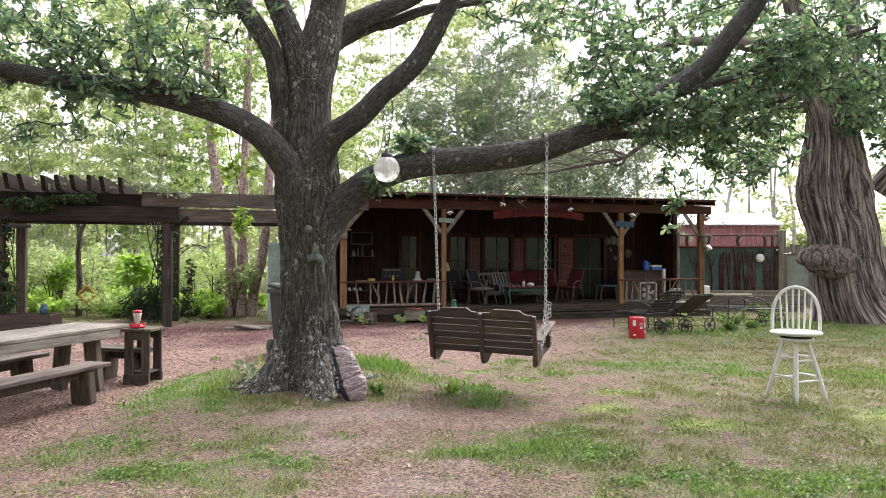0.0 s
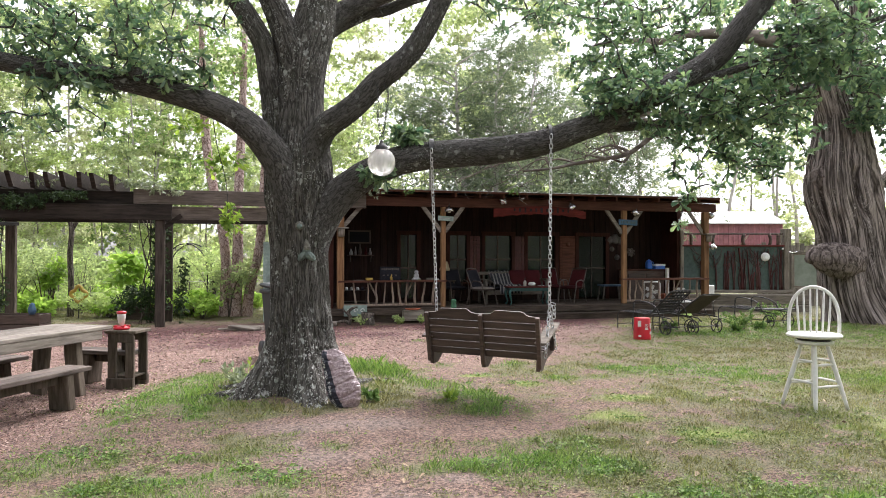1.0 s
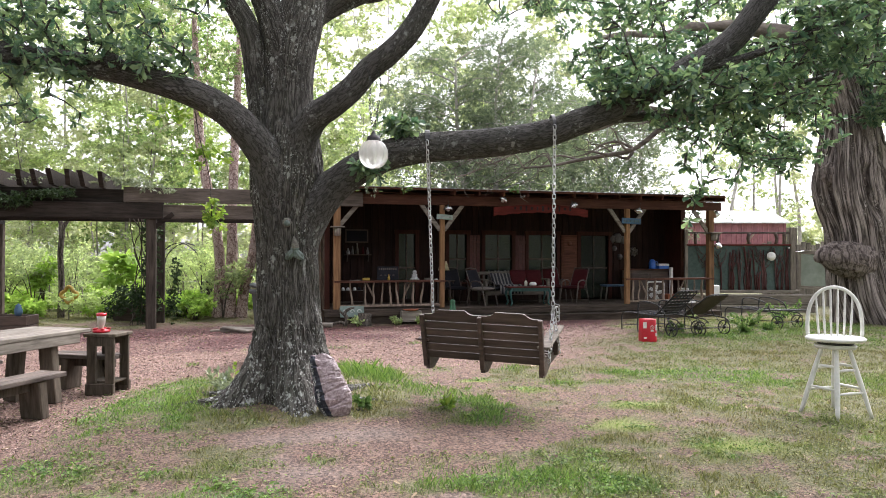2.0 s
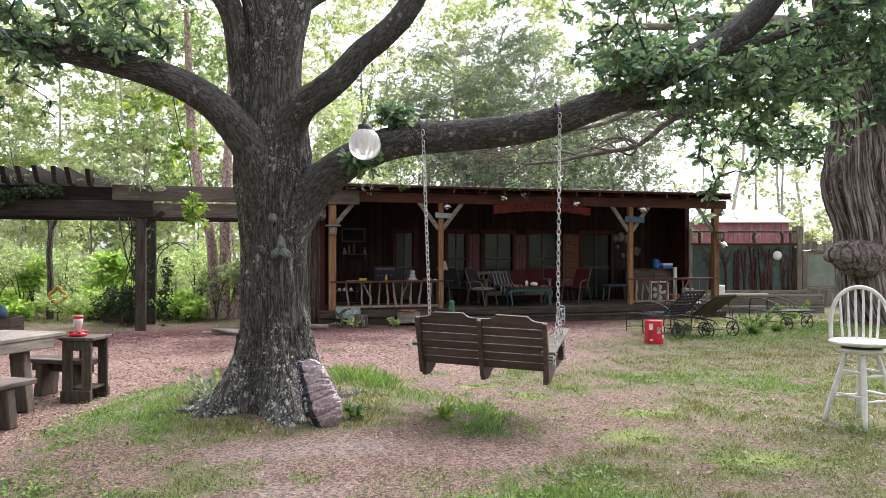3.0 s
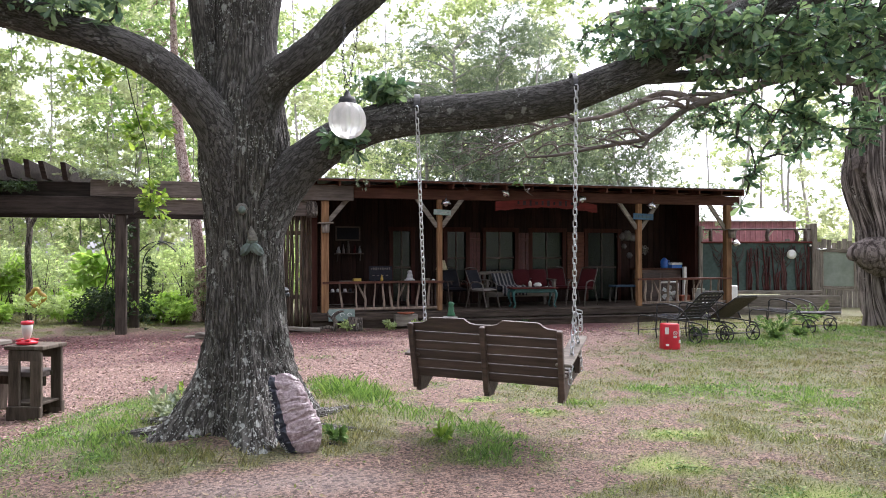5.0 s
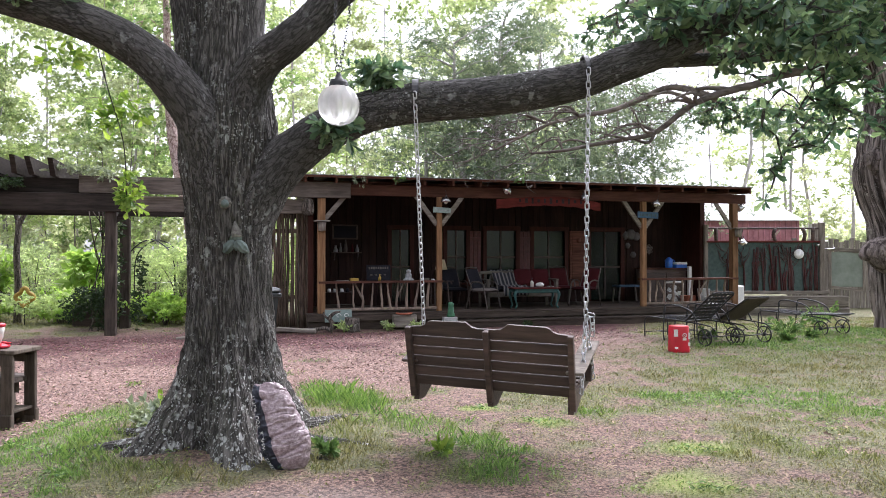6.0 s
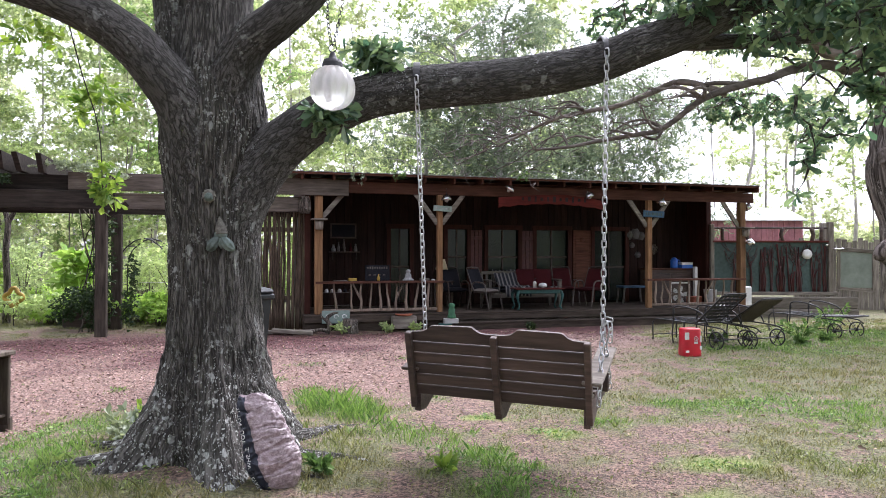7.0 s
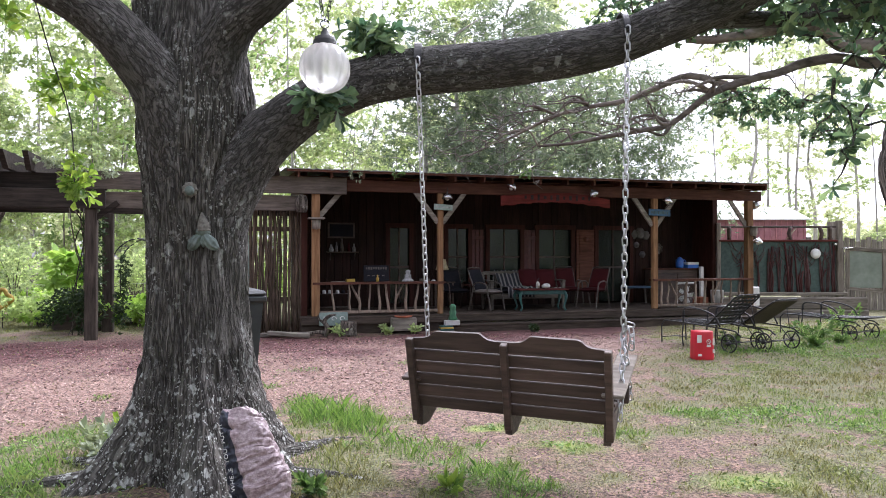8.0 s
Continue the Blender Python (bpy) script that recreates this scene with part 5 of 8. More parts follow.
    part("body", Shape().box(0.36, 0.2, 0.09, pose(0, 0, 0.045), 0.006), BLUE_PLASTIC, bx)
    part("lid", Shape().box(0.37, 0.21, 0.06, pose(0, 0, 0.12), 0.006), WHITE_PLASTIC, bx)
    w = Shape()
    for k in range(26):
        a = k * 2.4
        w.lathe([(0.0, 0), (0.05, 0.01), (0.04, 0.03), (0.0, 0.04)], 7, pose(0.1 * math.cos(a) * (k % 3 + 1) / 3, -0.03, 0.1 * math.sin(a) * (k % 3 + 1) / 3, 70, k * 20, 0))
    solid("wreath", w, WOOD_BARK, "dark dried wreath on the porch wall", "wreath", m=at_house(9.05, BACK - 0.02, 1.55))
    for x, z, r in ((8.35, 1.92, 0.13), (8.55, 1.95, 0.15), (8.72, 1.9, 0.12), (8.45, 1.65, 0.08), (8.62, 1.4, 0.09)):
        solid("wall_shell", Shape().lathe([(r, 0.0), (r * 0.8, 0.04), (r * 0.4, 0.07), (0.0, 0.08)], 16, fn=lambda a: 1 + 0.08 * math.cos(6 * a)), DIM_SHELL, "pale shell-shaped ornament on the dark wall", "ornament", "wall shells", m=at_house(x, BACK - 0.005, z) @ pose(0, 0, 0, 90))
    bn = thing("porch_bench", "dark low bench with pale legs", "bench", at_house(8.05, 1.5, DECK_Z))
    part("seat", Shape().box(0.7, 0.4, 0.05, pose(0, 0, 0.42), 0.01), BLUE_PAINT, bn)
    for x in (-0.3, 0.3):
        for y in (-0.15, 0.15):
            part("leg", Shape().beam((x * 1.15, y, 0), (x, y, 0.4), 0.04, 0.04), PALE_WOOD, bn)
    # box fan behind the railing
    f = thing("box_fan", "white square box fan with grey blades", "fan", at_house(8.62, 0.28, DECK_Z))
    ring = [(0.25, 0, 0.03), (0.25, 0, 0.5), (0.22, 0, 0.53), (-0.22, 0, 0.53), (-0.25, 0, 0.5), (-0.25, 0, 0.03), (-0.22, 0, 0.0), (0.22, 0, 0.0)]
    part("casing", Shape().tube(ring, 0.022, 8, pose(0, 0, 0.022), closed=True), WHITE_PLASTIC, f)
    part("hub", Shape().lathe([(0.0, 0.04), (0.05, 0.03), (0.06, 0), (0.0, 0)], 18, pose(0, -0.01, 0.28, 90)), WHITE_PLASTIC, f)
    for k in range(5):
        out = [(0.05, -0.02), (0.12, -0.06), (0.2, -0.04), (0.2, 0.06), (0.1, 0.04)]
        part("blade", Shape().slab(out, 0.006, pose(0, 0.02, 0.28) @ pose(0, 0, 0, 0, 72 * k, 0) @ pose(0, 0, 0, 18)), WHITE_PLASTIC, f)
    for k in range(7):
        r = 0.06 + 0.024 * k
        part("grille_ring", Shape().tube([(r * math.cos(a), -0.02, 0.28 + r * math.sin(a)) for a in np.linspace(0, 2 * math.pi, 24, endpoint=False)], 0.0022, 4, closed=True), SILVER, f)
    # plain block added in place of a tilted white sheet
    solid("white_crate", Shape().box(0.26, 0.22, 0.46, pose(0, 0, 0.23), 0.02), WHITE_PLASTIC, "white block standing in for a tilted white sheet at the deck's end", "box", m=at_house(10.32, 0.12, DECK_Z, 10))
    bk = thing("bucket", "white plastic bucket on the deck", "bucket", at_house(9.62, 0.5, DECK_Z))
    part("body", Shape().lathe([(0.0, 0), (0.13, 0.0), (0.155, 0.36), (0.16, 0.37), (0.145, 0.37), (0.12, 0.03), (0.0, 0.02)], 22), WHITE_PLASTIC, bk)
    part("handle", Shape().tube(spline([(-0.155, 0, 0.34), (-0.12, -0.08, 0.22), (0, -0.15, 0.17), (0.12, -0.08, 0.22), (0.155, 0, 0.34)], 0.04), 0.004, 6), SILVER, bk)
    solid("crate", Shape().box(0.3, 0.24, 0.2, pose(0, 0, 0.1), 0.01), TERRACOTTA, "rusty red crate on the deck", "crate", m=at_house(9.3, 0.7, DECK_Z, 12))
    solid("magazine_heap", Shape().box(0.36, 0.26, 0.03, pose(0, 0, 0.015), 0.004).box(0.32, 0.25, 0.025, pose(0.02, 0, 0.0425, 0, 0, 14), 0.004), WHITE_PLASTIC, "heap of pale papers on the deck edge", "papers", m=at_house(9.45, 0.05, DECK_Z, 5))
    # shelf with bottles on the side of the porch wall
    sh = thing("wall_shelf", "small dark wall shelf crowded with ornaments", "shelf", at_house(0.82, BACK - 0.02, 1.45))
    part("board", Shape().box(0.72, 0.16, 0.025, pose(0, -0.08, 0), 0.004), DARK_WOOD, sh)
    for x in (-0.28, 0.28):
        part("bracket", Shape().beam((x, -0.01, -0.18), (x, -0.13, -0.015), 0.02, 0.03), PALE_WOOD, sh)
    for k, (x, r, h, mt) in enumerate(((0.56, 0.05, 0.16, STONE), (0.68, 0.03, 0.22, DIM_SHELL), (0.8, 0.04, 0.3, TAN_METAL), (0.96, 0.035, 0.2, RED_CLOTH), (1.08, 0.04, 0.18, STONE))):
        solid("shelf_ornament", Shape().lathe([(0.0, 0), (r, 0.0), (r * 1.1, h * 0.3), (r * 0.7, h * 0.6), (r * 0.45, h * 0.8), (r * 0.5, h), (0.0, h)], 14), mt, "small vase on the wall shelf", "ornament", "shelf ornaments", m=at_house(x, BACK - 0.1, 1.4635))
    pf = thing("dark_picture", "dark framed picture above the shelf", "picture", at_house(0.8, BACK - 0.02, 1.95))
    part("frame", Shape().box(0.62, 0.03, 0.36, None, 0.006), DARK_WOOD, pf)
    part("sheet", Shape().box(0.54, 0.004, 0.28, pose(0, -0.019, 0), 0.001), DARK_CLOTH, pf)
    # on the railing board
    zr = 0.842
    solid("meditating_figure", Shape().lathe([(0.0, 0.0), (0.105, 0.0), (0.11, 0.025), (0.07, 0.05), (0.06, 0.09), (0.062, 0.13), (0.04, 0.155), (0.035, 0.165), (0.05, 0.19), (0.045, 0.215), (0.02, 0.235), (0.0, 0.24)], 20, fn=lambda a: 1 + 0.12 * math.cos(2 * a)), STONE, "pale grey stone figurine on the railing board", "figurine", m=at_house(1.88, 0.02, zr))
    solid("yellow_box", Shape().box(0.17, 0.1, 0.06, pose(0, 0, 0.03), 0.005), YELLOW, "small yellow box on the railing board", "box", m=at_house(0.7, 0.04, zr, 6))
    solid("wooden_box", Shape().box(0.2, 0.1, 0.05, pose(0, 0, 0.025), 0.005), PALE_WOOD, "low pale wooden box on the railing board", "box", m=at_house(2.24, 0.04, zr, -3))
    solid("loose_papers", Shape().box(0.26, 0.12, 0.015, pose(0, 0, 0.0075), 0.003), PALE_WOOD, "small pile of papers on the railing board", "papers", m=at_house(0.45, 0.02, zr, 4))
    solid("pebble", Shape().lathe([(0.0, 0), (0.04, 0.004), (0.045, 0.015), (0.02, 0.03), (0.0, 0.032)], 12), WHITE_PLASTIC, "pale pebble at the end of the railing board", "pebble", m=at_house(2.42, 0.0, zr))
    sp = thing("dark_board", "dark lettered board standing on the railing", "sign", at_house(1.24, 0.1, zr) @ pose(0, 0, 0, -8))
    part("board", Shape().box(0.52, 0.025, 0.33, pose(0, 0, 0.165), 0.005), DARK_CLOTH, sp)
    for k in range(9):
        part("letter_bar", Shape().box(0.03, 0.003, 0.035 + 0.01 * (k % 3), pose(-0.2 + 0.05 * k, -0.0145, 0.27), 0.001), TAN_METAL, sp)
    for k in range(4):
        part("letter_bar", Shape().box(0.05, 0.003, 0.02, pose(-0.16 + 0.1 * k, -0.0145, 0.12), 0.001), TAN_METAL, sp)
    solid("olive_bottle", Shape().lathe([(0.0, 0), (0.03, 0), (0.032, 0.07), (0.012, 0.1), (0.012, 0.14), (0.0, 0.14)], 14), YELLOW, "small amber bottle on the railing board", "bottle", m=at_house(1.24, -0.02, zr))
    # shoe rack behind the railing
    r = thing("shoe_rack", "wire shoe rack behind the railing", "rack", at_house(0.45, 0.75, DECK_Z))
    for z in (0.12, 0.4):
        for y in (-0.1, 0.0, 0.1):
            part("bar", Shape().tube([(-0.32, y, z), (0.32, y, z)], 0.008, 6), TAN_METAL, r)
    for x in (-0.32, 0.32):
        part("side", Shape().tube([(x, -0.12, 0), (x, -0.12, 0.46), (x, 0.12, 0.46), (x, 0.12, 0)], 0.01, 6), TAN_METAL, r)
    for k, x in enumerate((-0.2, -0.08, 0.08, 0.2)):
        s2 = Shape().lathe([(0.0, 0), (0.05, 0.0), (0.052, 0.03), (0.035, 0.07), (0.0, 0.075)], 12, Matrix.Diagonal((0.8, 1.9, 1, 1)))
        solid("shoe", s2, WHITE_PLASTIC if k < 3 else DARK_CLOTH, "pale worn sneaker on the wire rack", "shoe", "shoes on the rack", m=at_house(0.45 + x, 0.73, DECK_Z + 0.408))
    # lamps hung under the eaves
    for k, (x, y, z, tip) in enumerate(((2.67, -0.16, 2.56, 0), (4.07, -0.2, 2.8, 35), (5.98, -0.2, 2.7, -25), (7.82, -0.2, 2.58, 20), (10.34, 0.0, 2.56, -50), (10.3, -0.1, 1.68, 10))):
        lp = thing("dome_lamp", "silver metal dome lamp hung at the porch edge", "lamp", at_house(x, y, z) @ pose(0, 0, 0, 0, tip, 0), "dome lamps")
        part("dome", Shape().lathe([(0.115, -0.02), (0.11, 0.02), (0.08, 0.065), (0.04, 0.09), (0.02, 0.1), (0.02, 0.13), (0.0, 0.13)], 22), SILVER, lp)
        part("bulb", Shape().lathe([(0.0, -0.06), (0.035, -0.045), (0.045, -0.015), (0.03, 0.02), (0.0, 0.03)], 14), CLEAR, lp)
        part("hook", Shape().tube(spline([(0, 0, 0.12), (0.01, 0.01, 0.18), (0, 0.03, 0.24)], 0.03), 0.004, 5), BLACK_IRON, lp)
    # signs
    s = thing("mint_sign", "small pale mint wooden sign on the porch post", "sign", at_house(2.6, -0.1, 2.37) @ pose(0, 0, 0, 0, 3, 0))
    part("board", Shape().box(0.4, 0.02, 0.12, None, 0.005), MINT, s)
    for k in range(5):
        part("letter_bar", Shape().box(0.04, 0.003, 0.03, pose(-0.13 + 0.065 * k, -0.012, 0), 0.001), STONE, s)
    s = thing("blue_sign", "blue wooden sign with pale lettering on the porch post", "sign", at_house(7.67, -0.1, 2.34) @ pose(0, 0, 0, 0, 2, 0))
    part("board", Shape().box(0.55, 0.022, 0.15, None, 0.006), BLUE_PAINT, s)
    for k in range(8):
        part("letter_bar", Shape().box(0.035, 0.003, 0.05 + 0.02 * (k % 2), pose(-0.2 + 0.057 * k, -0.013, 0), 0.001), TEAL_PAINT, s)
    s = thing("welcome_board", "long red live-edge board with dark lettering under the eaves", "sign", at_house(5.15, -0.07, 2.4))
    out = [(-1.28, 0.0)] + [(-1.28 + 2.56 * k / 20, 0.02 + 0.1 * math.sin(math.pi * k / 20) + 0.015 * math.sin(k * 2.2)) for k in range(21)] + [(1.28, 0.2), (0.9, 0.27), (0.3, 0.33), (-0.4, 0.31), (-1.0, 0.26), (-1.28, 0.24)]
    part("board", Shape().slab(out[1:], 0.04), BOARD_RED, s)
    for k in range(11):
        part("letter_bar", Shape().box(0.05 + 0.02 * (k % 2), 0.004, 0.07 + 0.03 * ((k * 7) % 3), pose(-0.72 + 0.15 * k, -0.023, 0.22), 0.001), INK, s)
    # birdhouse pots on the end posts
    for x, z in ((0.0, 2.0), (10.16, 1.95)):
        b = thing("birdhouse", "weathered wooden nest box under a flat roof on the post", "birdhouse", at_house(x - 0.0, -0.13, z))
        part("box", Shape().lathe([(0.0, -0.12), (0.08, -0.1), (0.09, 0.08), (0.0, 0.08)], 14), GREY_WOOD_UP, b)
        part("roof", Shape().box(0.32, 0.26, 0.03, pose(0, 0.0, 0.1), 0.006), GREY_WOOD, b)
    solid("owl_carving", Shape().lathe([(0.0, 0.0), (0.1, 0.0), (0.13, 0.1), (0.12, 0.25), (0.09, 0.34), (0.0, 0.36)], 16), WOOD_BARK, "rough carved wooden bird beside the porch post", "carving", m=at_house(-0.28, -0.05, 2.22))


build_porch()


# ---- along the foot of the porch ----
def leafy_plant(x, y, h, n, seed, mat, label, local=True, size=0.09):
    rng = np.random.default_rng(seed)
    w = at_house(x, y, 0).translation if local else Vector((x, y, 0))
    p = thing("plant", label, "plant", pose(w.x, w.y, zg(w.x, w.y)), "small plants")
    c, d = [], []
    for k in range(n):
        a = rng.uniform(0, 6.28)
        e = np.array([math.cos(a) * h * 0.6, math.sin(a) * h * 0.6, h * rng.uniform(0.5, 1.0)]) * rng.uniform(0.5, 1)
        part("stalk", Shape().tube(spline([(0, 0, -0.02), tuple(e * (0.4, 0.4, 0.7)), tuple(e)], 0.06), 0.003, 4), BUSH_LEAF, p)
        for f in (0.45, 0.65, 0.85, 1.0):
            for q in range(2):
                c.append(e * f)
                d.append(e / h + rng.normal(0, 0.6, 3))
    v, f = leaf_arrays(np.array(c), np.array(d), size * rng.uniform(0.7, 1.2, len(c)), rng, "oval")
    part("foliage", mesh_arrays("foliage", v, f, mat), None, p)


def build_porch_foot():
    pn = thing("carved_panel", "pale green carved panel leaning on the deck", "panel", at_house(0.33, -0.26, 0.0) @ pose(0, 0, 0, -10))
    part("board", Shape().box(0.56, 0.03, 0.26, pose(0, 0, 0.13), 0.008), MINT, pn)
    for k in range(3):
        a = np.linspace(0, 5.2, 18)
        pts = [(-0.16 + 0.16 * k + 0.055 * (1 - q / 8) * math.cos(q), -0.02, 0.13 + 0.055 * (1 - q / 8) * math.sin(q)) for q in a]
        part("scroll", Shape().tube(pts, 0.007, 6), WHITE_PAINT, pn)
    st = Shape()
    p = spline([(0, 0, -0.05, 0.17), (0, 0, 0.1, 0.155), (0.01, 0, 0.24, 0.15)], 0.04)
    st.tube(p[:, :3], p[:, 3], 24, bump=ridged(0.012, seed=70))
    solid("tree_stump", st, WOOD_BARK, "grey weathered tree stump", "stump", m=at_house(0.58, -0.45, -0.14))
    d = Shape()
    for pts in ([(0, 0, -0.03, 0.05), (0.05, 0, 0.12, 0.05), (0.0, 0.02, 0.26, 0.04), (0.1, 0, 0.36, 0.03), (0.22, 0, 0.38, 0.012)], [(0.02, 0, 0.2, 0.035), (-0.1, 0.03, 0.3, 0.02), (-0.12, 0.05, 0.38, 0.01)],
                [(0, 0, 0.03, 0.045), (-0.15, -0.05, 0.06, 0.035), (-0.35, -0.1, 0.02, 0.02)]):
        limb(d, pts, 12, 0.008, 0.03, 9)
    solid("driftwood", d, WOOD_BARK, "twisted grey driftwood root", "driftwood", m=at_house(0.12, -0.55, -0.14))
    leafy_plant(0.4, -0.62, 0.28, 9, 1, BUSH_LEAF, "small leafy green plant by the stump")
    leafy_plant(1.35, -0.45, 0.2, 12, 2, BUSH_LEAF, "low spreading green plant under the railing")
    leafy_plant(1.9, -0.5, 0.25, 9, 3, BUSH_LEAF, "small fern-like plant before the deck")
    leafy_plant(4.3, -0.85, 0.12, 9, 4, IVY_LEAF, "low trailing weed before the step")
    leafy_plant(8.9, -0.9, 0.2, 9, 5, BUSH_LEAF, "weedy plant before the step")
    solid("clay_dish", Shape().lathe([(0.0, 0), (0.14, 0.0), (0.19, 0.03), (0.185, 0.035), (0.0, 0.015)], 20), TERRACOTTA, "flat terracotta dish on the deck edge", "dish", m=at_house(1.72, -0.28, 0.132) @ pose(0, 0, 0, 0, 0, 0))
    solid("ledge_board", Shape().box(0.5, 0.2, 0.26, pose(0, 0, 0), 0.01), GREY_WOOD, "short weathered block at the deck edge", "block", m=at_house(1.72, -0.29, 0.0))
    # books, box and frog
    z = -0.16
    stack = ((0.3, 0.24, 0.05, DARK_WOOD, "dark block"), (0.27, 0.2, 0.035, TURQUOISE, "teal book"), (0.26, 0.2, 0.03, YELLOW, "yellow book"), (0.25, 0.19, 0.03, TURQUOISE, "teal book"))
    for k, (w, dd, h, mt, lb) in enumerate(stack):
        solid("book", Shape().box(w, dd, h, pose(0, 0, h / 2), 0.004), mt, lb + " in a weathered stack by the step", "book", "stacked books", m=at_house(2.5, -0.66, z, 5 * math.sin(k * 2)))
        z += h + 0.001
    solid("white_box", Shape().box(0.3, 0.12, 0.1, pose(0, 0, 0.05), 0.006), WHITE_PLASTIC, "small white lettered box on the stack", "box", m=at_house(2.62, -0.66, z + 0.0, 0))
    fz = z + 0.101
    solid("frog_statue", Shape().lathe([(0.0, 0), (0.075, 0.0), (0.085, 0.03), (0.06, 0.1), (0.065, 0.17), (0.045, 0.21), (0.06, 0.25), (0.055, 0.29), (0.03, 0.31), (0.0, 0.315)], 18, fn=lambda a: 1 + 0.1 * math.cos(2 * a + 0.5)), FROG_GREEN, "green glazed garden statue on a small box", "statue", m=at_house(2.64, -0.66, fz))
    # weathered boards heaped beside the pergola
    for k, (x, y, dx, dy, w, rz) in enumerate(((-4.35, 15.9, 0.95, 0.12, 0.1, 12), (-4.15, 15.6, 0.8, 0.16, 0.12, -14), (-4.1, 15.3, 0.7, 0.2, 0.05, -30), (-3.95, 15.75, 0.75, 0.1, 0.1, 24), (-2.95, 17.0, 0.9, 0.14, 0.07, 10), (-2.8, 16.8, 0.8, 0.1, 0.08, -6), (-2.75, 17.2, 0.7, 0.16, 0.06, 20))):
        solid("loose_board", Shape().box(dx, dy, w, None, 0.012), GREY_WOOD, "weathered grey board lying on the wood chips", "board", "loose boards", m=pose(x, y, zg(x, y) + 0.02 + 0.03 * (k % 3), 2 * (k % 2), 3 * (k % 3) - 3, rz))
    # old pale green door leaning behind the pergola
    dr = thing("old_door", "old pale green panelled door leaning upright", "door", pose(-4.05, 17.9, zg(-4.05, 17.9), -4, 0, 14))
    part("leaf", Shape().box(0.62, 0.04, 1.95, pose(0, 0, 0.975), 0.006), MINT, dr)
    for z in (0.5, 0.95, 1.4):
        part("panel", Shape().box(0.46, 0.015, 0.34, pose(0, -0.026, z), 0.008), MINT, dr)


build_porch_foot()


# ---- mural fence, gate and the shed beyond ----
def build_fence():
    f = thing("mural_fence", "teal board fence with dark red branches in the shape of trees", "fence", pose(7.1, 21.6, 0))
    part("panel", Shape().box(3.0, 0.05, 1.3, pose(1.53, 0.04, 1.08), 0.005), TEAL_PAINT, f)
    part("cap_rail", Shape().box(3.05, 0.12, 0.05, pose(1.53, 0, 1.75), 0.008), SIGN_RED, f)
    part("upper_rail", Shape().box(3.0, 0.06, 0.05, pose(1.5, 0, 2.1), 0.008), DARK_WOOD, f)
    part("sill", Shape().box(3.3, 0.14, 0.09, pose(1.6, -0.02, 0.4), 0.01), GREY_WOOD, f)
    for x, z0, z1, w in ((0.0, -0.2, 2.2, 0.1), (3.08, -0.2, 2.26, 0.13)):
        part("post", Shape().box(w, w, z1 - z0, pose(x, 0, (z0 + z1) / 2), 0.01), GREY_WOOD_UP, f)
    rng = random.Random(9)
    for x in (0.28, 0.95, 1.85, 2.6, 2.85):
        part("stub_post", Shape().tube(spline([(x, 0, 1.76), (x + rng.uniform(-0.05, 0.05), 0, 1.93), (x + rng.uniform(-0.02, 0.02), 0, 2.1)], 0.08), 0.05, 8), DARK_WOOD, f)
    part("stub_post", Shape().tube([(1.75, 0, 1.78), (1.98, 0, 2.08)], 0.025, 8), BRANCH_WOOD, f)
    for k in range(64):
        x = (0.6, 1.3, 1.36, 1.55, 1.75, 1.8, 1.85, 2.05, 2.12, 2.2, 2.3, 2.66, 2.72, 2.8, 2.86, 2.92, 1.0)[k % 17] + rng.uniform(-0.05, 0.05)
        r = rng.uniform(0.008, 0.026)
        top = rng.uniform(0.9, 1.7)
        b = Shape().tube(spline([(x, -0.005, 0.45), (x + rng.uniform(-0.04, 0.04), -0.01, 0.8), (x + rng.uniform(-0.08, 0.08), -0.005, top)], 0.1), r, 6, flat=1)
        part("branch", b, MURAL_BROWN if k % 3 else BRANCH_DARK, f)
    for k in range(60):
        x = rng.choice((0.5, 1.0, 1.4, 1.8, 2.1, 2.3, 2.7)) + rng.uniform(-0.1, 0.1)
        z = rng.uniform(1.05, 1.5)
        d = rng.choice((-1, 1)) * rng.uniform(0.08, 0.25)
        part("branch", Shape().tube(spline([(x, -0.01, z), (x + d * 0.6, -0.012, z + 0.1), (x + d, -0.01, min(1.7, z + 0.28))], 0.06), 0.008, 5), BRANCH_DARK, f)
    part("moon_disc", Shape().lathe([(0.13, 0.0), (0.128, 0.015), (0.0, 0.018)], 28, pose(2.46, -0.035, 1.42, 90)), WHITE_PAINT, f, "white moon disc")
    part("bulb", Shape().lathe([(0.03, 0), (0.025, 0.03), (0.0, 0.035)], 12, pose(2.96, -0.06, 1.66, 90)), WHITE_PAINT, f)
    g = thing("garden_gate", "grey wooden gate with a pale green panel", "gate", pose(10.3, 21.5, 0, 0, 0, -14))
    for x, zc, h in ((0.04, 1.05, 1.08), (0.86, 0.98, 1.06)):
        part("stile", Shape().box(0.08, 0.05, h, pose(x, 0, zc), 0.008), GREY_WOOD_UP, g)
    part("rail", Shape().beam((0, 0, 1.56), (0.9, 0, 1.48), 0.05, 0.1), GREY_WOOD, g)
    part("rail", Shape().beam((0, 0, 0.55), (0.9, 0, 0.46), 0.05, 0.08), GREY_WOOD, g)
    part("panel", Shape().box(0.76, 0.02, 0.92, pose(0.45, 0.01, 1.02), 0.004), MINT_GREY, g)
    part("latch", Shape().tube([(-0.1, -0.05, 1.56), (0.02, -0.06, 1.55), (0.15, -0.05, 1.57)], 0.018, 8), SILVER, g)
    ld = Shape()
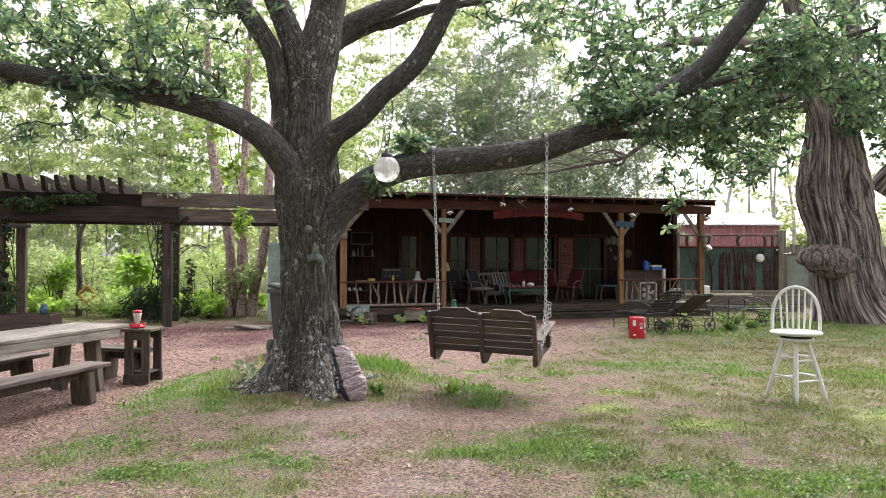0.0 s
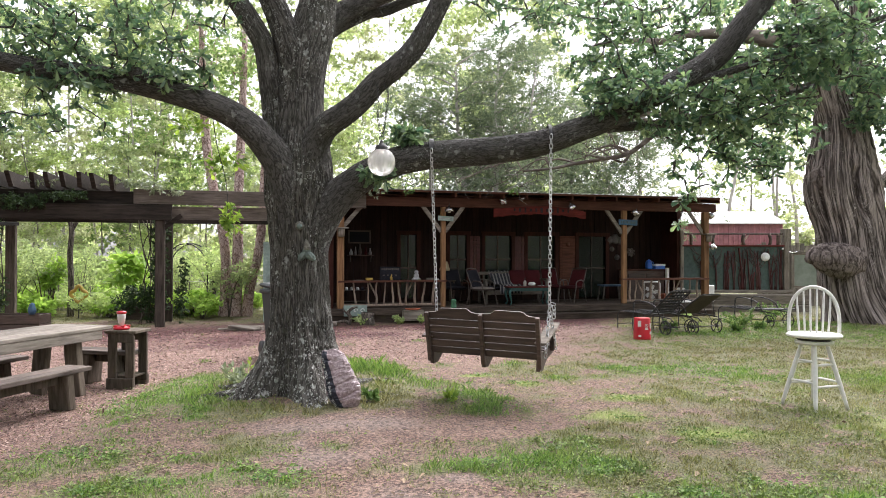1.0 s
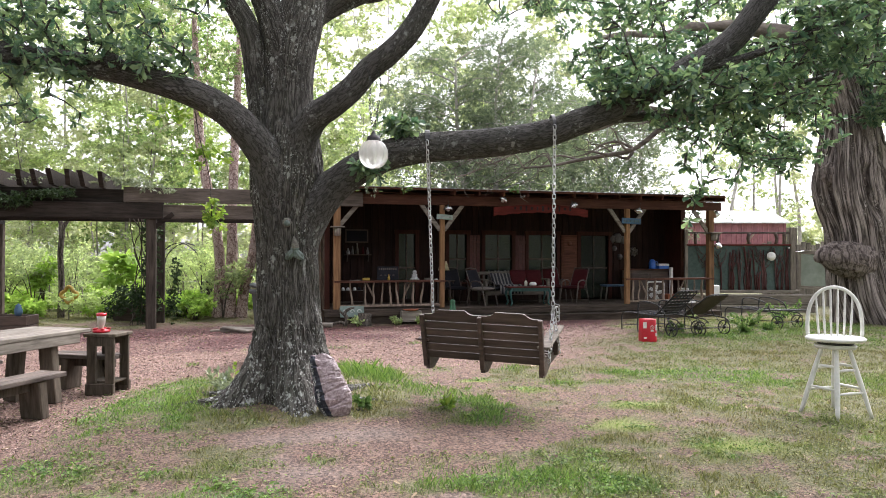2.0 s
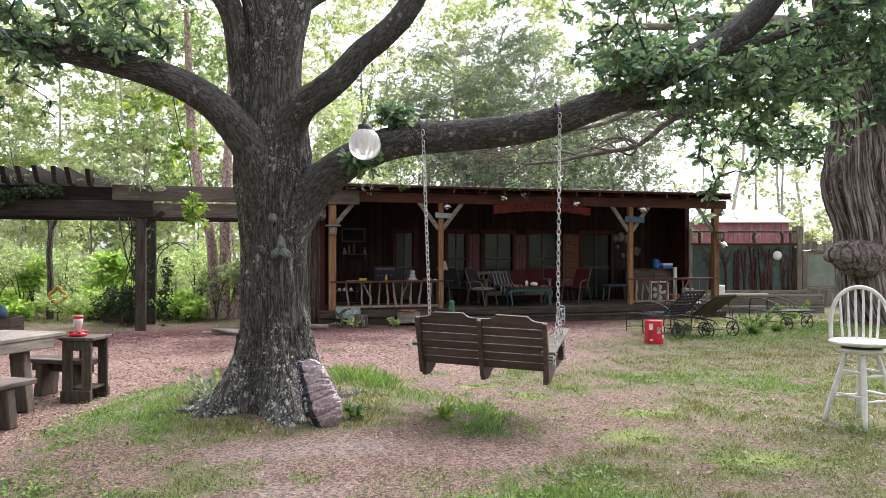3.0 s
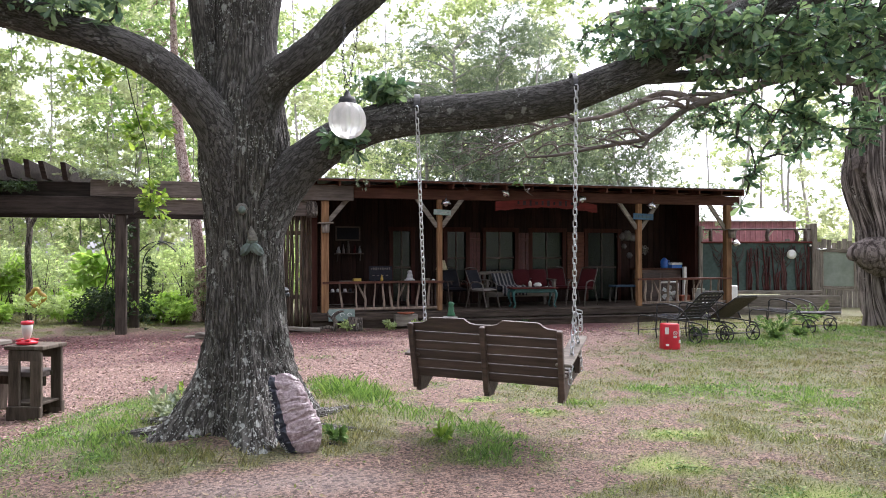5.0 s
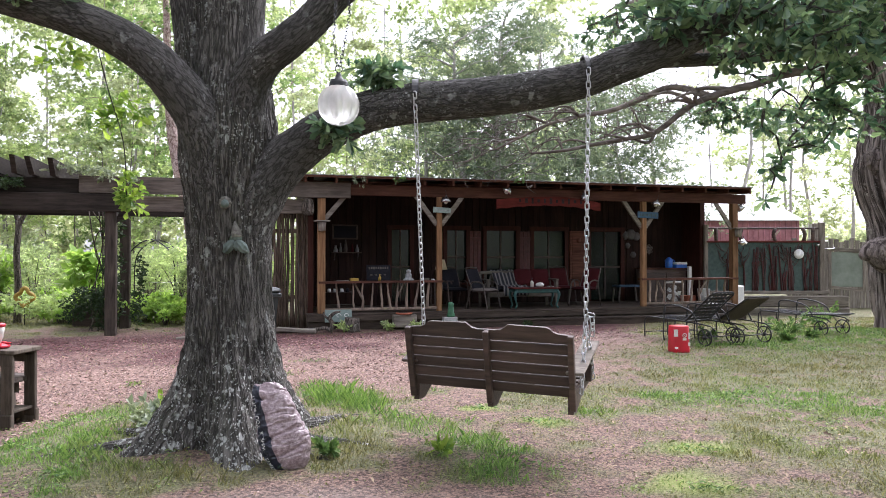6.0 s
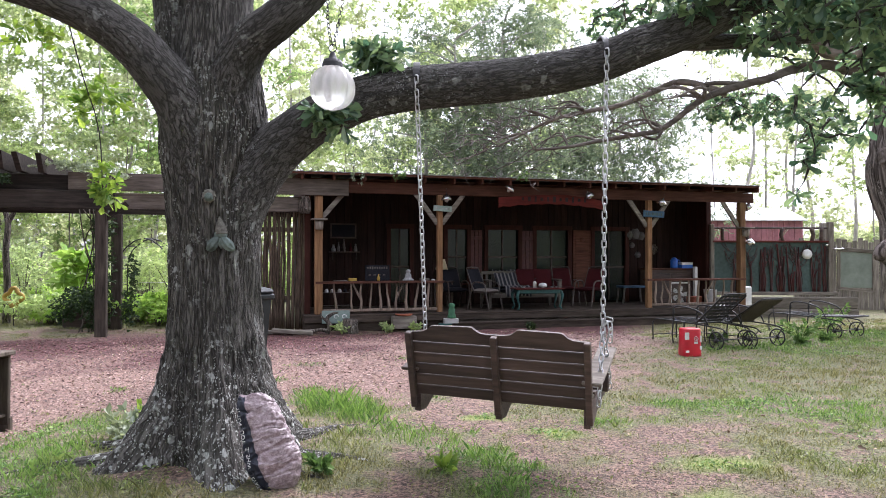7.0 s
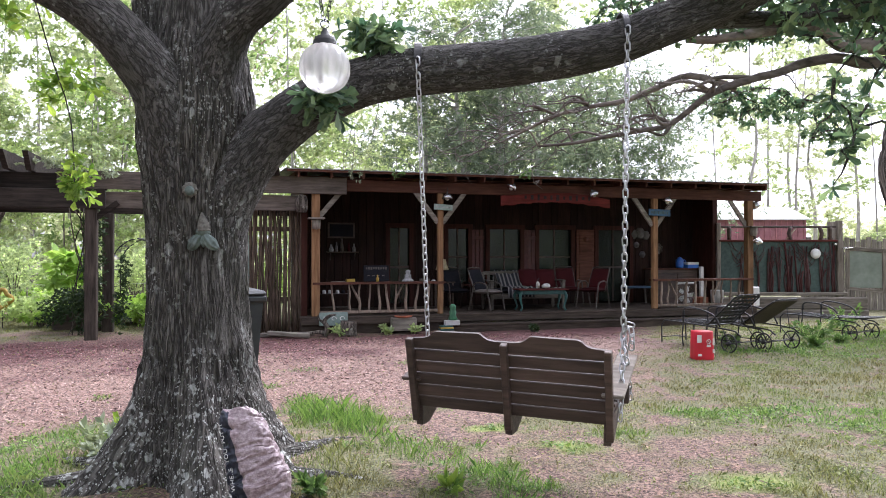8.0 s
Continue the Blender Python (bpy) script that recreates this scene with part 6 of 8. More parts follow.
    for k in range(2):
        ld.box(3.7, 0.16, 0.3, pose(0.0, 0.04 * k, -0.05 + 0.31 * k), 0.03)
    solid("timber_edging", ld, GREY_WOOD, "weathered timber edging below the fence", "edging", m=pose(8.85, 21.25, -0.08))
    # picket fence further back
    p = thing("picket_fence", "weathered tall grey picket fence", "fence", pose(10.2, 23.6, -0.17))
    for k in range(30):
        h = 2.0 + 0.06 * math.sin(k * 1.7)
        part("picket", Shape().box(0.14, 0.025, h, pose(0.08 + 0.155 * k, 0, h / 2), 0.005), GREY_WOOD_UP, p)
    for z in (0.6, 1.6):
        part("rail", Shape().box(4.7, 0.05, 0.09, pose(2.35, 0.05, z), 0.006), GREY_WOOD, p)
    part("post", Shape().box(0.3, 0.14, 2.5, pose(1.0, 0.12, 1.25), 0.01), GREY_WOOD_UP, p)
    s = thing("metal_shed", "pink-red metal shed with a white roof", "shed", pose(16.8, 42.0, -0.17, 0, 0, 0))
    part("wall", Shape().box(6.0, 4.0, 3.5, pose(0, 2, 1.75), 0.02), PINK_METAL, s)
    for k in range(20):
        part("rib", Shape().box(0.05, 0.03, 3.45, pose(-2.85 + 0.3 * k, -0.015, 1.73), 0.01), PINK_METAL, s)
    roof = [(-3.2, -0.3, 3.5), (3.1, -0.3, 3.5), (3.0, 2.0, 4.3), (-3.2, 2.0, 4.3), (3.1, 4.3, 3.5), (-3.2, 4.3, 3.5)]
    rv = roof + [(x, y, z - 0.06) for x, y, z in roof]
    part("roof", Shape().add(rv, [(0, 1, 2, 3), (3, 2, 4, 5), (6, 9, 8, 7), (9, 11, 10, 8), (0, 6, 7, 1), (4, 10, 11, 5), (1, 7, 8, 2), (2, 8, 10, 4), (0, 3, 9, 6), (3, 5, 11, 9)]), WHITE_ROOF, s)


BRANCH_DARK = surface("dark_branch", (0.05, 0.03, 0.03), (0.13, 0.08, 0.075), 24, (1, 1, 0.15), 0.85, 0.3)
MINT_GREY = surface("grey_green_panel", (0.2, 0.24, 0.2), (0.28, 0.32, 0.28), 8, rough=0.6, relief=0.1)
PINK_METAL = surface("pink_metal", (0.3, 0.1, 0.12), (0.4, 0.16, 0.18), 3, rough=0.5, relief=0.03)
WHITE_ROOF = surface("white_roof_metal", (0.6, 0.6, 0.6), (0.75, 0.75, 0.75), 3, rough=0.4, relief=0.02)
build_fence()


# ---- iron loungers ----
SLING = surface("sling_cloth", (0.05, 0.04, 0.03), (0.11, 0.09, 0.07), 60, rough=0.9)


def lounger(x, y, turn, raise_back, label, pad=None):
    """A wrought iron lounger; local x runs from foot to head, wheels at the head end."""
    l = thing("iron_lounger", label, "lounger", pose(x, y, zg(x, y), 0, 0, turn), "loungers")
    w, r = 0.27, 0.011
    for s in (-1, 1):
        part("side_rail", Shape().tube(spline([(-0.72, s * w, 0.02), (-0.72, s * w, 0.3), (-0.66, s * w, 0.36), (0.1, s * w, 0.34), (0.62, s * w, 0.3), (0.7, s * w, 0.24)], 0.05), r, 7), BLACK_IRON, l)
        part("leg", Shape().tube(spline([(-0.3, s * w, 0.34), (-0.32, s * w, 0.15), (-0.3, s * w, 0.0)], 0.05), r, 7), BLACK_IRON, l)
        part("arm", Shape().tube(spline([(-0.3, s * w, 0.36), (-0.28, s * w, 0.56), (-0.05, s * w, 0.58), (0.25, s * w, 0.5), (0.36, s * w, 0.34)], 0.05), r * 1.1, 7), BLACK_IRON, l)
        part("finial", Shape().lathe([(0.0, 0), (0.014, 0.01), (0.022, 0.03), (0.01, 0.05), (0.02, 0.07), (0.0, 0.1)], 10, pose(-0.29, s * w, 0.45)), BLACK_IRON, l)
        wh = part("wheel", Shape().tube([(0.55 + 0.125 * math.cos(a), s * (w + 0.05), 0.13 + 0.125 * math.sin(a)) for a in np.linspace(0, 2 * math.pi, 24, endpoint=False)], 0.011, 7, closed=True), BLACK_IRON, l)
        part("hub", Shape().tube([(0.55, s * (w + 0.03), 0.13), (0.55, s * (w + 0.08), 0.13)], 0.03, 12), BLACK_IRON, wh)
        for k in range(6):
            a = k * math.pi / 3
            part("spoke", Shape().tube([(0.55, s * (w + 0.05), 0.13), (0.55 + 0.12 * math.cos(a), s * (w + 0.05), 0.13 + 0.12 * math.sin(a))], 0.006, 5), BLACK_IRON, wh)
        part("wheel_strut", Shape().tube([(0.4, s * w, 0.32), (0.55, s * (w + 0.02), 0.13), (0.66, s * w, 0.27)], 0.008, 6), BLACK_IRON, l)
    part("axle", Shape().tube([(0.55, -w - 0.05, 0.13), (0.55, w + 0.05, 0.13)], 0.009, 7), BLACK_IRON, l)
    part("tie_rod", Shape().tube([(-0.72, 0, 0.1), (0.55, 0, 0.13)], 0.007, 6), BLACK_IRON, l)
    part("tie_rod", Shape().tube([(-0.72, -w, 0.1), (-0.72, w, 0.1)], 0.007, 6), BLACK_IRON, l)
    for k in range(10):
        part("seat_strap", Shape().box(0.045, 2 * w, 0.006, pose(-0.62 + 0.078 * k, 0, 0.355), 0.001), STRAP, l)
    for k in range(6):
        part("seat_strap", Shape().box(0.78, 0.04, 0.005, pose(-0.27, -0.225 + 0.09 * k, 0.362), 0.001), STRAP, l)
    m = pose(0.14, 0, 0.35, 0, -raise_back, 0)
    back = part("backrest", Shape().tube([(0, -w, 0), (0.63, -w, 0), (0.69, -w + 0.08, 0), (0.69, w - 0.08, 0), (0.63, w, 0), (0, w, 0)], r, 7, m, closed=True), BLACK_IRON, l)
    for k in range(8):
        part("strap", Shape().box(0.045, 2 * w, 0.006, m @ pose(0.05 + 0.083 * k, 0, 0.003), 0.001), BLACK_IRON, back)
    for k in range(6):
        part("strap", Shape().box(0.67, 0.042, 0.005, m @ pose(0.345, -0.225 + 0.09 * k, 0.01), 0.001), BLACK_IRON, back)
    if pad:
        part("sling", Shape().box(0.65, 2 * w - 0.03, 0.012, m @ pose(0.345, 0, -0.012), 0.005), SLING, back, "dull brown sling cloth")
    if raise_back > 10:
        part("prop", Shape().tube([m @ Vector((0.5, 0.2, 0)), Vector((0.6, 0.2, 0.3))], 0.007, 6), BLACK_IRON, l)


lounger(4.08, 14.08, -60, 42, "black wrought iron lounger with a raised strap back")
lounger(4.64, 14.24, -60, 34, "black wrought iron lounger with a dull brown sling back", True)
lounger(6.7, 15.7, -60, 3, "black wrought iron lounger lying flat on wheels")


for k, (x, y, h) in enumerate(((5.82, 14.5, 0.62), (5.95, 14.7, 0.35), (5.7, 14.2, 0.12), (6.3, 14.6, 0.12), (4.4, 14.2, 0.2), (7.4, 16.4, 0.4), (7.9, 17.5, 0.5), (8.6, 18.5, 0.5))):
    leafy_plant(x, y, h, 10, 30 + k, WEED_LEAF, "light green weed growing by the loungers", False, 0.1)


# ---- under the pergola ----
def build_pergola_things():
    for x, y, w, turn in ((-9.0, 15.35, 1.4, 5), (-7.4, 18.35, 1.0, 0)):
        p = thing("planter_box", "dark wooden planter box under the pergola", "planter", pose(x, y, zg(x, y), 0, 0, turn), "planters")
        for z in (0.1, 0.3):
            part("board", Shape().box(w, 0.04, 0.19, pose(0, -0.25, z), 0.006), DARK_WOOD, p)
            part("board", Shape().box(w, 0.04, 0.19, pose(0, 0.25, z), 0.006), DARK_WOOD, p)
            part("board", Shape().box(0.04, 0.46, 0.19, pose(w / 2 - 0.02, 0, z), 0.006), DARK_WOOD, p)
            part("board", Shape().box(0.04, 0.46, 0.19, pose(-w / 2 + 0.02, 0, z), 0.006), DARK_WOOD, p)
        part("soil", Shape().box(w - 0.1, 0.44, 0.05, pose(0, 0, 0.33), 0.01), WOOD_BARK, p)
    solid("blue_bird", Shape().lathe([(0.0, 0), (0.05, 0.0), (0.08, 0.06), (0.075, 0.13), (0.05, 0.18), (0.055, 0.21), (0.0, 0.25)], 16), BLUE_PAINT, "small blue garden ornament on the planter edge", "ornament", m=pose(-8.42, 15.12, zg(-8.4, 15.1) + 0.395))
    s = thing("yellow_ornament", "mustard yellow ring ornament on a stake", "ornament", pose(-9.23, 18.6, zg(-9.23, 18.6)))
    pts = [((0.17 + 0.035 * math.cos(4 * a)) * math.cos(a), 0, 0.62 + (0.17 + 0.035 * math.cos(4 * a)) * math.sin(a)) for a in np.linspace(0, 2 * math.pi, 40, endpoint=False)]
    part("ring", Shape().tube(pts, 0.045, 8, closed=True), YELLOW, s)
    part("stake", Shape().tube([(0, 0, -0.1), (0, 0, 0.45)], 0.012, 6), BLACK_IRON, s)
    # slim forked sapling
    t = thing("sapling", "slim dark forked sapling under the pergola", "tree", pose(-9.75, 19.2, zg(-9.75, 19.2)))
    sh = Shape()
    limb(sh, [(0, 0, -0.1, 0.09), (0.02, 0, 0.8, 0.075), (-0.02, 0, 1.6, 0.07), (0.02, 0, 2.3, 0.065), (-0.15, 0, 2.8, 0.05), (-0.4, 0, 3.8, 0.03)], 16, 0.006, 0.06, 2)
    part("trunk", sh, WOOD_BARK, t)
    limb(sh := Shape(), [(0.02, 0, 2.25, 0.055), (0.22, 0, 2.7, 0.045), (0.4, 0, 3.8, 0.025)], 14, 0.006, 0.06, 3)
    part("limb", sh, WOOD_BARK, t)
    # ivy on the pergola's posts
    for k, (x, y, blobs) in enumerate((
            (-6.95, 17.35, [(0.1, 0.0, 0.5, 0.42, 0.3, 0.5, 150), (0.3, -0.1, 1.3, 0.26, 0.25, 0.5, 120), (0.35, -0.2, 2.05, 0.24, 0.25, 0.45, 80), (-0.4, 0.35, 0.55, 0.5, 0.4, 0.4, 130), (-0.8, 0.5, 0.4, 0.35, 0.3, 0.3, 50), (0.75, 0.1, 0.5, 0.2, 0.25, 0.5, 50), (0.8, 0.1, 1.2, 0.15, 0.2, 0.4, 30)]),
            (-9.6, 15.6, [(0.0, 0.0, 0.7, 0.4, 0.4, 0.6, 200), (-0.1, 0.0, 1.5, 0.3, 0.3, 0.5, 140), (-0.1, 0, 2.3, 0.4, 0.3, 0.4, 160), (0.6, 0, 2.75, 0.7, 0.3, 0.2, 160), (1.5, 0.15, 2.9, 0.6, 0.3, 0.12, 80), (-0.8, 0, 2.8, 0.6, 0.3, 0.3, 140)]))):
        iv = thing("ivy", "dark small-leaved ivy climbing the pergola", "vine", pose(x, y, zg(x, y)), "ivy")
        (v, f), p, w = sprigs(blobs, 9, 0.085, np.random.default_rng(60 + k), "oval")
        part("leaves", mesh_arrays("leaves", v, f, IVY_LEAF), None, iv)
        for j in range(7):
            st = Shape().tube(spline([(0.2 * math.sin(j), 0.15 * math.cos(j * 2), -0.05), (0.22 * math.sin(j * 1.3), 0.12, 0.9), (0.2 * math.sin(j * 2.1), 0.1, 1.8), (0.3 * math.sin(j), 0.1, 2.5)], 0.2), 0.012, 5)
            part("stem", st, WOOD_BARK, iv)
    # pale leafed spray lying on the beams
    for k, (x, y, z, n) in enumerate(((-6.6, 16.2, 2.98, 26), (-7.0, 16.1, 3.02, 20), (-6.1, 16.3, 2.85, 16), (-8.6, 15.6, 3.0, 14))):
        (v, f), p, w = sprigs([(0, 0, 0, 0.5, 0.2, 0.09, n)], 9, 0.09, np.random.default_rng(90 + k), "oval")
        ob = new("creeper", mesh_arrays("creeper", v, f, CREEPER))
        ob.matrix_basis = pose(x, y, z)
        tagged(ob, "pale-leafed creeper lying on the pergola beam", "vine", "creepers")
    for k, (x, y, z, n, leaf, label) in enumerate(((0.72, -0.42, 2.93, 9, CREEPER, "pale small-leafed vine hanging off the roof edge"), (1.55, -0.45, 3.0, 8, WEED_LEAF, "green vine tips over the roof edge"), (4.3, -0.45, 3.02, 8, WEED_LEAF, "green vine tips over the roof edge"))):
        (v, f), p, w = sprigs([(0, 0, 0, 0.2, 0.05, 0.16, n)], 9, 0.07, np.random.default_rng(190 + k), "oval")
        ob = new("roof_vine", mesh_arrays("roof_vine", v, f, leaf))
        ob.matrix_basis = at_house(x, y, z)
        tagged(ob, label, "vine", "roof vines")
    # low wire fence behind the shrubs
    wf = thing("wire_fence", "low wire garden fence on thin stakes", "fence", pose(-14.0, 21.2, -0.17))
    for k in range(9):
        part("stake", Shape().tube([(k * 0.95, 0, -0.1), (k * 0.95 + 0.02 * math.sin(k), 0, 0.95)], 0.018, 6), GREY_WOOD_UP, wf)
    for z in (0.25, 0.55, 0.85):
        part("wire", Shape().tube([(0, -0.02, z), (3.8, -0.02, z - 0.02), (7.6, -0.02, z)], 0.005, 5), CHAIN, wf)
    # iron bracket on the post at the table side
    b = thing("iron_bracket", "black iron scroll bracket on the pergola post", "bracket", pose(-9.35, 15.2, 2.05))
    part("ring", Shape().tube([(0.1 * math.cos(a), 0, -0.03 + 0.1 * math.sin(a)) for a in np.linspace(0, 2 * math.pi, 20, endpoint=False)], 0.012, 6, closed=True), BLACK_IRON, b)
    part("arm", Shape().box(0.5, 0.05, 0.07, pose(0.35, 0, 0.04), 0.01), BLACK_IRON, b)
    # wire arch behind
    a = thing("garden_arch", "dark metal garden arch among the shrubs", "arch", pose(-7.3, 20.5, zg(-7.3, 20.5)))
    for y in (0.0, 0.5):
        part("hoop", Shape().tube(spline([(-0.5, y, 0), (-0.5, y, 1.3), (-0.3, y, 1.75), (0.1, y, 1.95), (0.5, y, 1.75), (0.7, y, 1.3), (0.7, y, 0)], 0.15), 0.016, 6), BLACK_IRON, a)
    for x, z in ((-0.5, 0.4), (-0.5, 0.8), (-0.5, 1.2), (-0.3, 1.75), (0.1, 1.95), (0.5, 1.75), (0.7, 1.2), (0.7, 0.8)):
        part("rung", Shape().tube([(x, 0, z), (x, 0.5, z)], 0.01, 5), BLACK_IRON, a)


CREEPER = leafy("creeper_leaf", (0.16, 0.2, 0.13), (0.34, 0.38, 0.28), 0.35)
build_pergola_things()


# ---- ornaments on the oak and the bag at its foot ----
def build_oak_things():
    o = thing("round_ornament", "small round cast face with a crinkled rim on the oak", "ornament", pose(-1.42, 7.585, 1.757, 90), "oak ornaments")
    part("rim", Shape().lathe([(0.0, -0.04), (0.038, -0.03), (0.043, 0.02), (0.034, 0.036), (0.015, 0.04), (0.0, 0.04)], 44, None, lambda a: 1 + 0.07 * math.cos(9 * a) + 0.05 * math.cos(14 * a + 1)), CAP_STONE, o)
    part("face", Shape().lathe([(0.0, -0.02), (0.024, -0.01), (0.029, 0.005), (0.022, 0.02), (0.01, 0.028), (0.0, 0.029)], 22, pose(0.007, -0.009, 0.035)), STONE_GREEN, o)
    g = thing("cast_ornament", "grey-green cast gnome face with a pointed cap and parted beard", "ornament", pose(-1.352, 7.6, 1.5), "oak ornaments")
    p = spline([(0.004, 0, 0.015, 0.04), (0.002, 0, 0.045, 0.037), (-0.003, 0.002, 0.08, 0.026), (-0.008, 0.006, 0.108, 0.013), (-0.01, 0.008, 0.128, 0.004)], 0.006)
    part("cap", Shape().tube(p[:, :3], p[:, 3] * (1 + 0.06 * np.sin(np.arange(len(p)) * 1.9)), 18), CAP_STONE, g, "pointed rough cap")
    p = spline([(-0.036, 0.01, 0.0, 0.012), (-0.015, -0.008, 0.014, 0.024), (0.008, -0.01, 0.014, 0.025), (0.036, 0.008, 0.002, 0.013)], 0.006)
    part("face", Shape().tube(p[:, :3], p[:, 3], 14), STONE_GREEN, g)
    for k in (-1, 1):
        p = spline([(k * 0.01, 0.0, -0.002, 0.014), (k * 0.026, -0.01, -0.026, 0.027), (k * 0.044, -0.01, -0.05, 0.033), (k * 0.064, -0.002, -0.071, 0.029), (k * 0.086, 0.006, -0.086, 0.012)], 0.006)
        fold = lambda q, ang, along, r: 0.1 * r * np.cos(7 * ang)
        part("beard_lock", Shape().tube(p[:, :3], p[:, 3], 42, bump=fold), STONE_GREEN, g)
    part("beard_lock", Shape().tube([(0.0, -0.004, -0.01), (0.003, -0.012, -0.045), (0.006, -0.004, -0.078)], [0.012, 0.02, 0.007], 14), STONE_GREEN, g)
    # bag of bark chips: a plump plastic sack with creases
    b = thing("mulch_bag", "clear plastic bag of pinkish bark chips leaning on the oak", "bag", pose(-0.87, 7.25, zg(-0.9, 7.25) - 0.03, -9, -17, 22))
    n, m = 110, 130
    u = np.linspace(0, 2 * math.pi, n, endpoint=False)
    v = np.linspace(0, 1, m)
    uu, vv = np.meshgrid(u, v)
    c, si = np.cos(uu), np.sin(uu)
    belly = np.clip(np.sin(np.clip(vv * 0.94 + 0.03, 0, 1) * math.pi), 0, 1) ** 0.3 * (1.08 - 0.22 * vv + 0.07 * np.sin(vv * 7))
    rx, ry = 0.158 * belly, 0.12 * belly
    x = np.sign(c) * np.abs(c) ** 0.62 * rx
    y = np.sign(si) * np.abs(si) ** 0.75 * ry
    z = 0.61 * vv
    crease = fbm(np.stack([2.2 * c, vv * 15 + 1.5 * c, 2.2 * si], -1).reshape(-1, 3), 3, 15).reshape(uu.shape)
    fold = fbm(np.stack([3.5 * c + 4 * vv, vv * 21 - 2.5 * c, 3.5 * si], -1).reshape(-1, 3), 2, 16).reshape(uu.shape)
    pleat = fbm(np.stack([1.1 * c + 0.5 * vv, vv * 34 + 7 * c * (vv - 0.4) + 2.5 * si, 1.1 * si], -1).reshape(-1, 3), 2, 18).reshape(uu.shape)
    k = 1 + 0.07 * crease - 0.1 * np.abs(fold) - 0.16 * np.maximum(0, pleat) ** 1.3
    z = z - 0.05 * smoothstep(0.8, 1.0, vv) * (0.5 + 0.5 * c) + 0.02 * crease
    verts = np.stack([x * k, y * k, z], -1).reshape(-1, 3)
    faces = [(j * n + i, j * n + (i + 1) % n, (j + 1) * n + (i + 1) % n, (j + 1) * n + i) for j in range(m - 1) for i in range(n)]
    faces += [tuple(range(n))[::-1], tuple((m - 1) * n + i for i in range(n))]
    part("sack", Shape().add(verts, faces, True), BAG_PLASTIC, b)
    # printed strip down one edge
    strip_v, strip_f = [], []
    js = range(2, m - 1)
    cols = [i for i in range(n) if 3.3 < u[i] < 4.3]
    for j in js:
        for i in cols:
            p = verts[j * n + i]
            q = np.array([p[0], p[1], 0])
            strip_v.append(p + 0.003 * q / (np.linalg.norm(q) + 1e-9))
    for a in range(len(js) - 1):
        for i in range(len(cols) - 1):
            q = a * len(cols) + i
            strip_f.append((q, q + 1, q + len(cols) + 1, q + len(cols)))
    part("printed_strip", Shape().add(strip_v, strip_f, True), PRINT_BLACK, b, "black printed strip")
    for k, word in enumerate(("STAYS", "WHERE", "YOU", "PUT IT")):
        cu = bpy.data.curves.new("word", "FONT")
        cu.body, cu.size, cu.align_x, cu.align_y, cu.extrude = word, 0.036, "CENTER", "CENTER", 0.0006
        cu.materials.append(WHITE_PAINT)
        w = new("lettering", cu)
        w.parent = b
        j = int((0.16, 0.42, 0.62, 0.81)[k] * (m - 1))
        i = min(range(n), key=lambda q: abs(u[q] - 3.85))
        p, q0, q1 = (Vector(verts[a * n + i]) for a in (j, j - 11, j + 11))
        side = Vector(verts[j * n + i + 3]) - Vector(verts[j * n + i - 3])
        up = (q1 - q0).normalized()
        out = side.cross(up).normalized()
        w.matrix_basis = Matrix.Translation(p + out * 0.012) @ Matrix((up, out.cross(up), out)).transposed().to_4x4()


CAP_STONE = surface("brownish_cast_stone", (0.07, 0.065, 0.055), (0.2, 0.19, 0.165), 40, rough=0.9, relief=0.5)
STONE_GREEN = surface("mossy_cast_stone", (0.08, 0.1, 0.09), (0.185, 0.225, 0.205), 26, rough=0.85, relief=0.4)
PRINT_BLACK = surface("printed_black_plastic", (0.01, 0.012, 0.025), (0.03, 0.035, 0.06), 10, rough=0.3, relief=0.05)


def bag_plastic():
    m, n, l, b = material("bag_plastic")
    v = mapped(n, l)
    c = ramp(n, l, noise_node(n, l, v, 40, 6, 0.7), [(0.32, (0.13, 0.085, 0.088)), (0.5, (0.27, 0.2, 0.21)), (0.72, (0.48, 0.4, 0.42))])
    l.new(c, b.inputs["Base Color"])
    b.inputs["Roughness"].default_value = 0.55
    b.inputs["Coat Weight"].default_value, b.inputs["Coat Roughness"].default_value = 0.55, 0.16
    bump(n, l, b, noise_node(n, l, mapped(n, l, (1, 1, 2.5)), 14, 4, 0.6), 0.5, 0.02)
    return m


BAG_PLASTIC = bag_plastic()
build_oak_things()
leafy_plant(-2.3, 8.35, 0.24, 14, 51, CREEPER, "pale whitish-green weed at the foot of the oak", False, 0.08)
leafy_plant(-2.15, 8.05, 0.16, 9, 52, CREEPER, "pale whitish-green weed at the foot of the oak", False, 0.07)
leafy_plant(-0.68, 7.45, 0.1, 10, 53, WEED_LEAF, "low dark green weed beside the bag", False, 0.07)
leafy_plant(0.08, 7.55, 0.08, 5, 54, OAK_LEAF_YOUNG, "broad-leafed weed in the grass below the swing", False, 0.09)
leafy_plant(-2.09, 8.12, 0.52, 2, 55, OAK_LEAF_YOUNG, "slim bright green oak seedling behind the oak", False, 0.07)


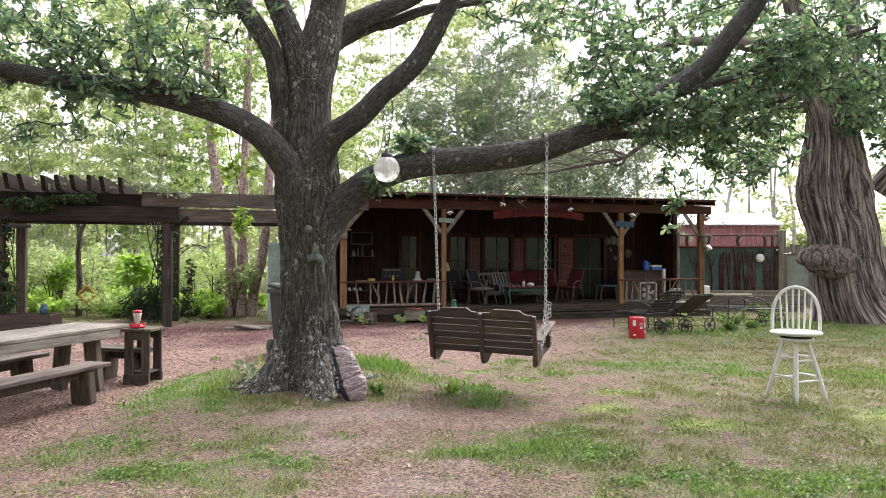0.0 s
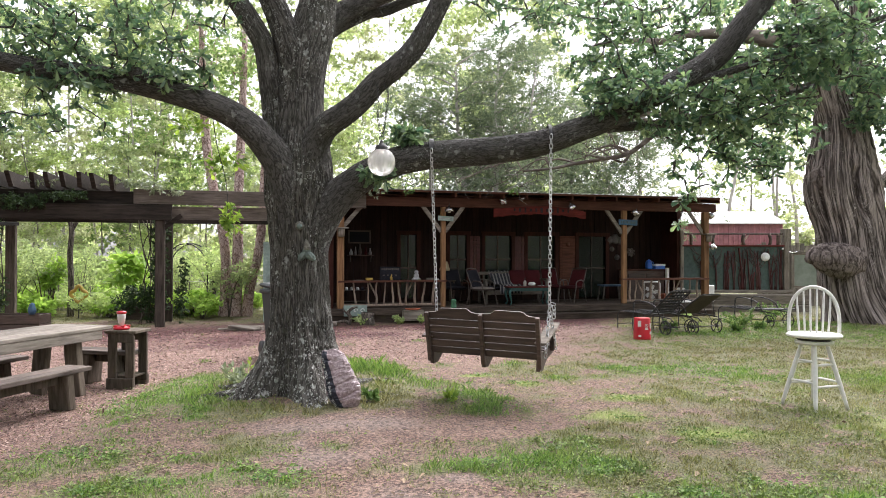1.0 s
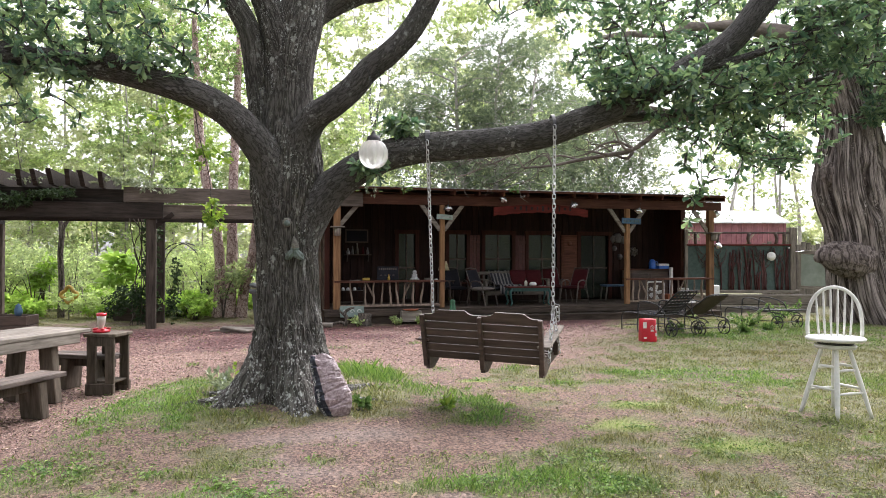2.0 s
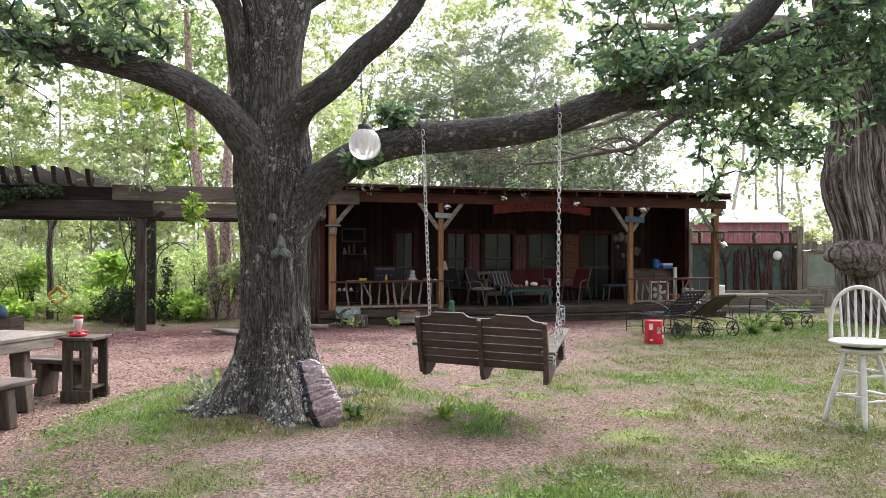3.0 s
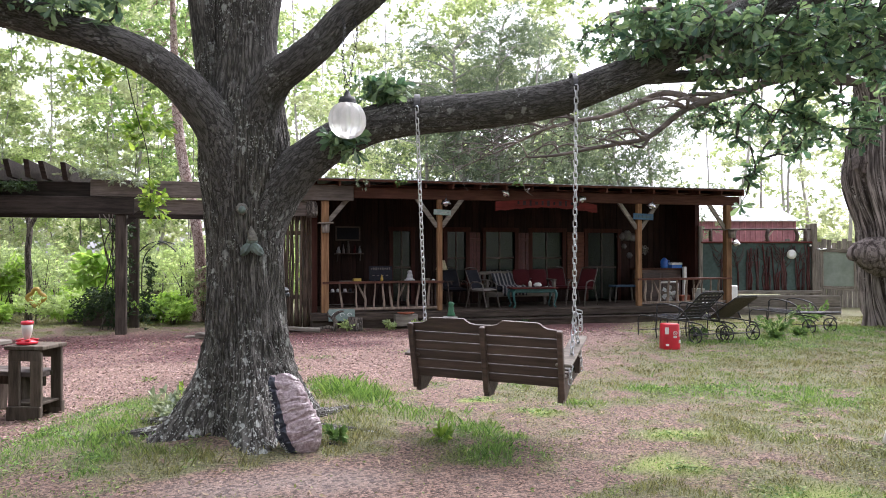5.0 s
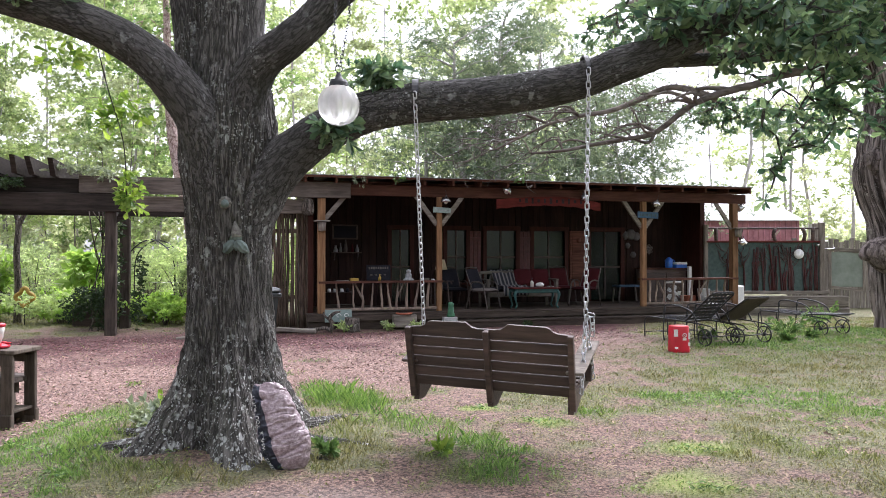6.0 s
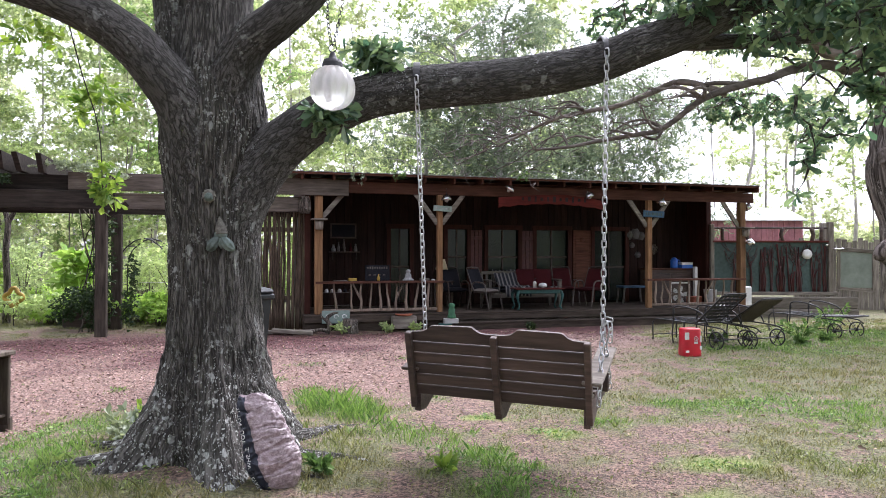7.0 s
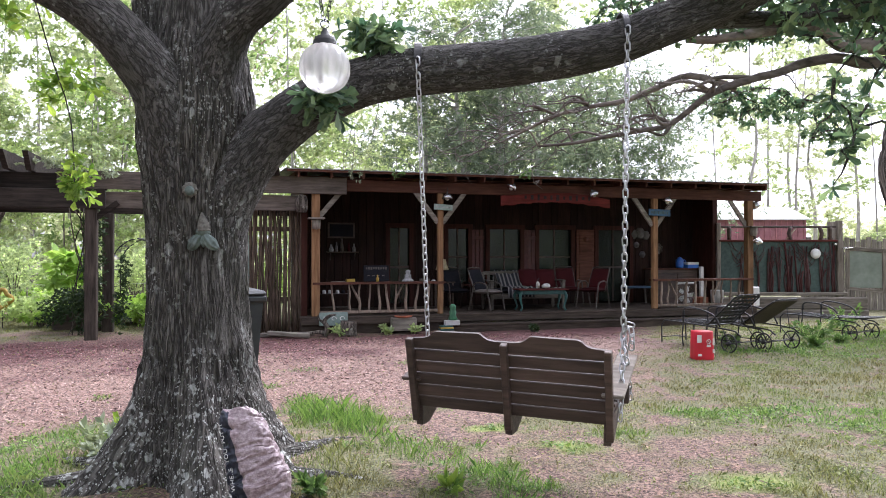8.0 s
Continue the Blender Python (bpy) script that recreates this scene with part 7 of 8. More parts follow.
# ---- trees ----
def build_oak():
    rng = np.random.default_rng(3)
    oak = thing("oak_tree", "large old oak with low spreading limbs and lichened bark", "tree", pose(-1.47, 7.9, 0))
    at = Matrix.Translation((1.47, -7.9, 0))
    o = np.array([-1.47, 7.9, 0, 0])

    def rel(pts):
        return [tuple(np.array(q, float) - o) for q in pts]

    # trunk with root flare
    prof = [(-0.15, 0.8), (0.0, 0.7), (0.08, 0.635), (0.17, 0.57), (0.3, 0.485), (0.44, 0.42), (0.6, 0.362), (0.9, 0.308), (1.4, 0.285), (1.8, 0.302), (2.1, 0.325), (2.4, 0.325), (2.7, 0.27), (2.9, 0.2)]
    xs = {0.0: 0.03, 0.6: 0.01, 1.4: -0.01, 2.4: -0.02, 2.9: -0.02}
    pts = [(np.interp(z, list(xs), list(xs.values())), 0, z, r) for z, r in prof]
    p = spline(pts, 0.024)
    furrow = ridged(0.021, seed=1)

    def flare(q, ang, s, r):
        z = q[:, 2]
        lobes = 0
        for deg, high in ((-72, 1.05), (-142, 1.0), (-15, 0.5), (40, 0.6), (100, 1.0), (168, 0.9)):
            lobes = lobes + high * np.exp(-(((np.degrees(ang) - deg + 180) % 360 - 180) / 18) ** 2)
        return furrow(q, ang, s, r) + 0.46 * (lobes - 0.62) * np.exp(-np.maximum(z, -0.1) / 0.33)
    part("trunk", Shape().tube(p[:, :3], p[:, 3], 170, bump=flare), OAK_BARK, oak, "grey-brown furrowed trunk with pale lichen")
    roots = ((-158, 0.95), (-12, 0.8), (-28, 0.7), (40, 0.9), (170, 0.9), (100, 0.9))
    for k, (a, length) in enumerate(roots):
        c, s = math.cos(radians(a)), math.sin(radians(a))
        pts = []
        for f in (0.3, 0.5, 0.7, 0.9, 1.15, 1.4):
            d = f * length
            b = 0.1 * math.sin(k * 3 + f * 4)
            x, y = c * d - s * b, s * d + c * b
            r = 0.085 * (1.45 - f) ** 1.2 + 0.014
            pts.append((x, y, zg(x - 1.47, y + 7.9) + 0.1 * max(0, 0.8 - f) - 0.3 * r - 0.03 * max(0, f - 1.0), r))
        limb(sh := Shape(), pts, 20, 0.004, 0.03, k)
        part("root", sh, OAK_BARK, oak)
    limbs = {
        "left": [(-1.5, 7.85, 1.5, 0.2), (-1.52, 7.78, 1.95, 0.21), (-1.6, 7.68, 2.32, 0.185), (-1.72, 7.57, 2.53, 0.155), (-1.92, 7.46, 2.75, 0.138), (-2.2, 7.35, 2.91, 0.125), (-2.65, 7.25, 3.04, 0.11), (-3.2, 7.1, 3.14, 0.095),
                 (-3.9, 6.9, 3.2, 0.085), (-4.8, 6.7, 3.4, 0.07), (-6.0, 6.5, 3.9, 0.05)],
        "leader": [(-1.5, 7.9, 1.9, 0.27), (-1.5, 7.9, 2.4, 0.3), (-1.49, 7.9, 2.9, 0.26), (-1.48, 7.9, 3.22, 0.245), (-1.45, 7.9, 3.49, 0.245), (-1.38, 7.92, 3.76, 0.225), (-1.3, 7.95, 4.16, 0.19), (-1.25, 7.95, 4.5, 0.18), (-1.15, 8.0, 5.4, 0.16), (-1.0, 8.2, 7.5, 0.09)],
        "left_leader": [(-1.62, 7.85, 2.2, 0.14), (-1.7, 7.83, 2.6, 0.125), (-1.75, 7.8, 3.02, 0.115), (-1.79, 7.78, 3.39, 0.11), (-1.83, 7.75, 3.63, 0.11), (-1.97, 7.72, 3.88, 0.105), (-2.11, 7.7, 4.09, 0.1), (-2.25, 7.68, 4.28, 0.095), (-2.7, 7.6, 4.8, 0.085), (-3.6, 7.5, 6.0, 0.06)],
        "inner_leader": [(-1.47, 7.85, 3.1, 0.17), (-1.52, 7.82, 3.45, 0.165), (-1.58, 7.8, 3.66, 0.15), (-1.66, 7.79, 3.88, 0.135), (-1.76, 7.78, 4.12, 0.13), (-1.88, 7.76, 4.45, 0.12), (-2.1, 7.7, 5.4, 0.1), (-2.3, 7.7, 7.0, 0.06)],
        "back": [(-1.38, 8.0, 3.75, 0.13), (-1.17, 8.2, 4.06, 0.12), (-0.83, 8.3, 4.28, 0.11), (-0.49, 8.35, 4.44, 0.1), (0.04, 8.5, 4.77, 0.08), (0.8, 8.9, 5.3, 0.06), (1.6, 9.6, 5.8, 0.04)],
        "back_low": [(-1.38, 8.05, 3.7, 0.1), (-1.2, 8.3, 3.97, 0.085), (-0.85, 8.45, 4.19, 0.072), (-0.62, 8.5, 4.25, 0.065), (-0.16, 8.6, 4.45, 0.055), (0.6, 9.0, 4.7, 0.035)],
        "right_up": [(-1.42, 7.88, 1.9, 0.19), (-1.4, 7.8, 2.3, 0.18), (-1.29, 7.7, 2.6, 0.15), (-1.16, 7.6, 2.76, 0.132), (-0.98, 7.52, 2.86, 0.122), (-0.81, 7.5, 2.99, 0.115), (-0.65, 7.5, 3.17, 0.11), (-0.46, 7.48, 3.32, 0.108), (-0.23, 7.46, 3.56, 0.103),
                     (0.0, 7.42, 3.98, 0.097), (0.12, 7.38, 4.25, 0.093), (0.35, 7.3, 5.0, 0.08), (0.8, 7.1, 6.4, 0.05)],
        "swing": [(-1.42, 7.9, 1.15, 0.16), (-1.38, 7.88, 1.55, 0.2), (-1.27, 7.87, 1.85, 0.205), (-1.1, 7.86, 2.06, 0.178), (-0.94, 7.85, 2.19, 0.158), (-0.76, 7.83, 2.31, 0.15), (-0.45, 7.8, 2.44, 0.145), (-0.1, 7.78, 2.5, 0.14), (0.4, 7.68, 2.52, 0.135), (0.8, 7.56, 2.55, 0.13),
                  (1.07, 7.5, 2.6, 0.125), (1.3, 7.45, 2.68, 0.122), (1.62, 7.42, 2.8, 0.12), (2.14, 7.4, 3.07, 0.118), (2.66, 7.4, 3.39, 0.113), (2.96, 7.4, 3.74, 0.108), (3.25, 7.4, 4.12, 0.1), (3.6, 7.4, 4.7, 0.085), (4.0, 7.3, 5.6, 0.05)],
        "swing_end": [(2.3, 7.4, 3.15, 0.045), (2.8, 7.3, 3.25, 0.036), (3.4, 7.1, 3.45, 0.028), (4.2, 6.9, 3.7, 0.016)],
        "swing_fork": [(1.4, 7.45, 2.72, 0.06), (1.8, 7.6, 2.76, 0.05), (2.5, 7.8, 2.85, 0.045), (3.4, 8.0, 3.1, 0.035), (4.4, 8.0, 3.4, 0.02)],
    }
    starts = []
    for k, (name, pts) in enumerate(limbs.items()):
        sh = Shape()
        limb(sh, rel(pts), 48 if pts[1][3] > 0.1 else 22, 0.009, 0.035, 20 + k)
        part("limb", sh, OAK_BARK if "leader" in name else LIMB_BARK, oak)
        starts.append(spline(pts, 0.3)[2:, :3])
    stub = rel([(-2.82, 7.2, 3.1, 0.075), (-2.83, 7.1, 3.14, 0.064), (-2.83, 6.99, 3.15, 0.058)])
    limb(sh := Shape(), stub, 28, 0.006, 0.02, 77)
    part("limb_stub", sh, LIMB_BARK, oak, "sawn-off limb stub")
    starts = np.vstack(starts)
    # crown: sprigs of lobed leaves
    blobs = [
        (-3.2, 7.2, 3.5, 0.9, 0.6, 0.35, 60), (-2.6, 7.6, 4.1, 0.9, 0.8, 0.5, 45), (-4.2, 7.0, 3.6, 1.0, 0.7, 0.45, 60), (-4.9, 7.6, 4.1, 1.0, 0.9, 0.6, 55), (-3.6, 8.4, 4.6, 1.3, 0.8, 0.6, 45),
        (-3.4, 7.0, 3.05, 0.7, 0.4, 0.2, 36), (-4.6, 6.6, 3.2, 0.7, 0.5, 0.25, 36), (-2.5, 7.1, 3.2, 0.6, 0.3, 0.2, 26), (-4.0, 7.4, 2.75, 0.8, 0.4, 0.15, 22),
        (2.0, 7.9, 3.6, 0.7, 0.5, 0.5, 50), (2.7, 7.8, 3.25, 0.8, 0.4, 0.4, 60), (3.6, 7.2, 3.55, 0.5, 0.5, 0.4, 36), (3.2, 7.5, 2.95, 0.6, 0.5, 0.3, 60), (2.4, 7.2, 2.9, 0.5, 0.4, 0.3, 40), (3.9, 7.4, 3.5, 0.9, 0.7, 0.5, 65),
        (4.6, 7.8, 3.9, 0.9, 0.9, 0.6, 60), (3.2, 8.1, 4.2, 0.9, 0.5, 0.4, 40), (1.5, 8.2, 4.2, 0.9, 0.8, 0.5, 44), (0.9, 9.0, 4.6, 0.9, 0.7, 0.5, 36), (4.3, 6.9, 3.0, 0.5, 0.5, 0.35, 40),
        (3.75, 8.0, 2.72, 0.35, 0.3, 0.35, 36), (3.0, 7.8, 2.6, 0.3, 0.3, 0.3, 26), (2.2, 7.4, 2.75, 0.45, 0.3, 0.22, 22), (2.52, 7.75, 2.35, 0.3, 0.25, 0.28, 12), (2.5, 7.8, 1.98, 0.16, 0.16, 0.22, 8), (3.0, 7.8, 2.35, 0.35, 0.3, 0.25, 16), (3.5, 7.9, 2.45, 0.35, 0.3, 0.25, 16), (1.5, 7.3, 3.05, 0.35, 0.25, 0.15, 16),
        (-1.0, 8.2, 6.6, 2.5, 2.2, 1.0, 40),
        (2.0, 7.2, 3.0, 0.45, 0.25, 0.22, 26), (2.45, 7.1, 2.85, 0.4, 0.3, 0.3, 34), (3.35, 7.0, 3.3, 0.5, 0.4, 0.35, 40), (1.55, 7.25, 2.9, 0.3, 0.15, 0.12, 12),
    ]
    blobs = [(*b[:6], int(b[6] * (1.3 if b[2] > 2.9 else 0.8))) for b in blobs]
    (v, f), p, w = sprigs(blobs, 13, 0.098, rng, "spoon")
    v = v - o[:3]
    part("crown", mesh_arrays("crown", v, f, OAK_LEAF), None, oak, "dark green spoon-shaped oak leaves")
    tw = Shape()
    twigs(tw, starts - o[:3], p - o[:3], rng, 0.006, 4)
    tagged(part("twig_mass", tw, LIMB_BARK, oak), kind="stuff")
    # leafy shoots on the swing limb and a bright hanging spray of young leaves
    near = [(-0.38, 7.72, 2.67, 0.26, 0.12, 0.11, 28), (-0.66, 7.6, 2.26, 0.2, 0.1, 0.13, 18)]
    for q in near:
        (v, f), p, w = sprigs([q], 9, 0.11, rng, "spoon")
        part("shoot", mesh_arrays("shoot", v - o[:3], f, OAK_LEAF), None, oak)
    young = [(-2.2, 7.8, 1.84, 0.12, 0.09, 0.22, 18), (-2.25, 7.8, 2.42, 0.3, 0.12, 0.17, 20), (-2.5, 7.5, 2.75, 0.3, 0.2, 0.15, 12)]
    for q in young:
        (v, f), p, w = sprigs([q], 8, 0.085, rng, "spoon")
        part("young_spray", mesh_arrays("young_spray", v - o[:3], f, OAK_LEAF_YOUNG), None, oak, "bright yellow-green young leaves")
    tw = Shape().tube(spline([np.array(q) - o[:3] for q in ((-2.25, 7.4, 2.88), (-2.27, 7.65, 2.55), (-2.22, 7.78, 2.2), (-2.2, 7.8, 1.68))], 0.1), 0.004, 5)
    part("twig", tw, LIMB_BARK, oak)


build_oak()


def build_old_cedar():
    rng = np.random.default_rng(8)
    c = thing("cedar_tree", "massive gnarled cedar with shredding bark and a burl", "tree", pose(9.75, 16.6, 0))
    pts = [(0.1, 0, -0.3, 1.15), (0.0, 0, 0.1, 0.95), (-0.22, 0, 0.5, 0.82), (-0.33, 0, 0.85, 0.75), (-0.42, 0, 1.4, 0.7), (-0.51, 0, 2.1, 0.69), (-0.66, 0, 2.7, 0.73), (-0.72, 0, 3.1, 0.74), (-0.74, 0, 3.6, 0.64), (-0.75, 0, 4.1, 0.54), (-0.8, 0, 4.7, 0.44), (-0.88, 0, 5.4, 0.36)]
    p = spline(pts, 0.03)
    fur = ridged(0.032, 9.0, 0.16, 41)

    def push(q, ang, s, r):
        # strands of wood that twist a little, with deep flutes and one dark hollow between them
        sway = 0.16 * np.sin(1.1 * s) + 0.1 * np.sin(2.7 * s + 1)
        lobes = 0.08 * np.cos(3 * ang + 0.2 * s) - 0.18 * np.abs(np.cos(3.5 * ang + sway)) ** 9 - 0.08 * np.abs(np.cos(8.5 * ang + 1.3 * sway + 0.7)) ** 7 + 0.06
        hollow = -0.24 * np.exp(-(((np.degrees(ang) + 88 + 180) % 360 - 180) / 8) ** 2) * np.exp(-((q[:, 2] - 2.8) / 0.55) ** 4)
        return fur(q, ang, s, r) + lobes * r + hollow + 0.25 * np.maximum(0, np.cos(4 * ang + 1)) * np.exp(-np.maximum(q[:, 2], 0) / 0.25)
    part("trunk", Shape().tube(p[:, :3], p[:, 3], 180, bump=push), CEDAR_BARK, c)
    b = Shape()
    limb(b, [(-0.6, -0.35, 1.32, 0.34), (-0.95, -0.55, 1.34, 0.37), (-1.25, -0.66, 1.38, 0.36), (-1.5, -0.7, 1.42, 0.3), (-1.7, -0.7, 1.42, 0.2), (-1.86, -0.7, 1.36, 0.06)], 64, 0.02, 0.03, 3)
    part("burl", b, BURL_BARK, c, "dark gnarled burl")
    b = Shape()
    limb(b, [(-0.75, -0.1, 2.95, 0.42), (-1.15, -0.2, 3.15, 0.32), (-1.36, -0.2, 3.3, 0.2), (-1.46, -0.2, 3.36, 0.06)], 48, 0.05, 0.03, 5)
    part("burl", b, BURL_BARK, c)
    starts, low = [], []
    for k, q in enumerate((
            [(-0.7, 0, 4.2, 0.45), (-1.1, -0.2, 5.2, 0.36), (-1.5, -0.3, 6.4, 0.3), (-1.9, -0.3, 8, 0.2)],
            [(-0.6, 0, 3.5, 0.32), (-0.4, -0.1, 4.6, 0.25), (-0.3, -0.1, 6, 0.22), (-0.3, 0, 8, 0.18)],
            [(0.3, 0, 3.0, 0.25), (0.9, -0.4, 3.9, 0.2), (1.6, -0.6, 4.6, 0.14), (3.0, -0.8, 5.2, 0.08)],
            [(-1.2, -0.2, 5.2, 0.16), (-2.2, -0.5, 5.1, 0.13), (-3.6, -0.9, 5.3, 0.1), (-5.5, -1.0, 5.0, 0.06)],
            [(-1.3, -0.2, 5.6, 0.2), (-2.6, -0.6, 6.2, 0.17), (-4.2, -0.9, 6.2, 0.1), (-6.5, -1.0, 5.9, 0.05)],
            [(-0.9, 0.0, 4.9, 0.13), (-2.6, -0.3, 4.9, 0.09), (-4.1, -0.4, 4.57, 0.07), (-4.9, -0.5, 4.2, 0.058), (-5.6, -0.5, 3.75, 0.048), (-6.8, -0.6, 3.45, 0.034), (-8.0, -0.7, 3.3, 0.02)],
            [(-4.4, -0.4, 4.45, 0.07), (-5.2, -0.2, 4.6, 0.06), (-6.4, -0.2, 4.2, 0.045), (-7.6, -0.2, 3.9, 0.03), (-8.6, 0, 3.5, 0.015)],
            [(-0.1, 0.0, 5.0, 0.2), (1.2, -0.3, 6.0, 0.16), (2.8, -0.6, 6.6, 0.1)])):
        if k > 2:
            q = [(a[0], a[1] + 0.08 * math.sin(5 * a[0] + k), a[2] + 0.05 * math.sin(3.1 * a[0] + 2 * k) + 0.03 * math.sin(7.7 * a[0]), a[3]) for a in spline(q, 0.45)]
        s = Shape()
        limb(s, q, 32 if k < 3 else 14, 0.02, 0.05, 50 + k)
        part("limb", s, CEDAR_BARK if k < 3 else LIMB_GREY, c)
        starts.append(spline(q, 0.4)[:, :3])
        if q[-1][0] < -7:
            low.append([tuple(a) for a in q[len(q) // 3:]])
    starts = np.vstack(starts)
    blobs = [(-2.2, -0.4, 5.6, 1.4, 0.9, 0.5, 160), (-4.2, -0.8, 5.6, 1.5, 1.0, 0.6, 200), (-6.0, -1.0, 5.4, 1.2, 0.9, 0.5, 140), (-3.6, 0.8, 4.3, 1.3, 0.7, 0.4, 120), (0.6, -0.6, 4.6, 1.0, 0.6, 0.6, 120),
             (2.0, -0.6, 5.0, 1.3, 0.9, 0.9, 200), (0.5, -0.8, 3.9, 0.9, 0.4, 0.5, 80), (-0.7, -1.0, 4.5, 0.5, 0.4, 0.5, 70), (-0.5, -0.7, 5.6, 1.2, 0.7, 0.7, 160), (2.5, 0.5, 6.5, 2.0, 1.2, 1.0, 200), (-1.5, 0, 7.5, 3.0, 1.5, 0.9, 260), (-5.2, 0, 7.2, 2.5, 1.5, 0.8, 200),
             (-2.9, -0.6, 3.8, 0.7, 0.5, 0.5, 60)]
    (v, f), p, w = sprigs(blobs, 14, 0.13, rng, "oval")
    part("crown", mesh_arrays("crown", v, f, OAK_LEAF), None, c, "dark green foliage")
    # bare hanging twigs along the long low limbs
    for k in range(28):
        line = low[k % 2]
        a = line[int(len(line) * rng.uniform(0.3, 0.95))]
        way = np.array([-rng.uniform(0.6, 1.3), rng.normal(0, 0.3), rng.uniform(-0.15, 0.4)])
        curl = rng.normal(0, 0.12, 3)
        q = [(*(np.array(a[:3]) + way * f + curl * math.sin(f * 5) + (0, 0, -0.12 * f * f)), max(0.009, 0.75 * a[3] * (1 - 0.85 * f))) for f in (0, 0.25, 0.5, 0.75, 1)]
        limb(s := Shape(), q, 8, 0.004, 0.08, 90 + k)
        part("branch", s, LIMB_GREY, c)
        low.append(q)
    bare = np.vstack([spline(q, 0.25)[:, :3] for q in low])
    q = bare[rng.integers(0, len(bare), 620)] + rng.normal(0, 1, (620, 3)) * (0.32, 0.3, 0.18) - (0.15, 0, 0.0)
    tb = Shape()
    twigs(tb, bare, q, rng, 0.0085, 3)
    tagged(part("twig_mass", tb, LIMB_GREY, c), kind="stuff")
    (v, f), hang, w = sprigs([(-5.6, 0.2, 4.1, 1.6, 0.5, 0.5, 90), (-7.2, 0.2, 3.6, 1.2, 0.5, 0.45, 90)], 9, 0.12, rng, "needle")
    part("foliage", mesh_arrays("foliage", v, f, CEDAR_LEAF), None, c, "sparse grey-green foliage")
    tw = Shape()
    twigs(tw, starts, p, rng, 0.01, 4, 2)
    tagged(part("twig_mass", tw, WOOD_BARK, c), kind="stuff")


build_old_cedar()


def woods_tree(x, y, height, radius, seed, leaf=None, crown=(0.25, 1.0), wide=2.2, count=420, size=0.26, lean=0.0, bark=None, label="woodland tree with a slender trunk and light green leaves", limbs=16):
    """A tree of the woods: a tapered trunk, limbs and a crown of leaf clusters."""
    rng = np.random.default_rng(seed)
    bark = bark or MID_BARK
    t = thing("woodland_tree", label, "tree", pose(x, y, zg(x, y)), "woods")
    sway = rng.normal(0, 0.12, (5, 2)) * height / 10
    trunk = [(sway[k, 0] * (k > 0) + lean * f * height, sway[k, 1] * (k > 0), -0.1 + f * height, radius * (1.25 if k == 0 else 1 - 0.85 * f)) for k, f in enumerate((0, 0.25, 0.5, 0.75, 1.0))]
    limb(sh := Shape(), trunk, 9, 0.006, 0.4, seed)
    part("trunk", sh, bark, t)
    tp = spline(trunk, 0.4)
    blobs = []
    for k in range(limbs):
        f = crown[0] + (crown[1] - crown[0]) * (k + 0.5) / limbs
        a = rng.uniform(0, 2 * math.pi)
        base = np.array([np.interp(f * height, tp[:, 2], tp[:, j]) for j in range(3)])
        reach = wide * rng.uniform(0.5, 1.0) * (1.15 - 0.5 * f)
        end = base + np.array([math.cos(a), math.sin(a), rng.uniform(-0.05, 0.4)]) * reach
        mid = (base + end) / 2 + (0, 0, 0.12 * reach)
        q = spline([base, mid, end], 0.5)
        part("limb", Shape().tube(q, np.linspace(radius * 0.2, radius * 0.05, len(q)), 5), bark, t)
        blobs.append((*end, reach * 0.6, reach * 0.6, reach * 0.3, count / limbs * 0.6))
        blobs.append((*mid, reach * 0.5, reach * 0.5, reach * 0.3, count / limbs * 0.4))
    (v, f), p, w = sprigs(blobs, 9, size, rng, "needle" if leaf is CEDAR_LEAF else "oval")
    v[:, 2] = np.maximum(v[:, 2], 0.05)
    part("crown", mesh_arrays("crown", v, f, leaf or WOODS_LEAF), None, t)
    return t


def behind_house(x, y):
    return porch_side(x, y) < 6 and -2.0 < (x + 2.44) * 0.9638 + (y - 17.6) * 0.267 < 11.5


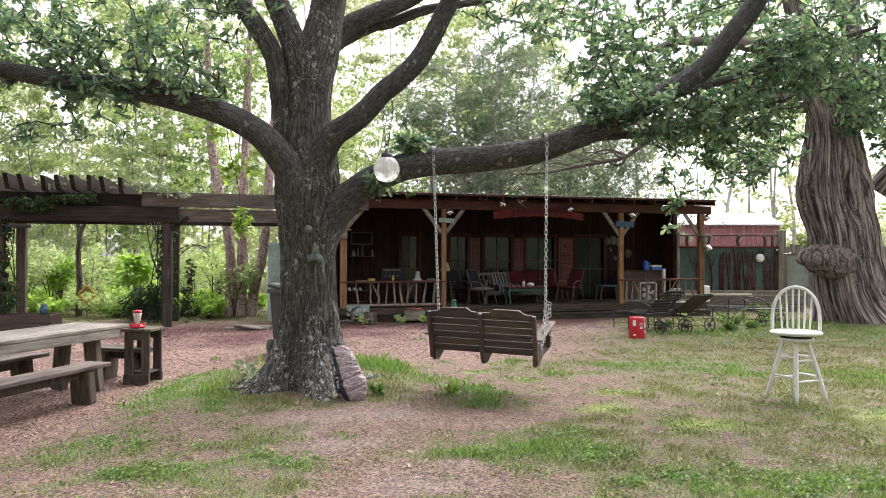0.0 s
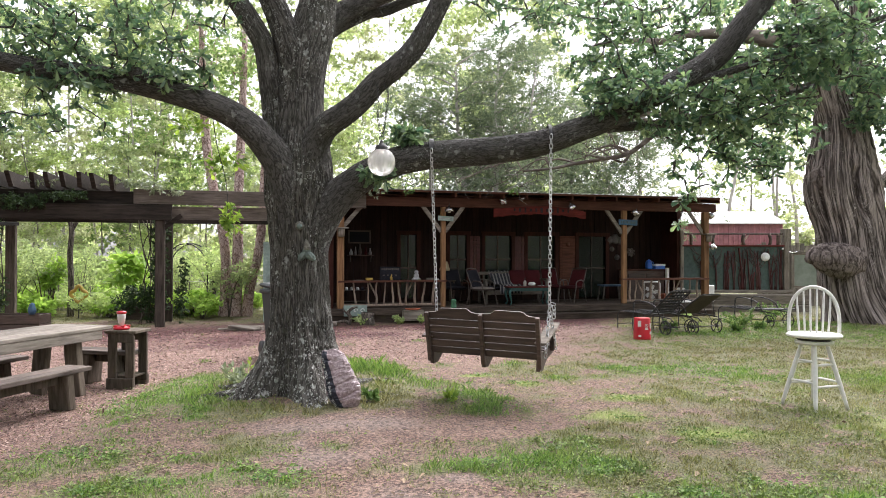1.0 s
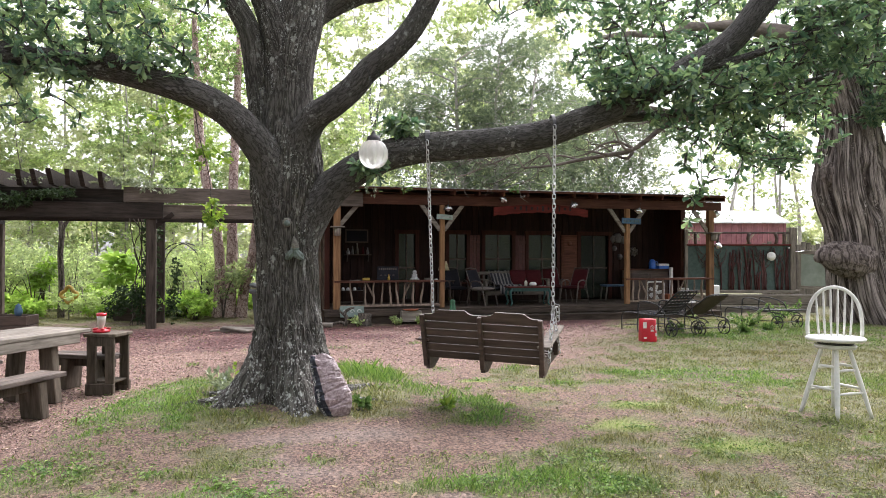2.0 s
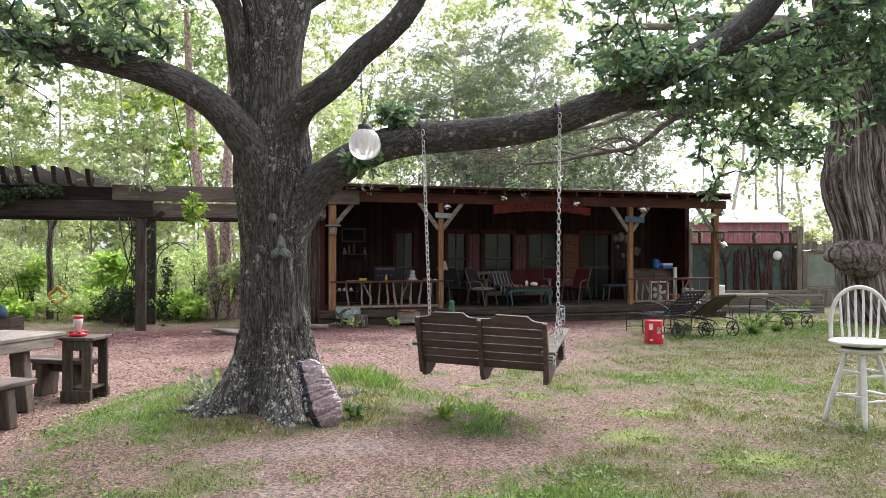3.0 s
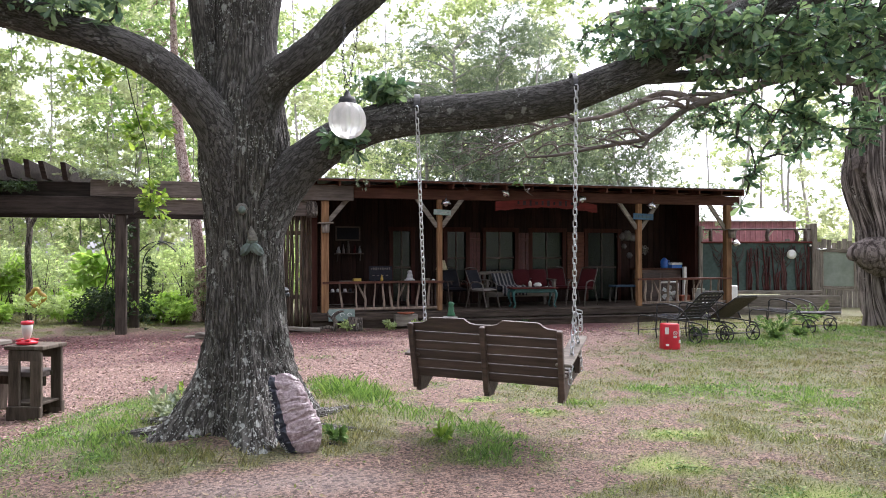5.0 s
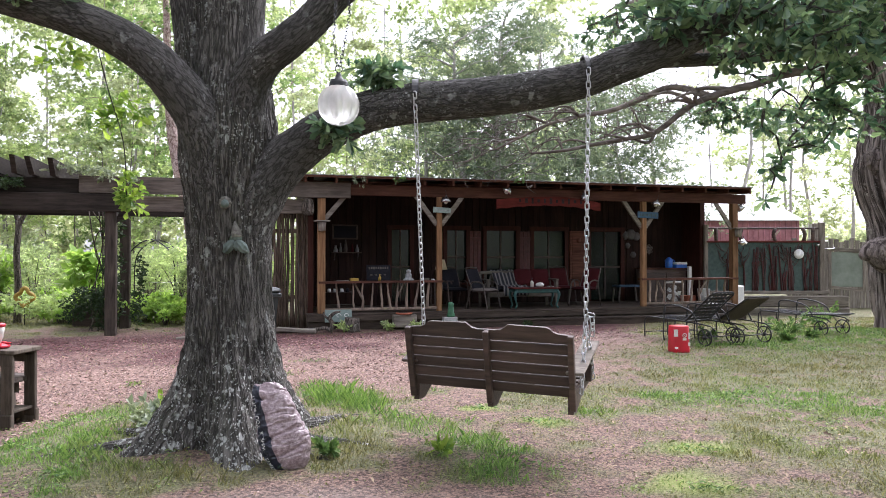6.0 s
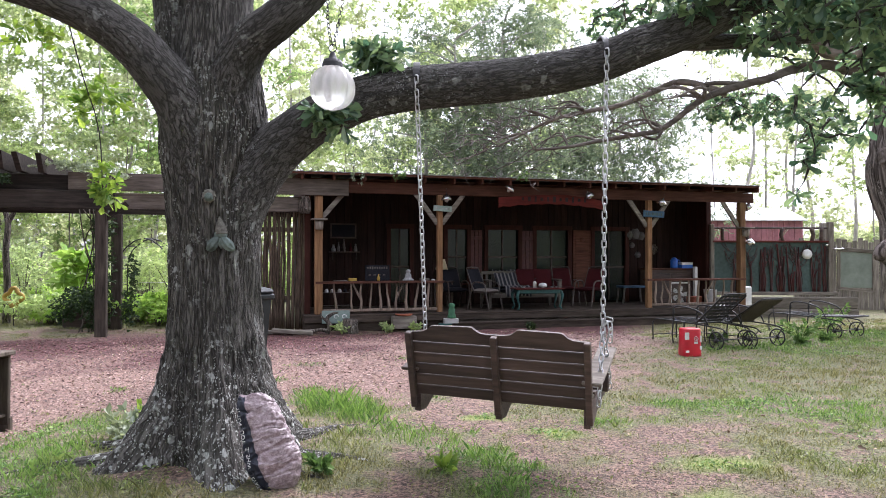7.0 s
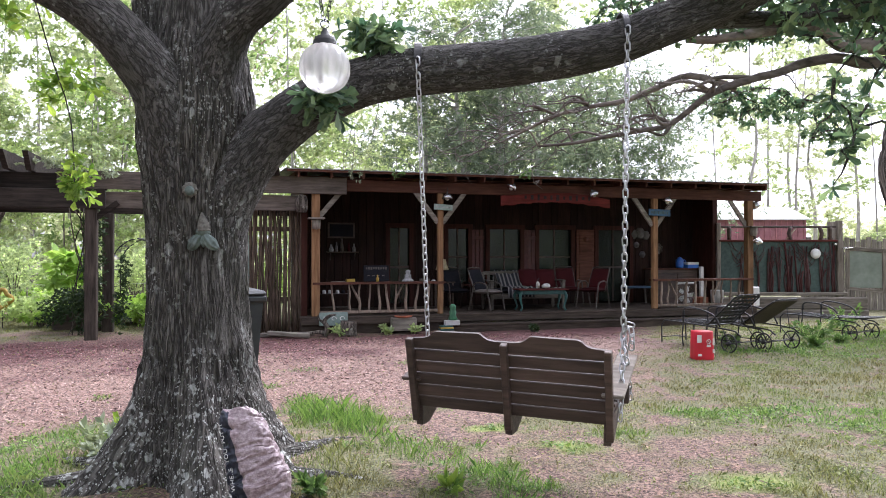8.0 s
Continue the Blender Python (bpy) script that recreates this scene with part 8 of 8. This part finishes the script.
def build_woods():
    rng = random.Random(12)
    k = 0
    # rows behind the yard, nearest first; farther rows take the haze-paled leaves and bark
    for y0, y1, count, tall, wide in ((22, 28, 15, (7, 10), 2.5), (29, 38, 22, (12, 17), 3.2), (40, 56, 30, (18, 26), 4.6)):
        for j in range(count):
            u = -0.75 + 1.5 * (j + rng.uniform(0.1, 0.9)) / count
            y = rng.uniform(y0, y1)
            x = u * y
            if (0.17 < u < 0.7 and rng.random() < (1.0 if y < 39 else 0.6)) or (-0.04 < u <= 0.17 and y < 39 and rng.random() < 0.7) or behind_house(x, y):
                continue
            k += 1
            if y < 32 and u < -0.02:
                continue
            woods_tree(x, y, rng.uniform(*tall), rng.uniform(0.05, 0.11), 100 + k, (FAR_HAZE_LEAF, HAZE_LEAF)[k % 2] if y > 39 else (HAZE_LEAF, WOODS_LEAF, HAZE_LEAF, FAR_HAZE_LEAF)[k % 4], bark=FAR_HAZE_BARK if y > 29 else MID_BARK, wide=wide * rng.uniform(0.8, 1.2), count=(600 if u < -0.05 else 420) if y < 39 else (520 if u < 0.17 else 340), size=0.1 + (0.0042 if y < 39 else 0.0054) * y, lean=rng.uniform(-0.05, 0.05),
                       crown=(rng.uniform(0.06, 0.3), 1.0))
    # young trees and tall shrubs fill the gaps between the trunks
    for j in range(26):
        y = rng.uniform(31, 39)
        u = -0.74 + 0.95 * (j + rng.uniform(0.1, 0.9)) / 26
        if behind_house(u * y, y) or y < 25 + 30 * max(0, u):
            continue
        k += 1
        woods_tree(u * y, y, rng.uniform(6, 10), 0.045, 100 + k, (FAR_HAZE_LEAF, HAZE_LEAF, BUSH_LEAF)[j % 3], (0.1, 1.0), rng.uniform(2.2, 3.2), 440, 0.19, rng.uniform(-0.04, 0.04), MID_BARK, "young woodland tree thick with light green leaves", 12)
    # feathery cedars standing behind the roof
    for x, y, lean, h, r in ((-0.6, 24.6, 0.02, 7.0, 0.12), (0.7, 24.0, -0.03, 8.0, 0.17), (1.4, 24.2, 0.05, 8.5, 0.16), (4.6, 25.5, 0.0, 7.0, 0.12), (3.0, 24.8, 0.02, 8.5, 0.12), (6.0, 25.8, -0.03, 6.6, 0.12), (2.2, 26.5, 0.0, 9.0, 0.12), (7.6, 27.5, -0.04, 7.2, 0.12)):
        k += 1
        woods_tree(x, y, h, r, 100 + k, CEDAR_LEAF, (0.34, 1.0), 2.8, 1150, 0.18, lean, FAR_HAZE_BARK, "dark feathery cedar behind the cabin roof", 22)
    # unseen woods added round the yard, beside and behind the walker, blocking low light
    for j in range(26):
        a = radians(-200 + 220 * j / 25)
        r = rng.uniform(20, 30)
        x, y = r * 1.15 * math.cos(a), 4 + r * math.sin(a)
        if y > 9:
            continue
        k += 1
        woods_tree(x, y, rng.uniform(10, 15), 0.18, 100 + k, WOODS_LEAF, (0.05, 1.0), 5.0, 170, 0.85, 0.0, WOOD_BARK, limbs=12)
    # slim pines far off in the open sky
    for x, y, h in ((19.0, 47, 17), (27.0, 58, 18), (25.5, 52, 17), (30.5, 56, 17)):
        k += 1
        woods_tree(x, y, h, 0.15, 100 + k, FAR_HAZE_LEAF, (0.4, 1.0), 2.2, 260, 0.24, 0.0, FAR_HAZE_BARK, "tall slim pine with sparse needles", 12)


build_woods()


def build_birch():
    rng = np.random.default_rng(17)
    t = thing("birch_tree", "clump of three pinkish-brown peeling birch trunks", "tree", pose(-5.55, 19.4, -0.17))
    trunks = ([(-0.22, 0, -0.1, 0.17), (-0.2, 0, 0.6, 0.135), (-0.2, 0, 1.6, 0.125), (-0.34, 0, 2.6, 0.12), (-0.6, 0, 3.8, 0.12), (-0.8, 0.1, 5.2, 0.11), (-0.95, 0.2, 8, 0.06)],
              [(0.06, -0.05, -0.1, 0.18), (0.1, -0.05, 0.6, 0.15), (0.13, 0, 1.6, 0.135), (0.13, 0, 2.8, 0.12), (0.15, 0.1, 4.2, 0.11), (0.2, 0.2, 6, 0.09), (0.25, 0.3, 9, 0.05)],
              [(0.36, 0, -0.1, 0.16), (0.45, 0, 0.7, 0.125), (0.66, 0, 1.6, 0.12), (0.78, 0, 2.6, 0.11), (0.84, 0, 3.8, 0.11), (0.98, 0, 5.4, 0.1), (1.1, 0, 8, 0.05)])
    starts = []
    for k, q in enumerate(trunks):
        limb(sh := Shape(), q, 26, 0.016, 0.05, 80 + k)
        part("trunk", sh, BIRCH_BARK, t)
        starts.append(spline(q, 0.5)[6:, :3])
    blobs = [(rng.uniform(-1.8, 1.8), rng.uniform(-1, 1.4), rng.uniform(4.2, 8.5), 0.9, 0.9, 0.5, 40) for k in range(16)]
    (v, f), p, w = sprigs(blobs, 9, 0.13, rng, "oval")
    part("crown", mesh_arrays("crown", v, f, WOODS_LEAF), None, t)
    tw = Shape()
    twigs(tw, np.vstack(starts), p, rng, 0.01, 4, 4)
    tagged(part("twig_mass", tw, BIRCH_BARK, t), kind="stuff")


BIRCH_BARK = bark_material("birch_bark", (0.16, 0.09, 0.075), (0.68, 0.53, 0.48), (0.8, 0.71, 0.66), (0.4, 0.24, 0.2), 0.5, 0.55, 0.0, 11, 0.06)
build_birch()


def bush(x, y, w, h, seed, leaf=BUSH_LEAF, n=130, size=0.13, label="bright light green leafy shrub", name="shrub"):
    rng = np.random.default_rng(seed)
    t = thing(name, label, "shrub", pose(x, y, zg(x, y)), "undergrowth")
    blobs = []
    for k in range(6):
        a = rng.uniform(0, 6.28)
        e = np.array([math.cos(a) * w * rng.uniform(0.2, 0.8), math.sin(a) * w * rng.uniform(0.2, 0.8), h * rng.uniform(0.4, 0.9)])
        q = spline([(0, 0, -0.05), tuple(e * (0.35, 0.35, 0.6)), tuple(e)], 0.2)
        part("stem", Shape().tube(q, np.linspace(0.018, 0.005, len(q)), 5), WOOD_BARK, t)
        blobs.append((*e, w * 0.45, w * 0.45, h * 0.3, n / 6))
    (v, f), p, ww = sprigs(blobs, 9, size, rng, "oval")
    v[:, 2] = np.maximum(v[:, 2], 0.01)
    part("leaves", mesh_arrays("leaves", v, f, leaf), None, t)


FRESH_LEAF = leafy("fresh_leaf", (0.22, 0.36, 0.07), (0.5, 0.68, 0.2), 0.6)


def build_bushes():
    rng = random.Random(5)
    k = 0
    for j in range(46):
        y = rng.uniform(19.0, 30)
        x = rng.uniform(-0.74, -0.17) * y
        if porch_side(x, y) < 2.0 or behind_house(x, y):
            continue
        k += 1
        bush(x, y, rng.uniform(0.6, 1.3), rng.uniform(0.5, 2.0), 300 + k, (BUSH_LEAF, HAZE_LEAF, BUSH_LEAF, BUSH_LEAF, HAZE_LEAF)[k % 5], n=170, size=(0.1, 0.13, 0.085)[k % 3], label=("bright light green leafy shrub", "haze-paled green shrub with small leaves", "bright light green leafy shrub", "bright light green leafy shrub", "haze-paled green shrub with small leaves")[k % 5])
    for j in range(12):
        y = rng.uniform(27, 36)
        bush(rng.uniform(0.3, 0.72) * y, y, rng.uniform(1.0, 2.0), rng.uniform(1.0, 1.9), 400 + j, FAR_HAZE_LEAF, n=150, size=0.16, label="haze-paled green shrub beyond the fence")
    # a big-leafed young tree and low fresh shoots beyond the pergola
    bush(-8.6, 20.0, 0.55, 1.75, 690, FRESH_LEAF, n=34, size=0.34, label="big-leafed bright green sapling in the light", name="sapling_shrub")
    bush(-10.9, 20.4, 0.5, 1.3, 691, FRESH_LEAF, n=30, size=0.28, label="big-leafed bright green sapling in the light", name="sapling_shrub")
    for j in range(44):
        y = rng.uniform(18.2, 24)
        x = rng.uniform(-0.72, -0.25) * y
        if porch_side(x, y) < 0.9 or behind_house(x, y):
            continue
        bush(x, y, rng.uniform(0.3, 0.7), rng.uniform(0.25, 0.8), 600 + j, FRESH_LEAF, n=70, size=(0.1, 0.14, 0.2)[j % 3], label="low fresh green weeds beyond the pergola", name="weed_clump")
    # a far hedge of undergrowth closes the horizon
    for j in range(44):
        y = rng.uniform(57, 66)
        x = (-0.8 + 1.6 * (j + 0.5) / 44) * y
        bush(x, y, rng.uniform(2.0, 3.0), rng.uniform(4.0, 7.0), 500 + j, FAR_HAZE_LEAF, n=110, size=0.55, label="far mass of haze-paled green undergrowth")


build_bushes()


# ---- boards of the porch wall and deck ----
def build_boards():
    edges = {-0.1, 10.15}
    for a, b, lo, hi, kind in OPENINGS:
        edges |= {a, b}
    stops = sorted(edges)
    for x0, x1 in zip(stops, stops[1:]):
        hole = [o for o in OPENINGS if o[0] <= x0 + 1e-6 and x1 <= o[1] + 1e-6]
        n = max(1, round((x1 - x0) / 0.19))
        w = (x1 - x0) / n
        for k in range(n):
            x = x0 + (k + 0.5) * w
            spans = [(DECK_Z, 2.95)] if not hole else [(DECK_Z, hole[0][2]), (hole[0][3], 2.95)]
            for z0, z1 in spans:
                if z1 - z0 > 0.03:
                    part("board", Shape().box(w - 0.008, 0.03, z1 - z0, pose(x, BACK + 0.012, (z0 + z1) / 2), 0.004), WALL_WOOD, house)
    mesh = None
    for k in range(17):
        y = -0.12 + 0.142 * k
        mesh = mesh or Shape().box(10.5, 0.134, 0.03, None, 0.005).data("plank", DECK_WOOD)
        part("plank", mesh, None, deck, "", pose(4.95, y, DECK_Z - 0.02 + 0.003 * math.sin(k * 3)))


build_boards()


# ---- grass and wood chips ----
def point_value(me, name, values):
    a = me.attributes.new(name, "FLOAT", "POINT")
    a.data.foreach_set("value", np.ascontiguousarray(values, dtype=np.float32))


def scatter_grass():
    rng = np.random.default_rng(77)
    n = 760000
    y = 2.0 + 19 * rng.uniform(0, 1, n) ** 1.45
    x = rng.uniform(-0.7, 0.74, n) * (y + 1.5)
    # thinner towards the sides, and on behind the walker
    sparse = 130000
    y = np.concatenate([y, rng.uniform(-7, 5, sparse)])
    x = np.concatenate([x, rng.uniform(-9, 9, sparse)])
    n += sparse
    edge = 1 - smoothstep(0.52, 0.7, np.abs(x) / (np.maximum(y, 0) + 1.5))
    edge = np.where(y < 5.5, np.maximum(edge * smoothstep(1.8, 3.4, y), np.arange(n) >= n - sparse), edge * 0.9 + 0.1)
    clump = fbm(np.stack([x * 5, y * 5, x * 0], -1), 2, 41)
    keep = rng.uniform(0, 1, n) < edge * np.clip(lawn_at(x, y) * (0.8 + clump), 0.02, 1)
    x, y = x[keep], y[keep]
    inside = (porch_side(x, y) > -0.6) & ((x + 2.44) * 0.9638 + (y - 17.6) * 0.267 > -0.6)
    x, y = x[~inside], y[~inside]
    n = len(x)
    z = ground_z(x, y)
    h = rng.uniform(0.008, 0.028, n) * (0.5 + lawn_at(x, y)) * (1 + 0.6 * np.maximum(0, vnoise(np.stack([x * 2, y * 2, x * 0], -1), 61)))
    h *= 1 + 3.2 * strip_at(x, y) * rng.uniform(0.0, 1.2, n) ** 1.5 * (1 - 0.45 * smoothstep(-0.5, 0.4, x)) + 0.35 * spots(x, y, 3, LUSH) + 0.9 * spots(x, y, 13, TUFTS) + 2.0 * np.exp(-((np.hypot(x + 1.5, y - 7.8) - 0.85) / 0.22) ** 2) * rng.uniform(0, 1, n) ** 2 - 0.4 * moss_at(x, y)
    a = rng.uniform(0, 2 * math.pi, n)
    w = rng.uniform(0.0013, 0.003, n) * (1 + y / 12)
    lean = rng.uniform(0.1, 0.9, n) * h
    d = np.stack([np.cos(a), np.sin(a)], -1)
    b = rng.uniform(0, 2 * math.pi, n)
    e = np.stack([np.cos(b), np.sin(b)], -1)
    c = np.stack([x, y, z - 0.004], -1)
    v = np.zeros((n, 4, 3))
    v[:, 0] = c
    v[:, 0, :2] -= d * w[:, None]
    v[:, 1] = c
    v[:, 1, :2] += d * w[:, None]
    v[:, 2] = c
    v[:, 2, :2] += e * lean[:, None] * 0.45 + d * w[:, None] * 0.7
    v[:, 2, 2] += h * 0.62
    v[:, 3] = c
    v[:, 3, :2] += e * lean[:, None]
    v[:, 3, 2] += h
    i = np.arange(n)[:, None] * 4
    tris = np.vstack([i + (0, 1, 2), i + (0, 2, 3)])
    me = mesh_arrays("grass", v.reshape(-1, 3), tris, GRASS)
    point_value(me, "lush", np.repeat(lush_at(x, y), 4))
    tagged(new("grass", me), "short patchy green grass", "grass", kind="stuff")


scatter_grass()


def scatter_clover():
    rng = np.random.default_rng(79)
    n = 380000
    y = 3.5 + 15 * rng.uniform(0, 1, n) ** 1.3
    x = rng.uniform(-0.66, 0.7, n) * (y + 0.8)
    clump = fbm(np.stack([x * 3.5, y * 3.5, x * 0 + 9], -1), 3, 51)
    keep = (rng.uniform(0, 1, n) < np.clip(lawn_at(x, y) * (0.3 + 1.7 * clump) * (0.5 + 0.35 * lush_at(x, y)) * (1 - 0.6 * strip_at(x, y)) + 0.015, 0, 1)) & (porch_side(x, y) < -0.7)
    x, y = x[keep], y[keep]
    n = len(x)
    c = np.stack([x, y, ground_z(x, y) + rng.uniform(0.006, 0.03, n)], -1)
    out = rng.normal(0, 1, (n, 3)) * (1, 1, 0.35)
    v, f = leaf_arrays(c, out, rng.uniform(0.016, 0.034, n) * (1 + 0.5 * lush_at(x, y)), rng, "oval", flat=0.75)
    me = mesh_arrays("clover", v, f, CLOVER)
    point_value(me, "lush", np.repeat(lush_at(x, y), 4))
    tagged(new("clover", me), "low clover and small-leafed weeds", "weeds", kind="stuff")


scatter_clover()


def scatter_chips():
    rng = np.random.default_rng(78)
    n = 260000
    y = 2.5 + 15 * rng.uniform(0, 1, n) ** 0.9
    x = rng.uniform(-0.68, 0.6, n) * (y + 0.5)
    keep = rng.uniform(0, 1, n) < np.maximum(mulch_at(x, y) * 0.9, 0.16 * (1 - 0.75 * lawn_at(x, y)) * (y < 13) * (1 + 1.6 * fbm(np.stack([x * 1.3, y * 1.3, x * 0 + 4], -1), 2, 71)))
    x, y = x[keep], y[keep]
    n = len(x)
    z = ground_z(x, y) + rng.uniform(0.0, 0.012, n)
    a = rng.uniform(0, 2 * math.pi, n)
    d = np.stack([np.cos(a), np.sin(a), rng.normal(0, 0.25, n)], -1)
    e = np.stack([-np.sin(a), np.cos(a), rng.normal(0, 0.3, n)], -1)
    small = 0.42 + 0.58 * mulch_at(x, y)[:, None]
    l, w = rng.uniform(0.006, 0.024, n)[:, None] * small, rng.uniform(0.003, 0.008, n)[:, None] * small
    c = np.stack([x, y, z + 0.004], -1)
    v = np.stack([c - d * l - e * w * 0.6, c + d * l * 0.9 - e * w, c + d * l + e * w * 0.7, c - d * l * 0.8 + e * w], 1)
    q = np.arange(n * 4).reshape(-1, 4)
    me = mesh_arrays("wood_chips", v.reshape(-1, 3), q, CHIPS)
    point_value(me, "dry", np.repeat(dry_at(x, y), 4))
    tagged(new("wood_chips", me), "reddish brown wood chips and dead leaves", "mulch", kind="stuff")


def chips_material():
    m, n, l, b = material("loose_chips")
    g = n.new("ShaderNodeNewGeometry")
    col = ramp(n, l, g.outputs["Random Per Island"], [(0.0, (0.018, 0.007, 0.008)), (0.35, (0.07, 0.023, 0.023)), (0.8, (0.16, 0.06, 0.056)), (0.95, (0.27, 0.14, 0.125)), (1.0, (0.45, 0.33, 0.3))])
    a = n.new("ShaderNodeAttribute")
    a.attribute_name = "dry"
    col = mix(n, l, a.outputs["Fac"], col, ramp(n, l, g.outputs["Random Per Island"], [(0.0, (0.035, 0.019, 0.015)), (0.3, (0.14, 0.08, 0.064)), (0.8, (0.3, 0.18, 0.148)), (1.0, (0.5, 0.38, 0.32))]))
    l.new(col, b.inputs["Base Color"])
    b.inputs["Roughness"].default_value = 0.85
    return m


CHIPS = chips_material()
scatter_chips()


def scatter_dead_leaves():
    rng = np.random.default_rng(83)
    n = 3800
    y = 3.0 + 12 * rng.uniform(0, 1, n) ** 1.2
    x = rng.uniform(-0.66, 0.66, n) * (y + 0.8)
    c = np.stack([x, y, ground_z(x, y) + 0.012], -1)
    out = rng.normal(0, 1, (n, 3)) * (1, 1, 0.12)
    v, f = leaf_arrays(c, out, 0.016 + 0.06 * rng.uniform(0, 1, n) ** 2.2, rng, "spoon", droop=-0.4, flat=0.8)
    tagged(new("dead_leaves", mesh_arrays("dead_leaves", v, f, DEAD_LEAF)), "fallen tan and brown oak leaves", "leaves", kind="stuff")


DEAD_LEAF = leafy("dead_leaf", (0.09, 0.055, 0.035), (0.36, 0.27, 0.18), 0.15, 0.8)
scatter_dead_leaves()
